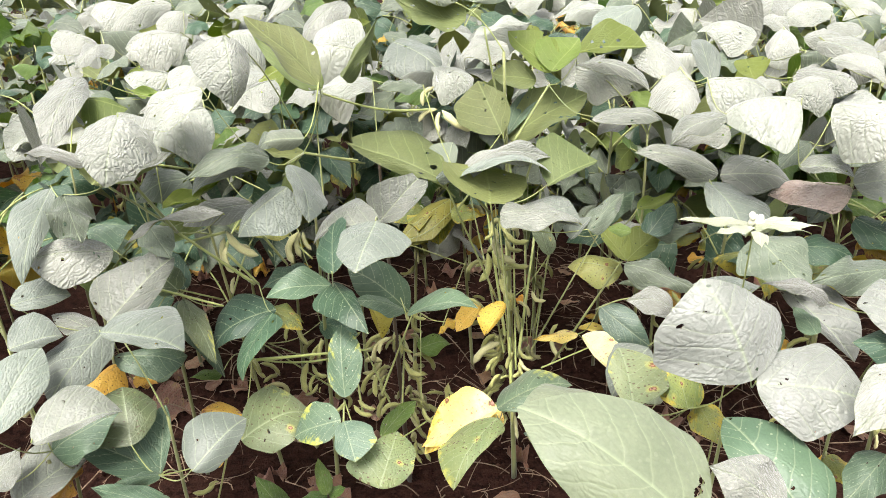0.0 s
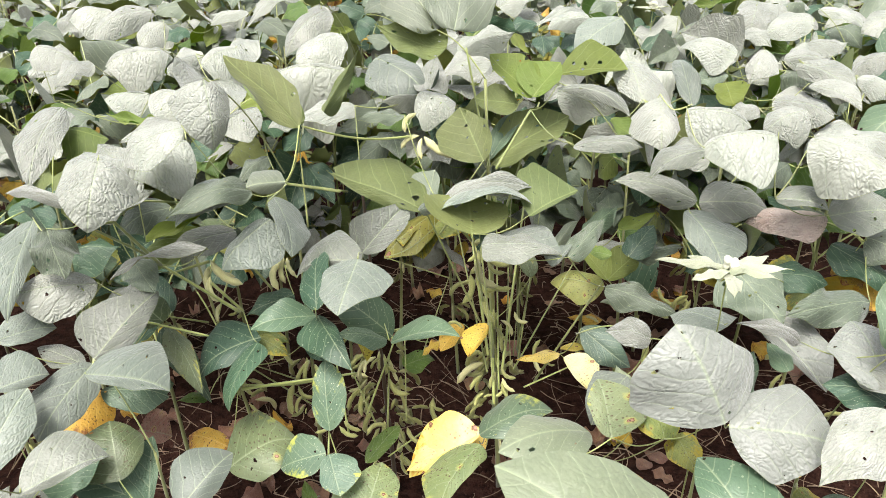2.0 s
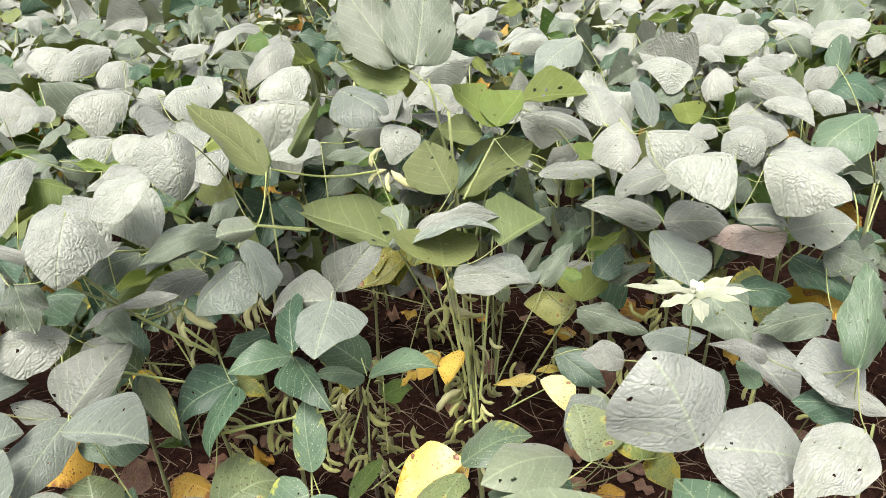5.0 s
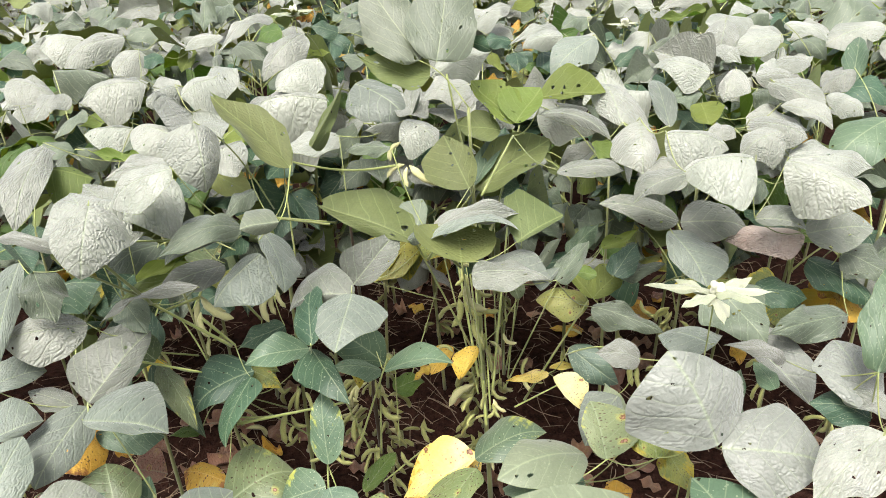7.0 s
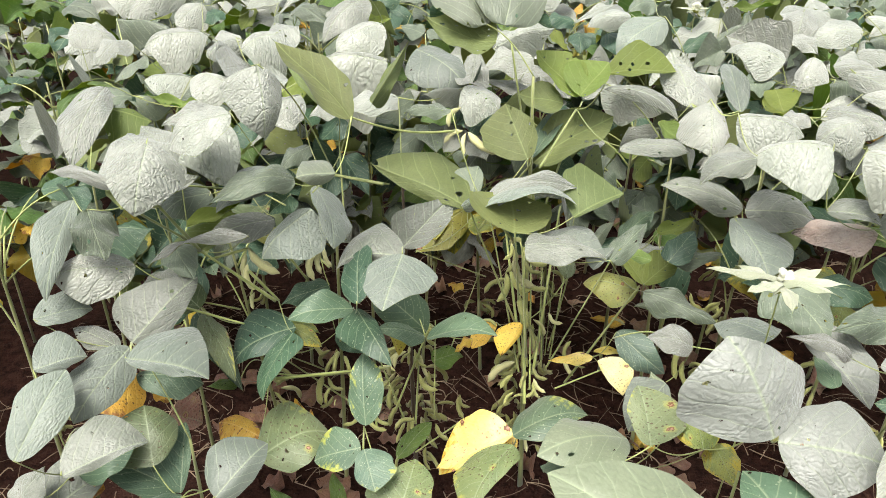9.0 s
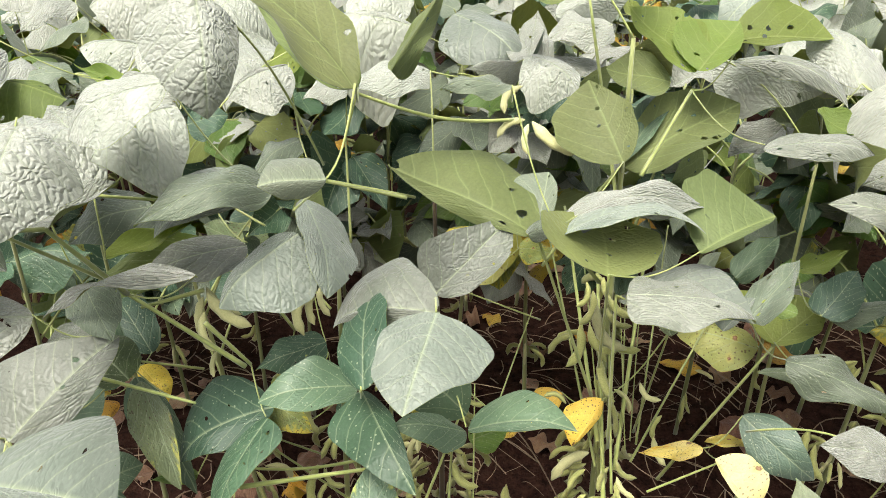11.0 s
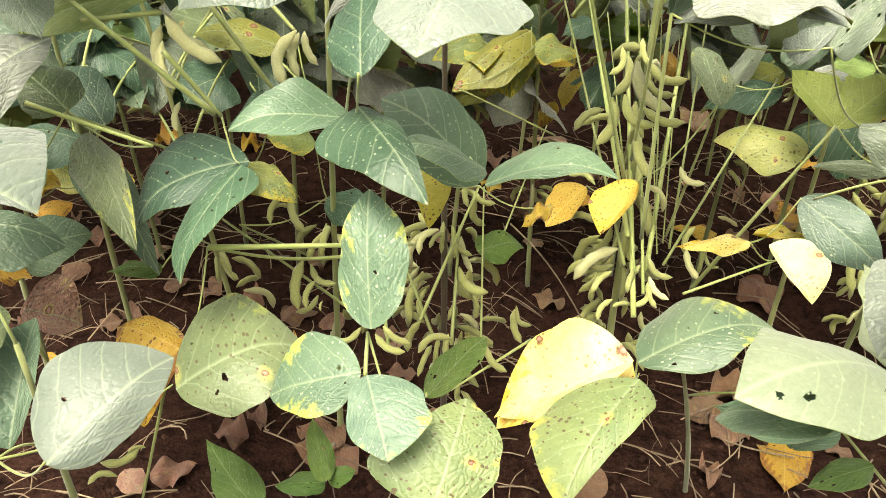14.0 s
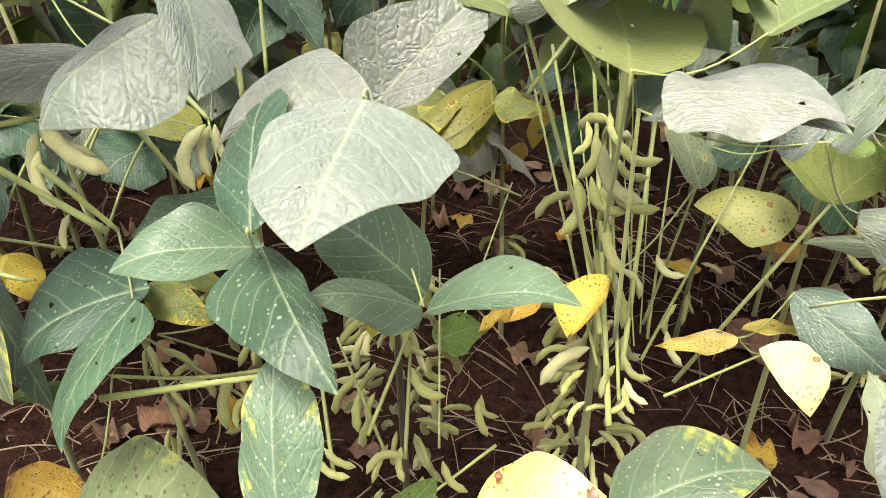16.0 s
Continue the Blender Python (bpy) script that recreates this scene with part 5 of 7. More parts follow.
leaf_at((0.362, 1.136, 0.585), (0.450, 1.160, 0.589), (0.10, -0.52, 0.85), 0.028, "mid", "bow")
leaf_at((0.305, 1.091, 0.553), (0.414, 1.040, 0.527), (-0.01, -0.48, 0.88), 0.045, "mid", "bow")
leaf_at((0.349, 1.211, 0.601), (0.427, 1.252, 0.614), (-0.13, 0.53, -0.84), 0.029, "fresh", "bow")
leaf_at((0.498, 1.232, 0.744), (0.406, 1.222, 0.718), (-0.18, -0.49, 0.85), 0.062, "pale", "bow")
leaf_at((0.675, 1.191, 0.741), (0.771, 1.156, 0.713), (0.05, -0.54, 0.84), 0.059, "pale", "bow")
leaf_at((0.674, 1.194, 0.727), (0.721, 1.142, 0.693), (0.03, -0.53, 0.85), 0.063, "mid", "bow")
leaf_at((0.645, 1.236, 0.712), (0.576, 1.183, 0.681), (0.04, -0.53, 0.84), 0.044, "mid", "bow")
leaf_at((0.684, 1.021, 0.676), (0.743, 0.971, 0.653), (-0.06, -0.48, 0.87), 0.060, "mid", "bow")
leaf_at((0.647, 1.046, 0.652), (0.721, 0.963, 0.607), (-0.03, -0.49, 0.87), 0.067, "deep", "bow")
leaf_at((0.663, 1.045, 0.619), (0.684, 0.995, 0.599), (-0.19, -0.43, 0.88), 0.040, "gold", "wavy")
leaf_at((0.691, 1.019, 0.600), (0.720, 0.959, 0.567), (-0.00, -0.49, 0.87), 0.039, "gold", "wavy")
leaf_at((0.550, 1.015, 0.621), (0.628, 0.994, 0.609), (-0.00, -0.49, 0.87), 0.056, "deep", "bow")
leaf_at((0.462, 0.969, 0.657), (0.506, 0.878, 0.618), (-0.14, -0.45, 0.88), 0.085, "mid", "bow")
leaf_at((0.647, 0.914, 0.628), (0.513, 0.872, 0.635), (0.21, -0.53, 0.82), 0.052, "mid", "bow")
leaf_at((0.529, 0.671, 0.720), (0.570, 0.760, 0.807), (0.02, -0.71, 0.71), 0.055, "blue_green", "bow")
leaf_at((0.480, 0.773, 0.663), (0.408, 0.793, 0.678), (0.05, -0.49, 0.87), 0.022, "pale", "arch")
leaf_at((0.475, 0.773, 0.617), (0.460, 0.817, 0.631), (-0.25, -0.38, 0.89), 0.027, "blue_green", "bow")
leaf_at((0.513, 0.704, 0.678), (0.576, 0.659, 0.654), (0.02, -0.46, 0.89), 0.034, "pale", "bow")
leaf_at((0.550, 0.686, 0.637), (0.482, 0.709, 0.647), (-0.02, -0.45, 0.90), 0.049, "deep", "bow")
leaf_at((0.522, 0.625, 0.671), (0.422, 0.569, 0.633), (-0.15, -0.37, 0.92), 0.066, "pale", "bow")
leaf_at((0.334, 0.902, 0.580), (0.273, 0.918, 0.583), (-0.07, -0.46, 0.89), 0.043, "pale", "arch")
leaf_at((0.337, 0.796, 0.483), (0.327, 0.873, 0.521), (0.00, -0.44, 0.90), 0.062, "turning", "bow")
leaf_at((0.364, 0.829, 0.462), (0.380, 0.770, 0.439), (-0.16, -0.38, 0.91), 0.052, "turning", "bow")
leaf_at((0.386, 0.738, 0.582), (0.449, 0.823, 0.613), (0.26, -0.50, 0.82), 0.053, "blue_green", "bow")
leaf_at((-0.516, 0.734, 0.475), (-0.433, 0.773, 0.508), (-0.06, -0.56, 0.83), 0.065, "blue_green", "bow")
leaf_at((-0.377, 0.729, 0.435), (-0.441, 0.723, 0.425), (-0.08, -0.55, 0.83), 0.018, "blue_green", "bow")
leaf_at((-0.350, 0.682, 0.423), (-0.463, 0.709, 0.434), (-0.05, -0.54, 0.84), 0.038, "blue_green", "bow")
leaf_at((-0.505, 0.765, 0.418), (-0.544, 0.731, 0.377), (-0.30, -0.57, 0.76), 0.037, "gold", "wavy")
leaf_at((0.315, 0.474, 0.627), (0.256, 0.502, 0.652), (0.09, -0.54, 0.84), 0.062, "pale", "bow")
leaf_at((0.474, 0.590, 0.586), (0.416, 0.550, 0.555), (-0.13, -0.49, 0.86), 0.045, "blue_green", "bow")
leaf_at((0.482, 0.702, 0.483), (0.510, 0.655, 0.464), (-0.19, -0.47, 0.86), 0.029, "turning", "bow")
leaf_at((-0.579, 0.689, 0.453), (-0.557, 0.731, 0.481), (-0.02, -0.54, 0.84), 0.042, "pale", "bow")
leaf_at((0.089, 0.984, 0.699), (0.208, 0.971, 0.684), (0.10, -0.18, 0.98), 0.077, "pale_smooth", "bow")
leaf_at((0.092, 0.940, 0.370), (-0.036, 0.882, 0.345), (0.03, -0.46, 0.89), 0.069, "yellow", "bow")
leaf_at((0.255, 0.863, 0.374), (0.141, 0.858, 0.397), (0.19, -0.47, 0.86), 0.046, "blue_green", "flat")
leaf_at((0.283, 0.846, 0.350), (0.224, 0.828, 0.340), (-0.02, -0.43, 0.90), 0.026, "fresh", "bow")
leaf_at((0.336, 0.932, 0.382), (0.320, 1.023, 0.438), (0.11, -0.50, 0.86), 0.056, "pale_lime", "bow")
leaf_at((0.234, 1.085, 0.418), (0.154, 1.076, 0.414), (0.02, -0.50, 0.87), 0.023, "yellow", "flat")
leaf_at((0.234, 1.085, 0.429), (0.305, 1.090, 0.421), (0.12, -0.51, 0.85), 0.014, "yellow", "vee")
leaf_at((0.019, 1.092, 0.447), (-0.012, 1.071, 0.431), (-0.10, -0.50, 0.86), 0.018, "gold", "wavy")
leaf_at((-0.234, 1.155, 0.407), (-0.160, 1.118, 0.400), (-0.20, -0.51, 0.84), 0.048, "deep", "bow")
leaf_at((-0.322, 1.162, 0.436), (-0.262, 1.142, 0.413), (0.16, -0.48, 0.86), 0.033, "turning", "bow")
leaf_at((-0.191, 0.871, 0.258), (-0.213, 0.924, 0.285), (0.07, -0.43, 0.90), 0.025, "fresh", "bow")
leaf_at((-0.194, 0.879, 0.246), (-0.245, 0.880, 0.234), (-0.21, -0.45, 0.87), 0.023, "fresh", "bow")
leaf_at((-0.192, 0.882, 0.245), (-0.165, 0.889, 0.254), (-0.16, -0.44, 0.88), 0.020, "fresh", "bow")
leaf_at((-0.253, 0.849, 0.234), (-0.318, 0.909, 0.263), (-0.03, -0.44, 0.90), 0.040, "fresh", "bow")
leaf_at((-0.390, 1.039, 0.378), (-0.444, 1.025, 0.378), (0.13, -0.46, 0.88), 0.020, "fresh", "bow")
leaf_at((-0.445, 1.033, 0.556), (-0.507, 1.093, 0.605), (0.20, -0.47, 0.86), 0.026, "blue_green", "arch")
leaf_at((0.314, 1.232, 0.557), (0.403, 1.233, 0.548), (0.09, -0.54, 0.83), 0.029, "pale", "flat")
leaf_at((0.306, 1.290, 0.544), (0.379, 1.349, 0.583), (-0.02, -0.54, 0.84), 0.043, "blue_green", "bow")
leaf_at((0.372, 1.312, 0.543), (0.421, 1.305, 0.541), (-0.06, -0.53, 0.85), 0.039, "fresh", "bow")
leaf_at((-0.533, 1.028, 0.472), (-0.495, 1.065, 0.493), (0.01, -0.51, 0.86), 0.063, "blue_green", "bow")
leaf_at((-0.438, 0.992, 0.621), (-0.502, 0.993, 0.605), (-0.21, -0.58, 0.79), 0.045, "pale_smooth", "bow")
leaf_at((-0.542, 1.133, 0.415), (-0.599, 1.147, 0.425), (0.04, -0.50, 0.87), 0.028, "gold", "wavy")
leaf_at((-0.360, 1.310, 0.545), (-0.479, 1.384, 0.547), (-0.35, -0.56, 0.75), 0.069, "olive", "bow")
leaf_at((-0.250, 1.188, 0.462), (-0.305, 1.171, 0.474), (0.31, -0.45, 0.84), 0.039, "turning", "bow")
leaf_at((0.011, 1.393, 0.522), (0.074, 1.395, 0.509), (0.18, -0.53, 0.83), 0.045, "turning", "bow")
leaf_at((0.088, 1.422, 0.552), (0.047, 1.407, 0.532), (-0.21, -0.53, 0.82), 0.041, "deep", "bow")
leaf_at((-0.500, 1.310, 0.487), (-0.530, 1.286, 0.472), (-0.01, -0.53, 0.85), 0.082, "deep", "bow")
leaf_at((-0.395, 1.326, 0.486), (-0.436, 1.283, 0.463), (0.06, -0.52, 0.85), 0.102, "deep", "bow")
leaf_at((-0.545, 1.077, 0.455), (-0.600, 1.138, 0.489), (-0.05, -0.53, 0.85), 0.052, "blue_green", "bow")

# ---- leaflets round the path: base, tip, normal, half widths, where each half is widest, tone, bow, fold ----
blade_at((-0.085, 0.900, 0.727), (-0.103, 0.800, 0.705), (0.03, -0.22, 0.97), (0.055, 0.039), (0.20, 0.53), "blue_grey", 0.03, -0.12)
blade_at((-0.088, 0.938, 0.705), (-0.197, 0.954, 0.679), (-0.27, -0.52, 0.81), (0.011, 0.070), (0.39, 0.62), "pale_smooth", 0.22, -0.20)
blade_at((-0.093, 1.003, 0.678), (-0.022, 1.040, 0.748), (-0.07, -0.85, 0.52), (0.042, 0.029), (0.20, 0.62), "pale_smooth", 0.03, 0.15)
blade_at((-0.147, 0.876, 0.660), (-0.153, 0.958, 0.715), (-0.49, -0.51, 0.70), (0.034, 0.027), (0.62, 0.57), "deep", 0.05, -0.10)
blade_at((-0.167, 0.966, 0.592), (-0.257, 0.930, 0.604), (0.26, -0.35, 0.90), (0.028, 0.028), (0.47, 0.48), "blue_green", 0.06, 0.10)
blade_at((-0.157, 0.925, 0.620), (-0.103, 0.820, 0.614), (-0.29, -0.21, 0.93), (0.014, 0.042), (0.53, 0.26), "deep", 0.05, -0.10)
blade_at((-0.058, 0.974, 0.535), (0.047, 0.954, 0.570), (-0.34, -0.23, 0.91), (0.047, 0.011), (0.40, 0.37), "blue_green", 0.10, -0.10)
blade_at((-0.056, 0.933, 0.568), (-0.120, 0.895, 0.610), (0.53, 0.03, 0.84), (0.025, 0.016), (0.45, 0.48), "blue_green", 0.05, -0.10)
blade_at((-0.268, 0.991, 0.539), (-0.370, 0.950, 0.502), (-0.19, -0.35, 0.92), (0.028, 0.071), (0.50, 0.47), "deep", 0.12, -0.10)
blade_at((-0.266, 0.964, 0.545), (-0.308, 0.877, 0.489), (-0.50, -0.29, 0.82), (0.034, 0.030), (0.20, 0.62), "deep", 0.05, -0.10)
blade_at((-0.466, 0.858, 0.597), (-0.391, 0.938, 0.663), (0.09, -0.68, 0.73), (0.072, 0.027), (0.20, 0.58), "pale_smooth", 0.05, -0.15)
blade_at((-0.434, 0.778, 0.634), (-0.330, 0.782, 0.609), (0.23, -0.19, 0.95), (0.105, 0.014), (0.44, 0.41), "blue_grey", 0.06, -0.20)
blade_at((0.090, 1.033, 0.667), (0.202, 0.968, 0.693), (-0.40, -0.35, 0.85), (0.067, 0.013), (0.42, 0.43), "blue_grey", 0.14, -0.20)
blade_at((0.092, 1.037, 0.665), (0.110, 1.093, 0.684), (-0.07, -0.30, 0.95), (0.007, 0.015), (0.38, 0.49), "blue_green", 0.05, 0.20)
blade_at((0.004, 1.036, 0.735), (-0.148, 1.106, 0.764), (0.11, 0.57, -0.81), (0.074, 0.017), (0.55, 0.38), "mid", -0.12, 0.20)
blade_at((0.007, 1.054, 0.724), (0.020, 1.118, 0.767), (-0.05, -0.55, 0.83), (0.036, 0.014), (0.62, 0.58), "light", 0.03, 0.10)
blade_at((0.023, 1.026, 0.746), (0.163, 1.034, 0.771), (-0.18, -0.03, 0.98), (0.081, 0.014), (0.62, 0.35), "blue_grey", 0.14, -0.20)
blade_at((0.076, 1.014, 0.702), (0.069, 1.088, 0.732), (-0.39, 0.32, -0.87), (0.064, 0.092), (0.62, 0.22), "mid", -0.08, -0.15)
blade_at((0.099, 1.132, 0.773), (0.066, 1.206, 0.834), (0.27, 0.68, -0.68), (0.031, 0.057), (0.44, 0.62), "mid", -0.05, -0.10)
blade_at((-0.148, 0.924, 0.911), (-0.260, 1.013, 0.974), (-0.33, 0.23, -0.92), (0.035, 0.031), (0.62, 0.30), "mid", -0.06, -0.20)
blade_at((-0.166, 0.885, 0.850), (-0.212, 0.866, 0.854), (0.28, -0.50, 0.82), (0.009, 0.067), (0.54, 0.20), "light", 0.03, -0.70)
blade_at((-0.266, 1.044, 0.766), (-0.378, 1.007, 0.740), (0.03, -0.65, 0.76), (0.012, 0.048), (0.51, 0.51), "blue_grey", 0.20, -0.20)
blade_at((-0.311, 1.103, 0.674), (-0.400, 1.025, 0.678), (0.30, -0.29, 0.91), (0.035, 0.027), (0.50, 0.41), "pale_smooth", 0.08, -0.10)
blade_at((-0.232, 1.027, 0.730), (-0.303, 0.965, 0.686), (-0.04, -0.56, 0.83), (0.063, 0.018), (0.33, 0.42), "blue_grey", 0.06, -0.15)
blade_at((-0.226, 1.049, 0.760), (-0.180, 0.949, 0.717), (0.47, -0.16, 0.87), (0.042, 0.021), (0.54, 0.57), "blue_grey", 0.08, -0.10)
blade_at((-0.262, 0.931, 0.973), (-0.250, 0.892, 0.894), (0.42, -0.79, 0.45), (0.030, 0.044), (0.34, 0.30), "pale", 0.12, -0.30)
blade_at((-0.410, 0.913, 0.881), (-0.410, 0.832, 0.817), (0.25, -0.60, 0.76), (0.048, 0.042), (0.43, 0.53), "pale", 0.12, -0.25)
blade_at((-0.326, 0.994, 0.891), (-0.414, 0.964, 0.861), (-0.12, -0.50, 0.86), (0.045, 0.027), (0.58, 0.49), "pale", 0.10, -0.25)
blade_at((0.360, 0.668, 0.624), (0.308, 0.724, 0.727), (0.18, -0.82, 0.54), (0.078, 0.072), (0.62, 0.36), "pale_smooth2", 0.10, -0.20)
blade_at((0.362, 0.669, 0.623), (0.479, 0.638, 0.622), (-0.10, -0.41, 0.91), (0.072, 0.050), (0.60, 0.44), "pale_smooth2", 0.10, -0.20)
blade_at((0.423, 0.860, 0.633), (0.362, 0.921, 0.620), (-0.07, 0.14, 0.99), (0.039, 0.089), (0.37, 0.62), "blue_grey", 0.10, -0.20)
blade_at((0.485, 0.919, 0.611), (0.561, 0.815, 0.550), (-0.28, -0.63, 0.73), (0.050, 0.014), (0.62, 0.42), "pale_smooth2", 0.08, -0.10)
blade_at((0.536, 0.674, 0.666), (0.526, 0.751, 0.715), (0.02, -0.54, 0.84), (0.041, 0.044), (0.59, 0.62), "pale_smooth2", 0.10, -0.20)
blade_at((0.417, 1.063, 0.713), (0.449, 0.962, 0.670), (0.13, -0.35, 0.93), (0.072, 0.028), (0.62, 0.55), "blue_grey", 0.08, -0.15)
blade_at((0.442, 1.088, 0.716), (0.312, 1.087, 0.761), (0.26, -0.63, 0.74), (0.025, 0.028), (0.34, 0.49), "pale_smooth", 0.08, -0.20)
blade_at((0.440, 1.082, 0.716), (0.547, 1.058, 0.718), (-0.13, -0.52, 0.85), (0.051, 0.032), (0.41, 0.40), "pale_smooth", 0.08, -0.20)
blade_at((0.519, 0.998, 0.758), (0.577, 0.957, 0.765), (-0.36, -0.36, 0.86), (0.044, 0.011), (0.31, 0.44), "pale_smooth", 0.10, -0.20)
blade_at((0.604, 0.995, 0.730), (0.708, 0.991, 0.738), (-0.09, -0.49, 0.87), (0.044, 0.038), (0.52, 0.35), "pale_smooth", 0.08, -0.10)
blade_at((0.260, 0.784, 0.499), (0.251, 0.850, 0.552), (0.16, -0.61, 0.78), (0.024, 0.063), (0.57, 0.51), "olive_pale", 0.06, -0.10)
blade_at((-0.134, 0.804, 0.503), (-0.144, 0.872, 0.579), (-0.13, -0.75, 0.65), (0.023, 0.030), (0.46, 0.49), "mottled", 0.06, -0.05)
blade_at((-0.140, 0.789, 0.477), (-0.212, 0.792, 0.448), (-0.33, -0.50, 0.80), (0.025, 0.039), (0.47, 0.53), "mottled", 0.06, -0.05)
blade_at((-0.135, 0.788, 0.476), (-0.114, 0.730, 0.457), (-0.08, -0.33, 0.94), (0.037, 0.021), (0.62, 0.55), "mottled2", 0.06, -0.05)
blade_at((-0.307, 0.848, 0.396), (-0.210, 0.898, 0.420), (-0.11, -0.25, 0.96), (0.079, 0.048), (0.60, 0.54), "olive", 0.12, -0.20)
blade_at((-0.324, 0.917, 0.372), (-0.394, 0.934, 0.389), (0.15, -0.33, 0.93), (0.060, 0.023), (0.20, 0.62), "gold", 0.10, -0.35)
blade_at((-0.316, 0.696, 0.476), (-0.264, 0.779, 0.498), (0.26, -0.40, 0.88), (0.051, 0.023), (0.60, 0.44), "blue_mid", 0.12, -0.15)
blade_at((0.082, 0.906, 0.402), (-0.037, 0.881, 0.334), (-0.33, -0.54, 0.77), (0.014, 0.063), (0.62, 0.30), "yellow", 0.10, -0.20)
blade_at((0.080, 0.874, 0.413), (0.008, 0.773, 0.380), (-0.25, -0.13, 0.96), (0.025, 0.056), (0.26, 0.62), "ringed", 0.10, -0.20)
blade_at((0.079, 0.884, 0.422), (0.192, 0.908, 0.458), (-0.29, -0.07, 0.95), (0.063, 0.031), (0.61, 0.40), "mottled", 0.10, -0.15)
blade_at((0.238, 0.819, 0.487), (0.105, 0.748, 0.529), (0.28, 0.05, 0.96), (0.051, 0.070), (0.62, 0.20), "pale_lime", 0.10, -0.15)
blade_at((0.165, 0.744, 0.498), (0.118, 0.811, 0.442), (-0.53, 0.30, 0.79), (0.037, 0.022), (0.30, 0.44), "blue_green", 0.06, 0.15)
blade_at((-0.084, 0.724, 0.415), (-0.062, 0.801, 0.450), (0.18, -0.45, 0.88), (0.050, 0.037), (0.20, 0.62), "ringed", 0.10, -0.10)
blade_at((-0.054, 1.162, 0.341), (0.009, 1.202, 0.335), (0.16, -0.13, 0.98), (0.030, 0.027), (0.54, 0.20), "fresh", 0.05, -0.10)
blade_at((-0.097, 0.869, 0.378), (-0.046, 0.933, 0.402), (0.03, -0.37, 0.93), (0.016, 0.015), (0.43, 0.60), "fresh", 0.05, -0.10)
blade_at((-0.055, 1.025, 0.507), (-0.139, 1.023, 0.592), (0.54, -0.66, 0.52), (0.033, 0.044), (0.62, 0.58), "blue_green", 0.08, -0.15)
blade_at((-0.129, 1.099, 0.489), (-0.108, 1.050, 0.439), (0.05, -0.71, 0.71), (0.039, 0.007), (0.27, 0.36), "yellow2", 0.05, 0.10)
blade_at((0.106, 1.094, 0.480), (0.070, 1.058, 0.435), (0.09, -0.81, 0.58), (0.008, 0.028), (0.27, 0.62), "gold2", 0.08, -0.20)
blade_at((0.233, 1.040, 0.445), (0.273, 0.996, 0.407), (-0.11, -0.71, 0.70), (0.042, 0.007), (0.57, 0.52), "cream", 0.08, -0.10)
blade_at((0.341, 1.244, 0.460), (0.240, 1.288, 0.461), (-0.16, -0.39, 0.91), (0.041, 0.040), (0.37, 0.62), "spotted", 0.07, -0.22)
blade_at((0.267, 1.078, 0.478), (0.341, 1.018, 0.435), (-0.32, -0.78, 0.54), (0.028, 0.029), (0.43, 0.51), "mottled2", 0.06, -0.10)
blade_at((-0.454, 0.899, 0.427), (-0.406, 0.904, 0.411), (0.32, -0.42, 0.85), (0.037, 0.019), (0.42, 0.62), "rust", 0.05, 0.10)
blade_at((-0.497, 0.980, 0.650), (-0.605, 0.934, 0.663), (0.31, -0.49, 0.81), (0.047, 0.030), (0.53, 0.52), "pale", 0.10, -0.20)
blade_at((-0.568, 0.788, 0.601), (-0.514, 0.827, 0.601), (0.32, -0.44, 0.84), (0.055, 0.012), (0.62, 0.46), "blue_grey", 0.06, -0.15)
blade_at((-0.452, 0.619, 0.589), (-0.375, 0.681, 0.592), (0.28, -0.40, 0.87), (0.055, 0.010), (0.62, 0.40), "pale_smooth", 0.06, -0.10)
blade_at((-0.423, 0.760, 0.461), (-0.456, 0.833, 0.509), (0.26, -0.45, 0.85), (0.067, 0.039), (0.50, 0.62), "olive", 0.05, -0.10)
blade_at((-0.398, 0.765, 0.412), (-0.518, 0.786, 0.456), (0.24, -0.43, 0.87), (0.033, 0.028), (0.37, 0.62), "blue_green", 0.06, 0.10)
blade_at((0.242, 0.456, 0.627), (0.086, 0.533, 0.711), (0.19, -0.52, 0.83), (0.047, 0.078), (0.62, 0.30), "light2", 0.08, -0.12)
blade_at((0.386, 0.540, 0.538), (0.330, 0.669, 0.586), (-0.24, -0.43, 0.87), (0.031, 0.057), (0.62, 0.32), "blue_green", 0.08, -0.10)
blade_at((-0.544, 0.671, 0.556), (-0.522, 0.787, 0.611), (0.32, -0.46, 0.83), (0.033, 0.034), (0.62, 0.55), "blue_grey", 0.08, -0.10)
blade_at((-0.562, 0.696, 0.421), (-0.498, 0.775, 0.437), (0.29, -0.40, 0.87), (0.055, 0.023), (0.60, 0.47), "pale_smooth", 0.10, -0.15)
blade_at((-0.394, 0.761, 0.409), (-0.410, 0.854, 0.460), (0.24, -0.43, 0.87), (0.039, 0.011), (0.39, 0.60), "blue_green", 0.06, 0.10)
blade_at((0.610, 1.007, 0.716), (0.503, 1.050, 0.703), (-0.30, -0.52, 0.80), (0.033, 0.030), (0.29, 0.55), "husk", 0.05, -0.40)
blade_at((0.064, 1.152, 0.441), (0.019, 1.113, 0.412), (-0.07, -0.55, 0.83), (0.014, 0.028), (0.61, 0.35), "gold2", 0.08, -0.20)
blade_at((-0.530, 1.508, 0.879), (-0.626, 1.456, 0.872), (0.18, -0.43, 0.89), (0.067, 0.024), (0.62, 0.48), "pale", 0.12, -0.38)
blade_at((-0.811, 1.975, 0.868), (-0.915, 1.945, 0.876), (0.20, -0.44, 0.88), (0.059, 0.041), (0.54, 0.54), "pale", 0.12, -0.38)
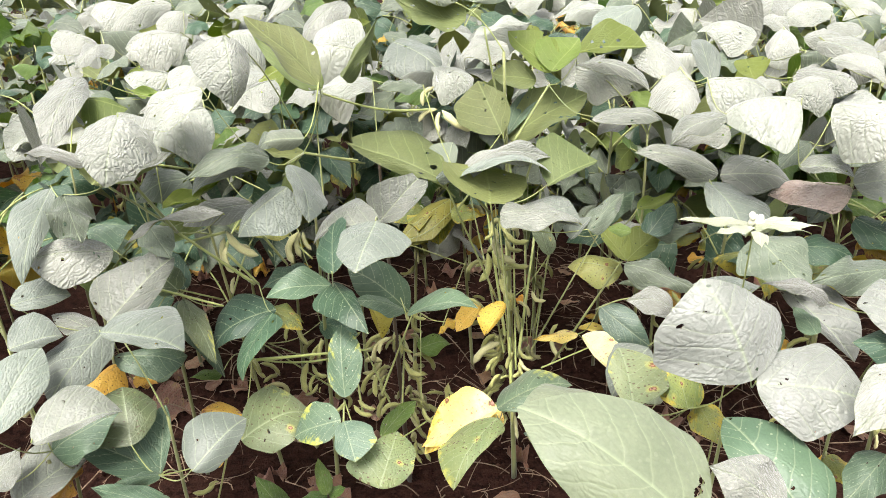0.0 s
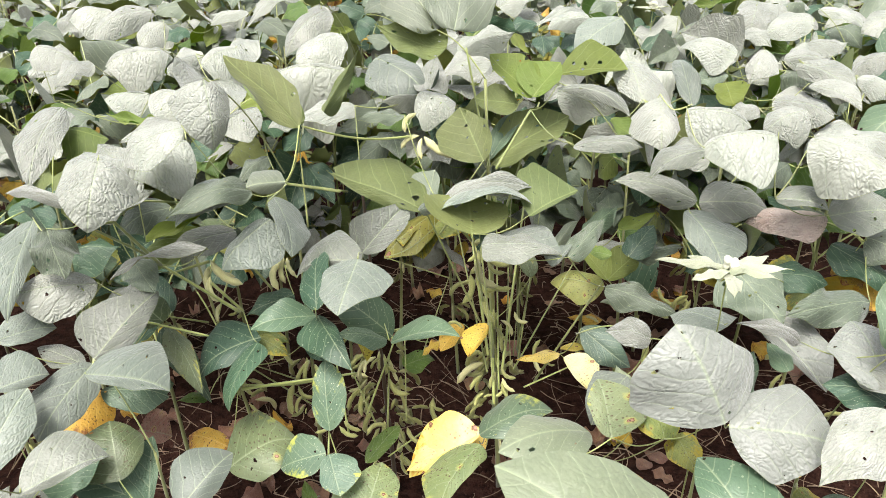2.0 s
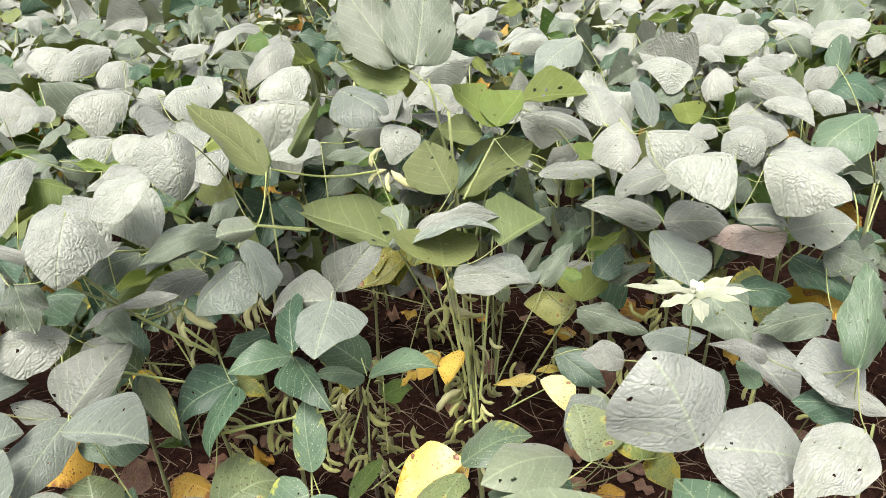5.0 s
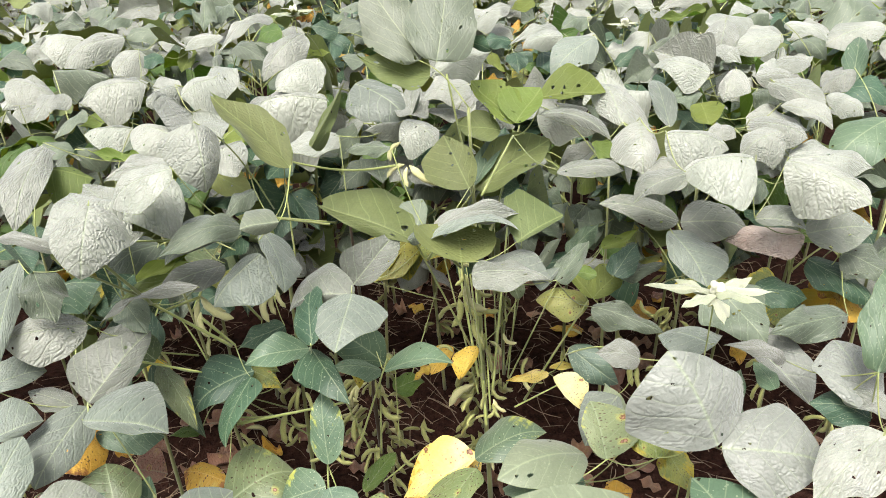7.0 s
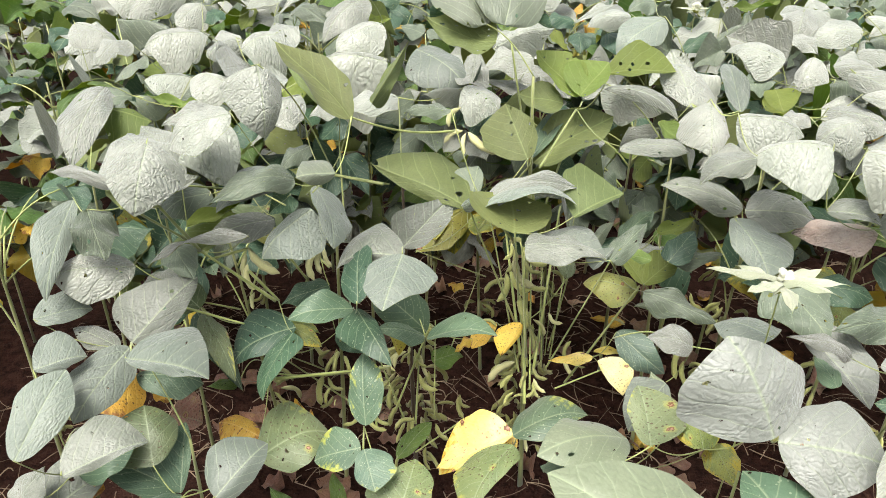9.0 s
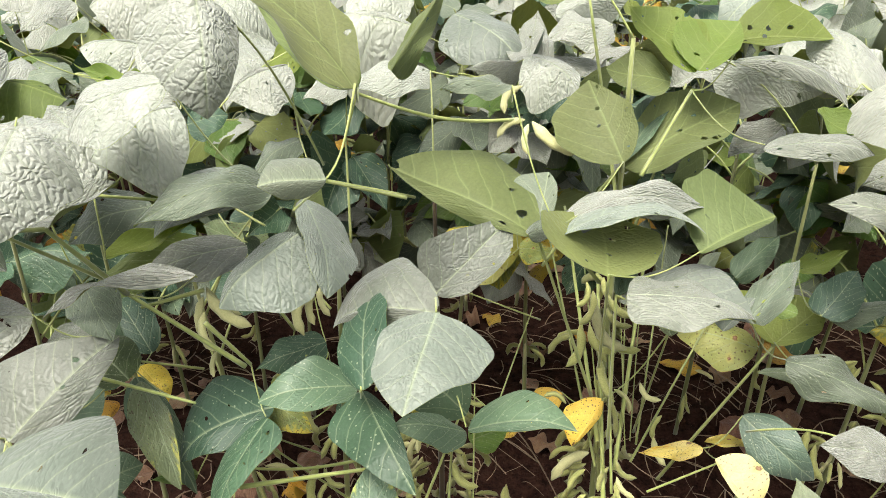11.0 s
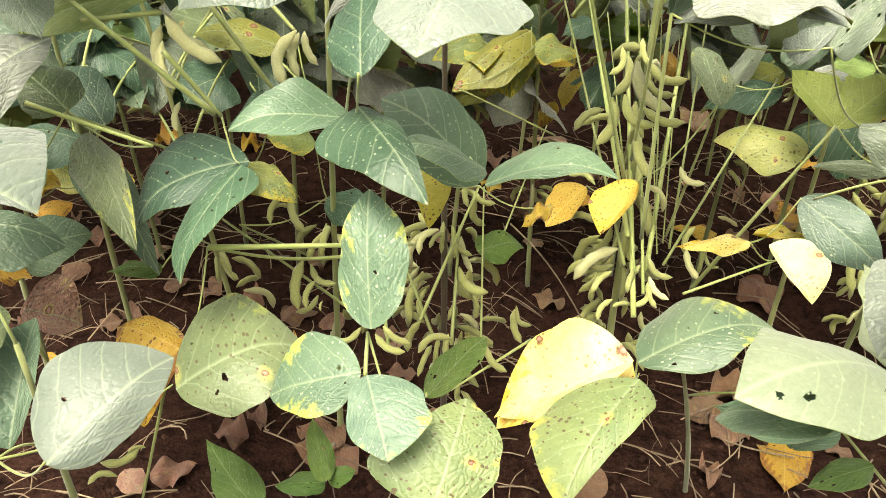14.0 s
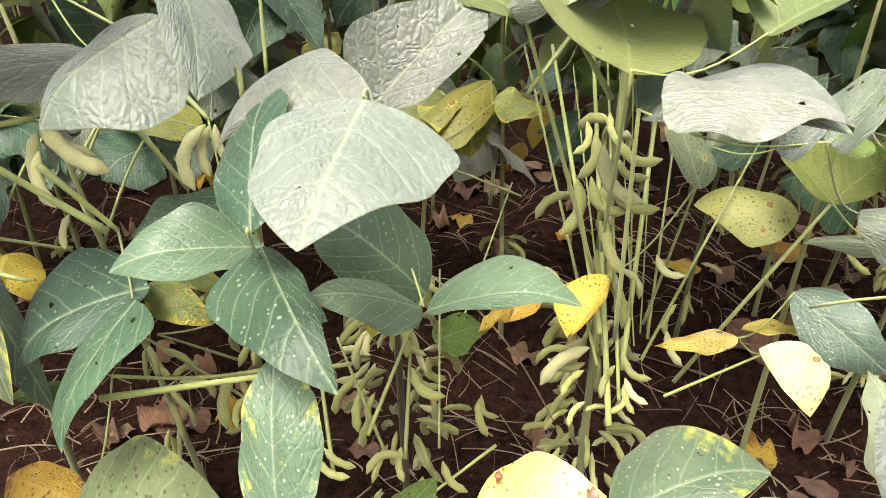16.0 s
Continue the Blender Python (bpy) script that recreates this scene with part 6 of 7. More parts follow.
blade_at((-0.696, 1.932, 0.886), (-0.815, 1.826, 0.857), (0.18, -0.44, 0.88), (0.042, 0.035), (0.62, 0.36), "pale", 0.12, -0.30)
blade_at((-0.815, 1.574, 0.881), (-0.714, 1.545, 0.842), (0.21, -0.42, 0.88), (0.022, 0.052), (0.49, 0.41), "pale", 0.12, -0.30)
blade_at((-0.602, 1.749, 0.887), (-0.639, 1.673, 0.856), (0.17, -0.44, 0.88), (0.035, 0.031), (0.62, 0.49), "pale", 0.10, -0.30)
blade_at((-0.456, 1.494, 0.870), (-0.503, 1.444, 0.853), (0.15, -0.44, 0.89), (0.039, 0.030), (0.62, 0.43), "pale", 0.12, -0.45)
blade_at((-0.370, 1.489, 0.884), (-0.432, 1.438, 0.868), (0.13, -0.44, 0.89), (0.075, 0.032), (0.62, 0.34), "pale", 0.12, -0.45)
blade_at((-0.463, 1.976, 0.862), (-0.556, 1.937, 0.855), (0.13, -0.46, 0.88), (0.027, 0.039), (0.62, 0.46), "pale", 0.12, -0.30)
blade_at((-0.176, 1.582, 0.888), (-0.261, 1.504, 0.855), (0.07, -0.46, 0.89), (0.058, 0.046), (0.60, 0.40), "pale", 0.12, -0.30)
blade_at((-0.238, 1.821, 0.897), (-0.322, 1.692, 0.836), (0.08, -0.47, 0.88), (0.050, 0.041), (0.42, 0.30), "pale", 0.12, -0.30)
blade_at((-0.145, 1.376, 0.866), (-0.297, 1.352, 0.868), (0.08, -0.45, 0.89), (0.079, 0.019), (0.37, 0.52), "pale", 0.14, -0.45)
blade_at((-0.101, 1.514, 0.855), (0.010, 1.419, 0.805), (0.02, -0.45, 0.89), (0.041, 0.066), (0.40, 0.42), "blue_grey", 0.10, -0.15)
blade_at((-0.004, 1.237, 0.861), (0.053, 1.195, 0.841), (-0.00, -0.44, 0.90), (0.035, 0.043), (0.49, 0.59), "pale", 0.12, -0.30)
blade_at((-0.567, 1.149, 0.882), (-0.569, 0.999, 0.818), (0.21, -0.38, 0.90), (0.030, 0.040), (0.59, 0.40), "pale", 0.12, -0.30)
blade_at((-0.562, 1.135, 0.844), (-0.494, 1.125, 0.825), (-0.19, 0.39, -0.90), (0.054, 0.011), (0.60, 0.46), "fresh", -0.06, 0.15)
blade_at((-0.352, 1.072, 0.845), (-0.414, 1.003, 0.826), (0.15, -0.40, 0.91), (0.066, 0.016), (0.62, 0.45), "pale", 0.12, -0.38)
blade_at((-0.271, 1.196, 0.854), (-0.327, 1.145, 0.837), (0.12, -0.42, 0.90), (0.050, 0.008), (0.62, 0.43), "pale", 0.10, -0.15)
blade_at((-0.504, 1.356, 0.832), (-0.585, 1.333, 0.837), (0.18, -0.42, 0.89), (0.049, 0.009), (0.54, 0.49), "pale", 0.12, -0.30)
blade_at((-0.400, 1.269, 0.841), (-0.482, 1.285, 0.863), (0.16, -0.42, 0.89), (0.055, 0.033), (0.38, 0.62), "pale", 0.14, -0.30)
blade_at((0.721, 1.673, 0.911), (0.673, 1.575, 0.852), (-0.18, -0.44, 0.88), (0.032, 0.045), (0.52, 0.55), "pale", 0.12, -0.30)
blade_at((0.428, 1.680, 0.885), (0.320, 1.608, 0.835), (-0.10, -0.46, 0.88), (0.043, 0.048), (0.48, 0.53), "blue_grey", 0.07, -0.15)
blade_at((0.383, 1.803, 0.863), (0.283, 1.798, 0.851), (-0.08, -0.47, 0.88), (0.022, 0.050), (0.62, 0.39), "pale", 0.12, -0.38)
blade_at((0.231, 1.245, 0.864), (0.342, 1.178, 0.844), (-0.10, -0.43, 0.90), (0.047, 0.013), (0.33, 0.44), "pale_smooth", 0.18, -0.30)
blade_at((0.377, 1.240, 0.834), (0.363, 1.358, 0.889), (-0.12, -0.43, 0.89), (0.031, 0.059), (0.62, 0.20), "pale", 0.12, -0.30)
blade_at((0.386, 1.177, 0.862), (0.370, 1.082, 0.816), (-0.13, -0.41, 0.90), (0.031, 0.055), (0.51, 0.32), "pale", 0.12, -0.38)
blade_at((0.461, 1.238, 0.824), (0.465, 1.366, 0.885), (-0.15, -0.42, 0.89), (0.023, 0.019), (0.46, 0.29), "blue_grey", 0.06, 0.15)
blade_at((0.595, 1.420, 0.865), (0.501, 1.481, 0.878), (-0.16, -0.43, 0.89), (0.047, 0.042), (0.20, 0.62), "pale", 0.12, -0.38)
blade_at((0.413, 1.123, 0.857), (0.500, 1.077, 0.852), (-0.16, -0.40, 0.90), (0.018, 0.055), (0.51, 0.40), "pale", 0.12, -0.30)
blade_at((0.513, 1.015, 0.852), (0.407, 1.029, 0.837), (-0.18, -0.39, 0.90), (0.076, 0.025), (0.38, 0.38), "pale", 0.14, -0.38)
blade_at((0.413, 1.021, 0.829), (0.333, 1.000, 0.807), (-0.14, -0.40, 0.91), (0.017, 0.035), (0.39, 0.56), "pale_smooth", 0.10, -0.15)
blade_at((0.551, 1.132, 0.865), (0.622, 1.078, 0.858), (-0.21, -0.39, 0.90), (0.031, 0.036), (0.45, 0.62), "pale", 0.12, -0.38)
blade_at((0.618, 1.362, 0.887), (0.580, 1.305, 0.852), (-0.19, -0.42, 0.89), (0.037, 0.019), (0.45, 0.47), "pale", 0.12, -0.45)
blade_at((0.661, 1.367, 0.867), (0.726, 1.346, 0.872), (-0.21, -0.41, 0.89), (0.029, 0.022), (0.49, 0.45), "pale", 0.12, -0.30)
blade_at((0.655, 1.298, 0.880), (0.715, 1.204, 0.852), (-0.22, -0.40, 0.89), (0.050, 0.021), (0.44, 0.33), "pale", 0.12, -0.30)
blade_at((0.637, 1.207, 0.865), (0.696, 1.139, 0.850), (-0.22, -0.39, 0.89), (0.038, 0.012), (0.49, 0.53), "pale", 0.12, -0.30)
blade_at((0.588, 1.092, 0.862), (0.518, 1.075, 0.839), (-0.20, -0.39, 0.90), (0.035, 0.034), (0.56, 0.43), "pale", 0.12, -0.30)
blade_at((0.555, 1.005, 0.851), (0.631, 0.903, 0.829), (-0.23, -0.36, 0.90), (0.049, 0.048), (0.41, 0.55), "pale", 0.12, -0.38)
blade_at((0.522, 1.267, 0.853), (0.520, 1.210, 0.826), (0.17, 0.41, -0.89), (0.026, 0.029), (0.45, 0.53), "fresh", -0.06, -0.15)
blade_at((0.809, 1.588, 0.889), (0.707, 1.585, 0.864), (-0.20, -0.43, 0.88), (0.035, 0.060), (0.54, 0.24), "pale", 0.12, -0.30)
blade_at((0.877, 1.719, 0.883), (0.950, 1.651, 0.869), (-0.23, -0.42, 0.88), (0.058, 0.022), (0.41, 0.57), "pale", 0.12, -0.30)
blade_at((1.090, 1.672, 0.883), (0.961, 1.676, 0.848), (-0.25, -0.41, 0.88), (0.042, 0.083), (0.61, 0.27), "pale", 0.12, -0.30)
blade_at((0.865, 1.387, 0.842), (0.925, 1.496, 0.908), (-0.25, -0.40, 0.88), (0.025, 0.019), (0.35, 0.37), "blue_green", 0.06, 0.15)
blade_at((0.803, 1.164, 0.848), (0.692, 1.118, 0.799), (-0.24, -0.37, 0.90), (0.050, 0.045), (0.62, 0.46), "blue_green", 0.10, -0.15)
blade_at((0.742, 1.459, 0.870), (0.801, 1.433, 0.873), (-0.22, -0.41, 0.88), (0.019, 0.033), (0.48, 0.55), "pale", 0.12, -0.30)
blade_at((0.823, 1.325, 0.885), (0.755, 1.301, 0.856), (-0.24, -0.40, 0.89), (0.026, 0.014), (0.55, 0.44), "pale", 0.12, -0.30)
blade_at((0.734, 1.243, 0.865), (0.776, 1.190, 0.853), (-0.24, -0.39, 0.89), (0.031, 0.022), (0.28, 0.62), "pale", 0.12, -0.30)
blade_at((0.242, 1.318, 0.862), (0.361, 1.302, 0.867), (0.10, 0.44, -0.89), (0.012, 0.061), (0.47, 0.62), "fresh", -0.07, -0.15)
blade_at((0.185, 1.225, 0.849), (0.119, 1.313, 0.889), (0.05, 0.45, -0.89), (0.046, 0.021), (0.53, 0.40), "fresh", -0.06, -0.15)
blade_at((0.186, 1.216, 0.852), (0.238, 1.273, 0.885), (0.07, 0.44, -0.89), (0.022, 0.055), (0.45, 0.52), "fresh", -0.06, -0.15)
blade_at((0.164, 1.244, 0.830), (0.090, 1.258, 0.833), (0.04, 0.44, -0.90), (0.033, 0.042), (0.58, 0.39), "mid", -0.06, -0.15)
blade_at((0.111, 1.190, 0.753), (0.186, 1.306, 0.811), (-0.04, -0.42, 0.90), (0.022, 0.016), (0.39, 0.50), "blue_green", 0.05, 0.15)
blade_at((0.115, 1.192, 0.746), (0.257, 1.273, 0.793), (0.06, 0.42, -0.91), (0.046, 0.047), (0.43, 0.62), "mid", -0.07, -0.15)
blade_at((0.164, 1.028, 0.724), (0.243, 1.066, 0.746), (0.07, 0.39, -0.92), (0.009, 0.068), (0.62, 0.34), "mid", -0.07, -0.15)
blade_at((0.243, 1.134, 0.796), (0.352, 1.121, 0.803), (-0.11, -0.41, 0.91), (0.021, 0.020), (0.55, 0.52), "pale_smooth", 0.12, -0.15)
blade_at((-0.477, 0.874, 0.580), (-0.519, 0.763, 0.542), (0.29, -0.41, 0.87), (0.035, 0.043), (0.54, 0.57), "blue_grey", 0.08, -0.15)
blade_at((-0.472, 0.862, 0.538), (-0.380, 0.874, 0.526), (0.17, -0.31, 0.94), (0.014, 0.034), (0.49, 0.62), "blue_green", 0.06, -0.15)
blade_at((-0.514, 0.912, 0.547), (-0.590, 0.931, 0.570), (0.21, -0.31, 0.93), (0.020, 0.022), (0.46, 0.62), "pale_smooth", 0.07, -0.22)
blade_at((-0.627, 0.902, 0.602), (-0.559, 0.945, 0.600), (0.32, -0.46, 0.83), (0.036, 0.019), (0.56, 0.43), "blue_grey", 0.06, -0.10)
blade_at((-0.605, 1.046, 0.731), (-0.588, 0.884, 0.666), (0.23, -0.34, 0.91), (0.018, 0.036), (0.48, 0.44), "blue_grey", 0.07, -0.15)
blade_at((-0.545, 0.998, 0.429), (-0.591, 0.922, 0.414), (0.19, -0.29, 0.94), (0.047, 0.023), (0.47, 0.39), "gold", 0.06, -0.30)
blade_at((0.303, 0.897, 0.518), (0.240, 0.837, 0.483), (-0.22, -0.30, 0.93), (0.026, 0.043), (0.62, 0.30), "blue_grey", 0.07, -0.15)
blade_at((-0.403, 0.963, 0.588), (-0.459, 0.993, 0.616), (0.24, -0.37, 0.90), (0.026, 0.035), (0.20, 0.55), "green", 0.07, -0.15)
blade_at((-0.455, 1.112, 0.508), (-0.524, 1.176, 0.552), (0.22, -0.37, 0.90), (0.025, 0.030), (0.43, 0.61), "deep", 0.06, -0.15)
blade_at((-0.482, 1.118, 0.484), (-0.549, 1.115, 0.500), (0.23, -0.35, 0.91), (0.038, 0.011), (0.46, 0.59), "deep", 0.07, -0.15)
blade_at((-0.447, 1.052, 0.519), (-0.355, 0.963, 0.432), (0.30, -0.49, 0.82), (0.015, 0.029), (0.38, 0.30), "blue_green", 0.05, 0.30)
blade_at((-0.282, 1.026, 0.513), (-0.230, 1.007, 0.489), (0.18, -0.54, 0.82), (0.013, 0.021), (0.44, 0.38), "turning", 0.05, -0.10)
blade_at((-0.463, 0.922, 0.466), (-0.411, 0.965, 0.469), (0.33, -0.45, 0.83), (0.031, 0.024), (0.60, 0.28), "blue_green", 0.06, -0.10)
blade_at((-0.544, 1.159, 0.380), (-0.580, 1.136, 0.381), (0.23, -0.33, 0.92), (0.016, 0.012), (0.55, 0.42), "gold", 0.06, -0.15)
blade_at((-0.347, 1.176, 0.639), (-0.505, 1.060, 0.624), (0.22, -0.41, 0.89), (0.030, 0.021), (0.62, 0.48), "lime", 0.10, 0.15)
blade_at((-0.281, 1.202, 0.571), (-0.381, 1.203, 0.588), (0.15, -0.43, 0.89), (0.024, 0.035), (0.37, 0.54), "dark_spotted", 0.07, -0.15)
blade_at((0.203, 1.031, 0.630), (0.237, 1.052, 0.660), (-0.28, -0.61, 0.74), (0.022, 0.006), (0.20, 0.46), "blue_grey", 0.05, 0.10)
blade_at((0.183, 1.129, 0.553), (0.166, 1.194, 0.601), (-0.19, -0.61, 0.77), (0.017, 0.019), (0.61, 0.24), "olive_pale", 0.05, 0.15)
blade_at((0.329, 1.175, 0.516), (0.292, 1.239, 0.548), (0.30, 0.56, -0.77), (0.032, 0.012), (0.62, 0.57), "lime", -0.05, -0.10)
blade_at((0.329, 1.175, 0.516), (0.389, 1.201, 0.558), (0.30, 0.56, -0.77), (0.022, 0.037), (0.61, 0.62), "lime", -0.05, -0.10)
blade_at((0.355, 1.398, 0.480), (0.252, 1.392, 0.460), (-0.15, -0.41, 0.90), (0.033, 0.027), (0.49, 0.40), "deep", 0.07, -0.15)
blade_at((0.089, 1.535, 0.455), (-0.016, 1.559, 0.463), (-0.04, -0.44, 0.90), (0.012, 0.022), (0.30, 0.62), "gold2", 0.06, -0.15)
blade_at((0.004, 1.544, 0.458), (-0.097, 1.480, 0.426), (-0.00, -0.44, 0.90), (0.036, 0.020), (0.62, 0.42), "dark_spotted", 0.07, -0.15)
blade_at((0.037, 1.548, 0.481), (0.025, 1.633, 0.524), (-0.03, -0.45, 0.89), (0.038, 0.029), (0.33, 0.45), "green", 0.07, -0.30)
blade_at((0.037, 1.655, 0.411), (-0.063, 1.611, 0.388), (-0.02, -0.44, 0.90), (0.029, 0.034), (0.61, 0.40), "green", 0.07, -0.15)
blade_at((0.043, 1.586, 0.410), (-0.111, 1.541, 0.387), (-0.01, -0.43, 0.90), (0.029, 0.044), (0.50, 0.40), "dark_spotted", 0.07, -0.15)
blade_at((0.009, 1.458, 0.528), (-0.098, 1.363, 0.480), (-0.01, -0.44, 0.90), (0.051, 0.019), (0.57, 0.52), "dark_spotted", 0.07, -0.15)
blade_at((0.126, 1.761, 0.370), (0.096, 1.677, 0.328), (-0.06, -0.43, 0.90), (0.020, 0.019), (0.34, 0.58), "gold2", 0.07, -0.30)
blade_at((0.083, 1.684, 0.332), (0.045, 1.635, 0.307), (-0.04, -0.42, 0.91), (0.021, 0.020), (0.59, 0.29), "gold", 0.07, -0.30)
blade_at((0.242, 1.284, 0.521), (0.302, 1.352, 0.563), (-0.15, -0.42, 0.89), (0.015, 0.010), (0.40, 0.43), "light", 0.06, -0.45)
blade_at((0.289, 1.486, 0.475), (0.339, 1.572, 0.526), (-0.14, -0.43, 0.89), (0.027, 0.026), (0.51, 0.47), "light2", 0.07, -0.30)
blade_at((0.410, 1.537, 0.456), (0.357, 1.519, 0.438), (-0.16, -0.42, 0.89), (0.021, 0.046), (0.62, 0.20), "dark_spotted", 0.07, -0.15)
blade_at((0.318, 1.119, 0.599), (0.283, 1.136, 0.599), (-0.20, -0.40, 0.89), (0.011, 0.020), (0.47, 0.62), "lime", 0.07, -0.30)
blade_at((0.493, 1.413, 0.433), (0.393, 1.418, 0.414), (-0.20, -0.39, 0.90), (0.062, 0.024), (0.40, 0.49), "deep", 0.07, -0.30)
blade_at((0.401, 1.150, 0.481), (0.318, 1.178, 0.473), (-0.21, -0.37, 0.91), (0.009, 0.025), (0.48, 0.53), "light2", 0.07, -0.60)
blade_at((0.196, 1.816, 0.471), (0.132, 1.749, 0.431), (-0.07, -0.45, 0.89), (0.039, 0.032), (0.61, 0.43), "gold2", 0.07, -0.30)
blade_at((0.270, 1.761, 0.412), (0.298, 1.702, 0.387), (-0.11, -0.43, 0.89), (0.024, 0.029), (0.40, 0.46), "gold", 0.07, -0.30)
blade_at((-0.542, 1.252, 0.522), (-0.501, 1.173, 0.479), (0.22, -0.37, 0.90), (0.017, 0.030), (0.56, 0.48), "olive", 0.07, -0.30)
blade_at((-0.419, 1.011, 0.548), (-0.346, 0.914, 0.495), (0.21, -0.34, 0.92), (0.013, 0.027), (0.50, 0.55), "olive_pale", 0.07, 0.15)
blade_at((-0.528, 1.205, 0.412), (-0.478, 1.167, 0.387), (0.20, -0.35, 0.92), (0.027, 0.017), (0.42, 0.57), "gold2", 0.07, -0.15)
blade_at((-0.647, 1.297, 0.362), (-0.580, 1.275, 0.338), (0.22, -0.34, 0.91), (0.029, 0.026), (0.40, 0.62), "dark_spotted", 0.07, -0.15)
blade_at((-0.537, 1.366, 0.462), (-0.442, 1.350, 0.436), (0.18, -0.39, 0.90), (0.028, 0.022), (0.20, 0.62), "deep", 0.07, -0.15)

# ---- field behind ----
rng = random.Random(23)
for row, y in enumerate((2.95, 3.4, 3.85, 4.3, 4.75)):
    n = 20 + 2 * row
    half = 1.75 + 0.28 * row
    for i in range(n):
        x = -half + 2 * half * (i + 0.5) / n + rng.uniform(-0.04, 0.04)
        random_plant(rng, x, y + rng.uniform(-0.06, 0.06), rng.uniform(0.76, 0.86), 7, 0)

# ---- pods ----
rng = random.Random(5)
main_plant.pods(rng, 0.13, 0.33, 46, 0.036)
main_plant.pods(rng, 0.33, 0.6, 26, 0.024)
left_plant.pods(rng, 0.1, 0.42, 56, 0.042)
pod_plant.pods(rng, 0.12, 0.4, 12, 0.02)
right_plant.pods(rng, 0.15, 0.5, 26, 0.02)
leaning_plant.pods(rng, 0.1, 0.45, 12, 0.02)

# ---- straw, roots and crumbs on the soil ----
rng = random.Random(77)
verts, faces = [], []
for i in range(1700):
    x, y = rng.uniform(-1.1, 1.3), rng.choice((rng.uniform(0.85, 1.5), rng.uniform(0.85, 1.5), rng.uniform(1.5, 2.3), rng.uniform(1.5, 2.3)))
    l, a = rng.uniform(0.02, 0.11), rng.uniform(0, 6.28)
    e = (x + l * math.cos(a), y + l * math.sin(a))
    z0, z1 = ground_z(x, y) + rng.uniform(0.004, 0.012), ground_z(*e) + rng.uniform(0.004, 0.02)
    r = rng.uniform(0.0003, 0.0014)
    path = bent((x, y, z0), (*e, z1), rng.uniform(0, 0.008), 4, (rng.uniform(-0.01, 0.01), rng.uniform(-0.01, 0.01), 0))
    v, f = tube_points(path, [r] * 5, 4)
    faces += [tuple(c + len(verts) for c in q) for q in f]
    verts += v
tagged(new("straw_litter", mesh_of("straw_litter", verts, faces, [STRAW])), "scattered dry straw and rootlets on the soil", "straw", kind="stuff")
verts, faces = [], []
for i in range(15000):
    x, y = rng.uniform(-0.9, 1.1), 0.7 + 1.5 * rng.random() ** 1.4
    s = 0.001 + 0.006 * rng.random() ** 4
    c = Vector((x, y, ground_z(x, y) + s * 0.4))
    tips = [c + Vector((rng.uniform(0.6, 1.2) * s * dx, rng.uniform(0.6, 1.2) * s * dy, rng.uniform(0.6, 1.1) * s * dz)) for dx, dy, dz in ((1, 0, 0), (-1, 0, 0), (0, 1, 0), (0, -1, 0), (0, 0, 1), (0, 0, -1))]
    n = len(verts)
    verts += tips
    faces += [tuple(n + c for c in q) for q in ((0, 2, 4), (2, 1, 4), (1, 3, 4), (3, 0, 4), (2, 0, 5), (1, 2, 5), (3, 1, 5), (0, 3, 5))]
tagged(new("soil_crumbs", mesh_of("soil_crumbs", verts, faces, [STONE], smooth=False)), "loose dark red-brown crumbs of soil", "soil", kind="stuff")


# ---- weeds with pale narrow leaves ----
def weed(base, top, leaves, size, label):
    b, t = Vector(base), Vector(top)
    ob = thing("flowering_weed", b, label, "weed", "flowering weeds")
    part("stem", tube("stem", bent((0, 0, 0), t - b, 0, 10, (0.008, 0.004, 0)), 0.0016, 0.001, STALK, 6), ob)
    r = random.Random(label)
    for i in range(leaves):
        a = 6.283 * i / leaves + r.uniform(-0.25, 0.25)
        d = Vector((math.cos(a), math.sin(a), r.uniform(-0.04, 0.06) - 0.28 * math.sin(a))).normalized()
        l = size * r.uniform(0.75, 1.15)
        z = Vector((0, -0.1, 1))
        z = (z - d * z.dot(d)).normalized()
        x = d.cross(z)
        m = Matrix((x * l * 0.23, d * l, z * l * 0.6)).transposed().to_4x4()
        m.translation = t - b - Vector((0, 0, 0.004 * (i % 3)))
        part("leaf", leaf_data("pale_weed", "bow", i % 3), ob).matrix_local = m
    for i in range(9):
        o = part("floret", FLORET, ob)
        o.matrix_local = Matrix.Translation(t - b + Vector((r.uniform(-0.008, 0.008), r.uniform(-0.008, 0.008), r.uniform(0, 0.012)))) @ Matrix.Diagonal((0.004, 0.004, 0.005, 1))
    return ob


bm = bmesh.new()
bmesh.ops.create_icosphere(bm, subdivisions=2, radius=1.0)
for v in bm.verts:
    v.co *= 1 + 0.25 * noise.noise(v.co * 3)
FLORET = bpy.data.meshes.new("floret")
bm.to_mesh(FLORET)
bm.free()
FLORET.materials.append(BLOOM)
weed((0.387, 0.86, 0.0), (0.387, 0.806, 0.755), 7, 0.1, "slender weed with a star of cream-white narrow leaves")
weed((-0.256, 1.897, 0.0), (-0.256, 1.847, 0.935), 9, 0.060, "flowering weed with dense pale florets above the leaves")
weed((0.540, 1.893, 0.0), (0.540, 1.843, 0.870), 7, 0.050, "thin weed with narrow pale leaves above the leaves")


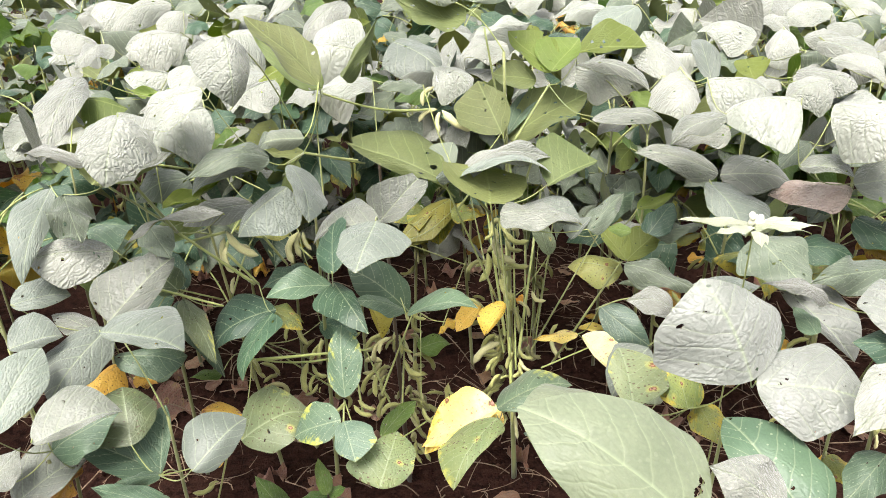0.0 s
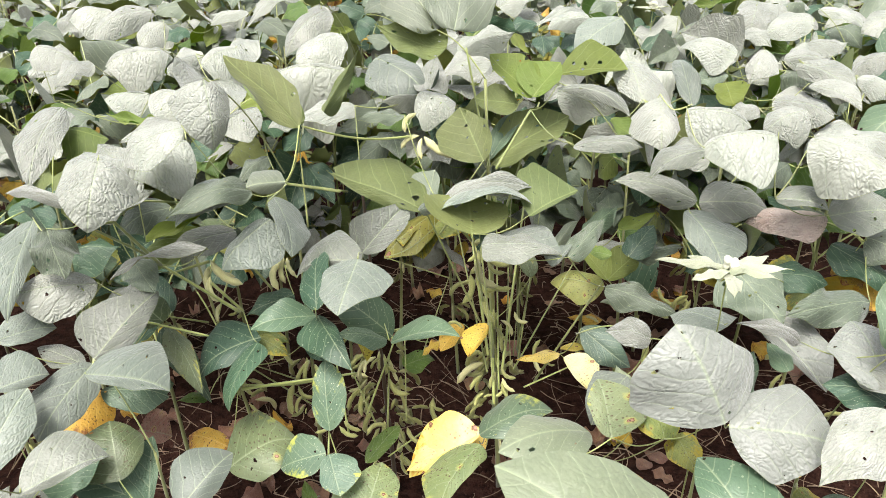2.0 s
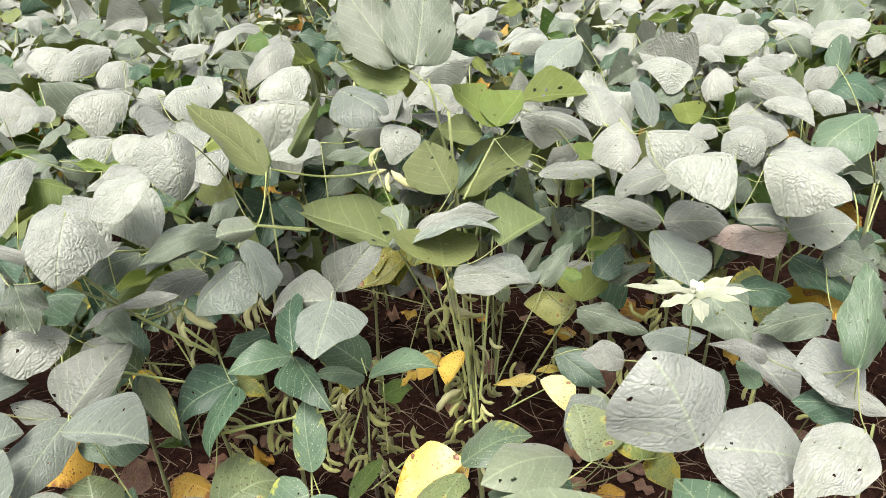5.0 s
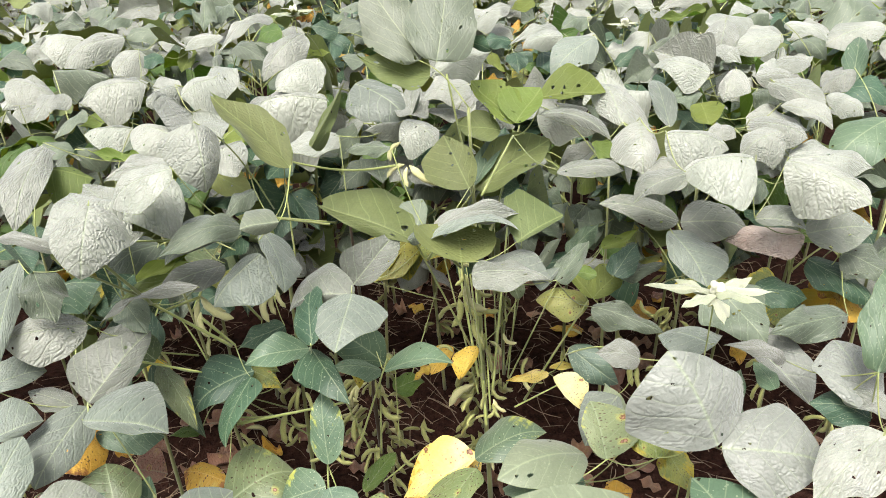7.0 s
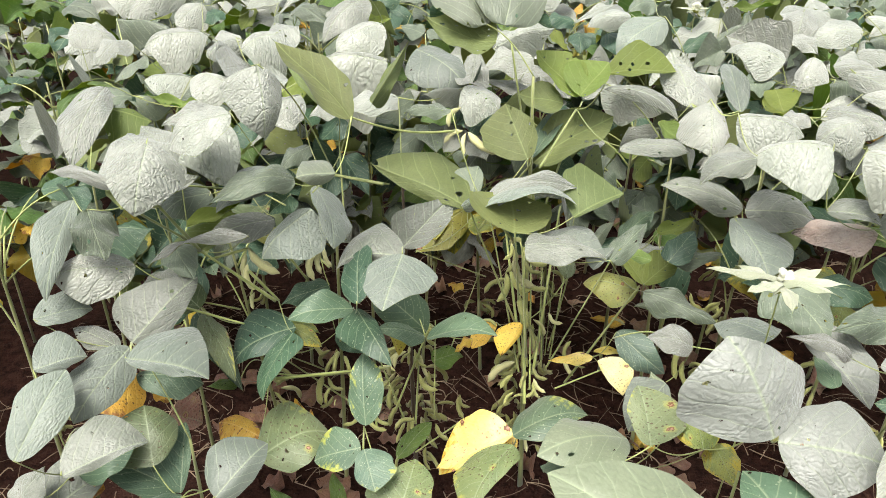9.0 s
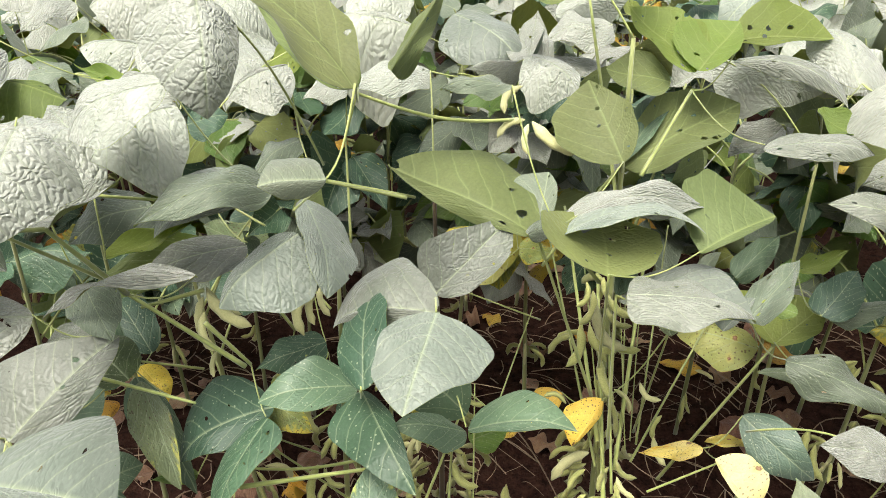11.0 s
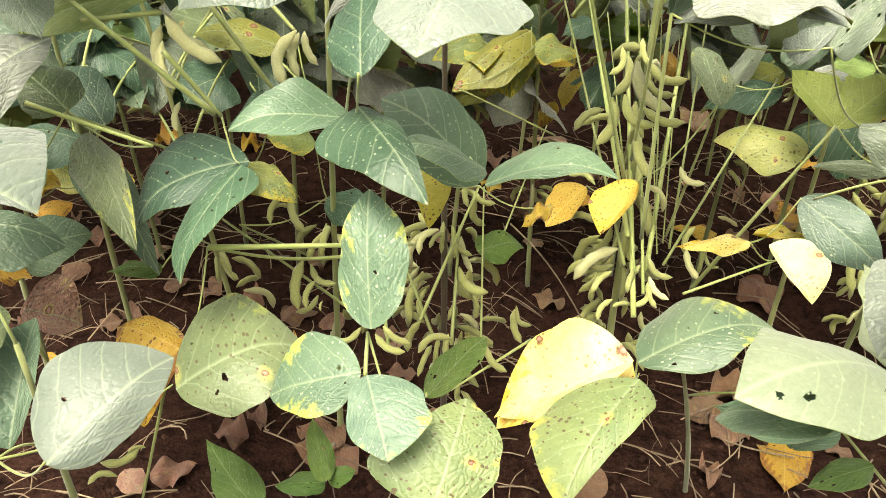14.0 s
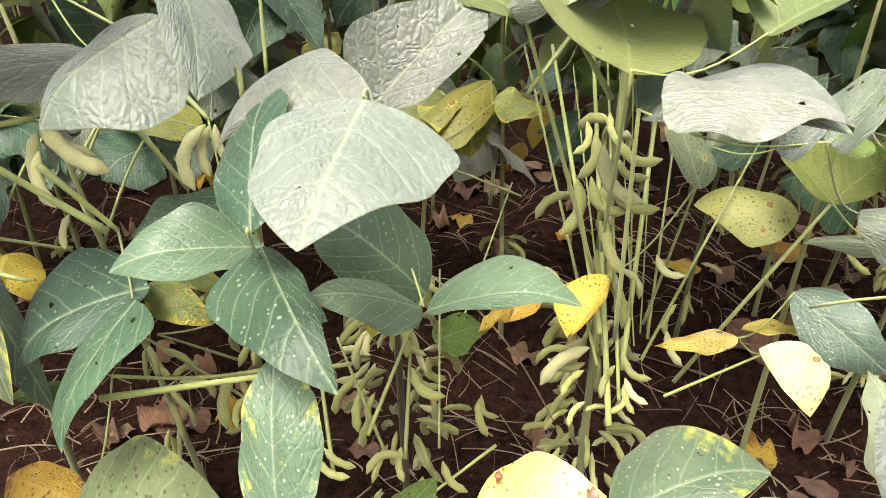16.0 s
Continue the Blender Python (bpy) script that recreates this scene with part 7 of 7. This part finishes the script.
# ---- the field beyond and on both sides: too many leaves to count ----
def field_mass():
    rng = random.Random(99)
    sheets = [leaf_sheet(5, 4, bow=b, fold=f, twist=0.1, wave=0.4, seed=i) for i, (b, f) in enumerate(((0.1, -0.2), (0.2, -0.1), (0.08, -0.5), (-0.05, 0.3)))]
    verts, faces, uvs, slots = [], [], [], []
    stem_v, stem_f = [], []
    w = 5
    quads = [(i * w + j, i * w + j + 1, (i + 1) * w + j + 1, (i + 1) * w + j) for i in range(5) for j in range(4)]
    rows = [0.75, 1.18] + [1.6 + 0.45 * i for i in range(14)] + [-0.3 - 0.45 * i for i in range(6)]
    for y in rows:
        inner = {0.75: 0.95, 1.18: 1.05}.get(y, 1.12 + 0.72 * (y - 1.6) if y < 2.8 else 1.85 + 0.28 * (y - 2.95) / 0.45 if y < 5 else 0.0)
        if y < 0:
            inner = 0.0
        wide = 4.2 if y > 0 else 2.8
        x = -wide
        while x < wide:
            x += rng.uniform(0.1, 0.17)
            if abs(x) < inner:
                continue
            yy = y + rng.uniform(-0.06, 0.06)
            top = rng.uniform(0.7, 0.84)
            v, f = tube_points(bent((x, yy, -0.01), (x + rng.uniform(-0.05, 0.05), yy, top * 0.85), 0, 3), [0.004, 0.0035, 0.003, 0.002], 4)
            stem_f += [tuple(c + len(stem_v) for c in q) for q in f]
            stem_v += v
            for i in range(6):
                a = i * 2.4 + rng.uniform(-0.5, 0.5)
                f = (i + 0.5) / 6
                r = 0.07 + 0.1 * (1 - f * 0.6)
                h = Vector((x + r * math.cos(a), yy + r * math.sin(a), top * (0.45 + 0.55 * f)))
                for turn in (0, 1.35, -1.35):
                    d = Vector((math.cos(a + turn), math.sin(a + turn), rng.uniform(-0.7, 0.2))).normalized()
                    n = Vector((rng.uniform(-0.4, 0.4), rng.uniform(-0.6, 0.3), 1))
                    n = (n - d * n.dot(d)).normalized()
                    s = d.cross(n)
                    l = rng.uniform(0.08, 0.115)
                    pts, uv = rng.choice(sheets)
                    k = len(verts)
                    verts += [h + s * (p[0] * l * 0.7) + d * (p[1] * l) + n * (p[2] * l) for p in pts]
                    uvs += uv
                    faces += [tuple(c + k for c in q) for q in quads]
                    slots += [rng.choice((0, 0, 1))] * len(quads)
    mats = [FIELD_PALE, FIELD_MID]
    tagged(new("soybean_field", mesh_of("soybean_field", verts, faces, mats, slots, uvs)), "dense rows of grey-green soybean leaves across the field", "crop", kind="stuff")
    tagged(new("soybean_field_stems", mesh_of("soybean_field_stems", stem_v, stem_f, [STEM])), "upright green soybean stems standing in rows", "crop", kind="stuff")


# the paler field tone also carries the sky's white gloss as colour
FIELD_PALE = leaf_material("field_sky_gloss_leaf", (0.19, 0.21, 0.172), (0.275, 0.29, 0.255), sheen=0.4, rough=0.5, through_light=0.15, relief=0.5, island=True)
FIELD_MID = leaf_material("field_mid_leaf", (0.085, 0.12, 0.07), (0.138, 0.17, 0.122), sheen=0.3, rough=0.48, through_light=0.2, island=True)
field_mass()

rng = random.Random(41)
for i in range(80):
    x, y = rng.uniform(-0.9, 1.0), 1.02 + 1.2 * rng.random() ** 0.8
    litter_at(x, y, rng.uniform(0.03, 0.075), rng.uniform(0, 360), rng.choice(("brown", "brown", "brown", "rust", "rust", "gold")), rng.choice(("wavy", "crisp", "flat")))
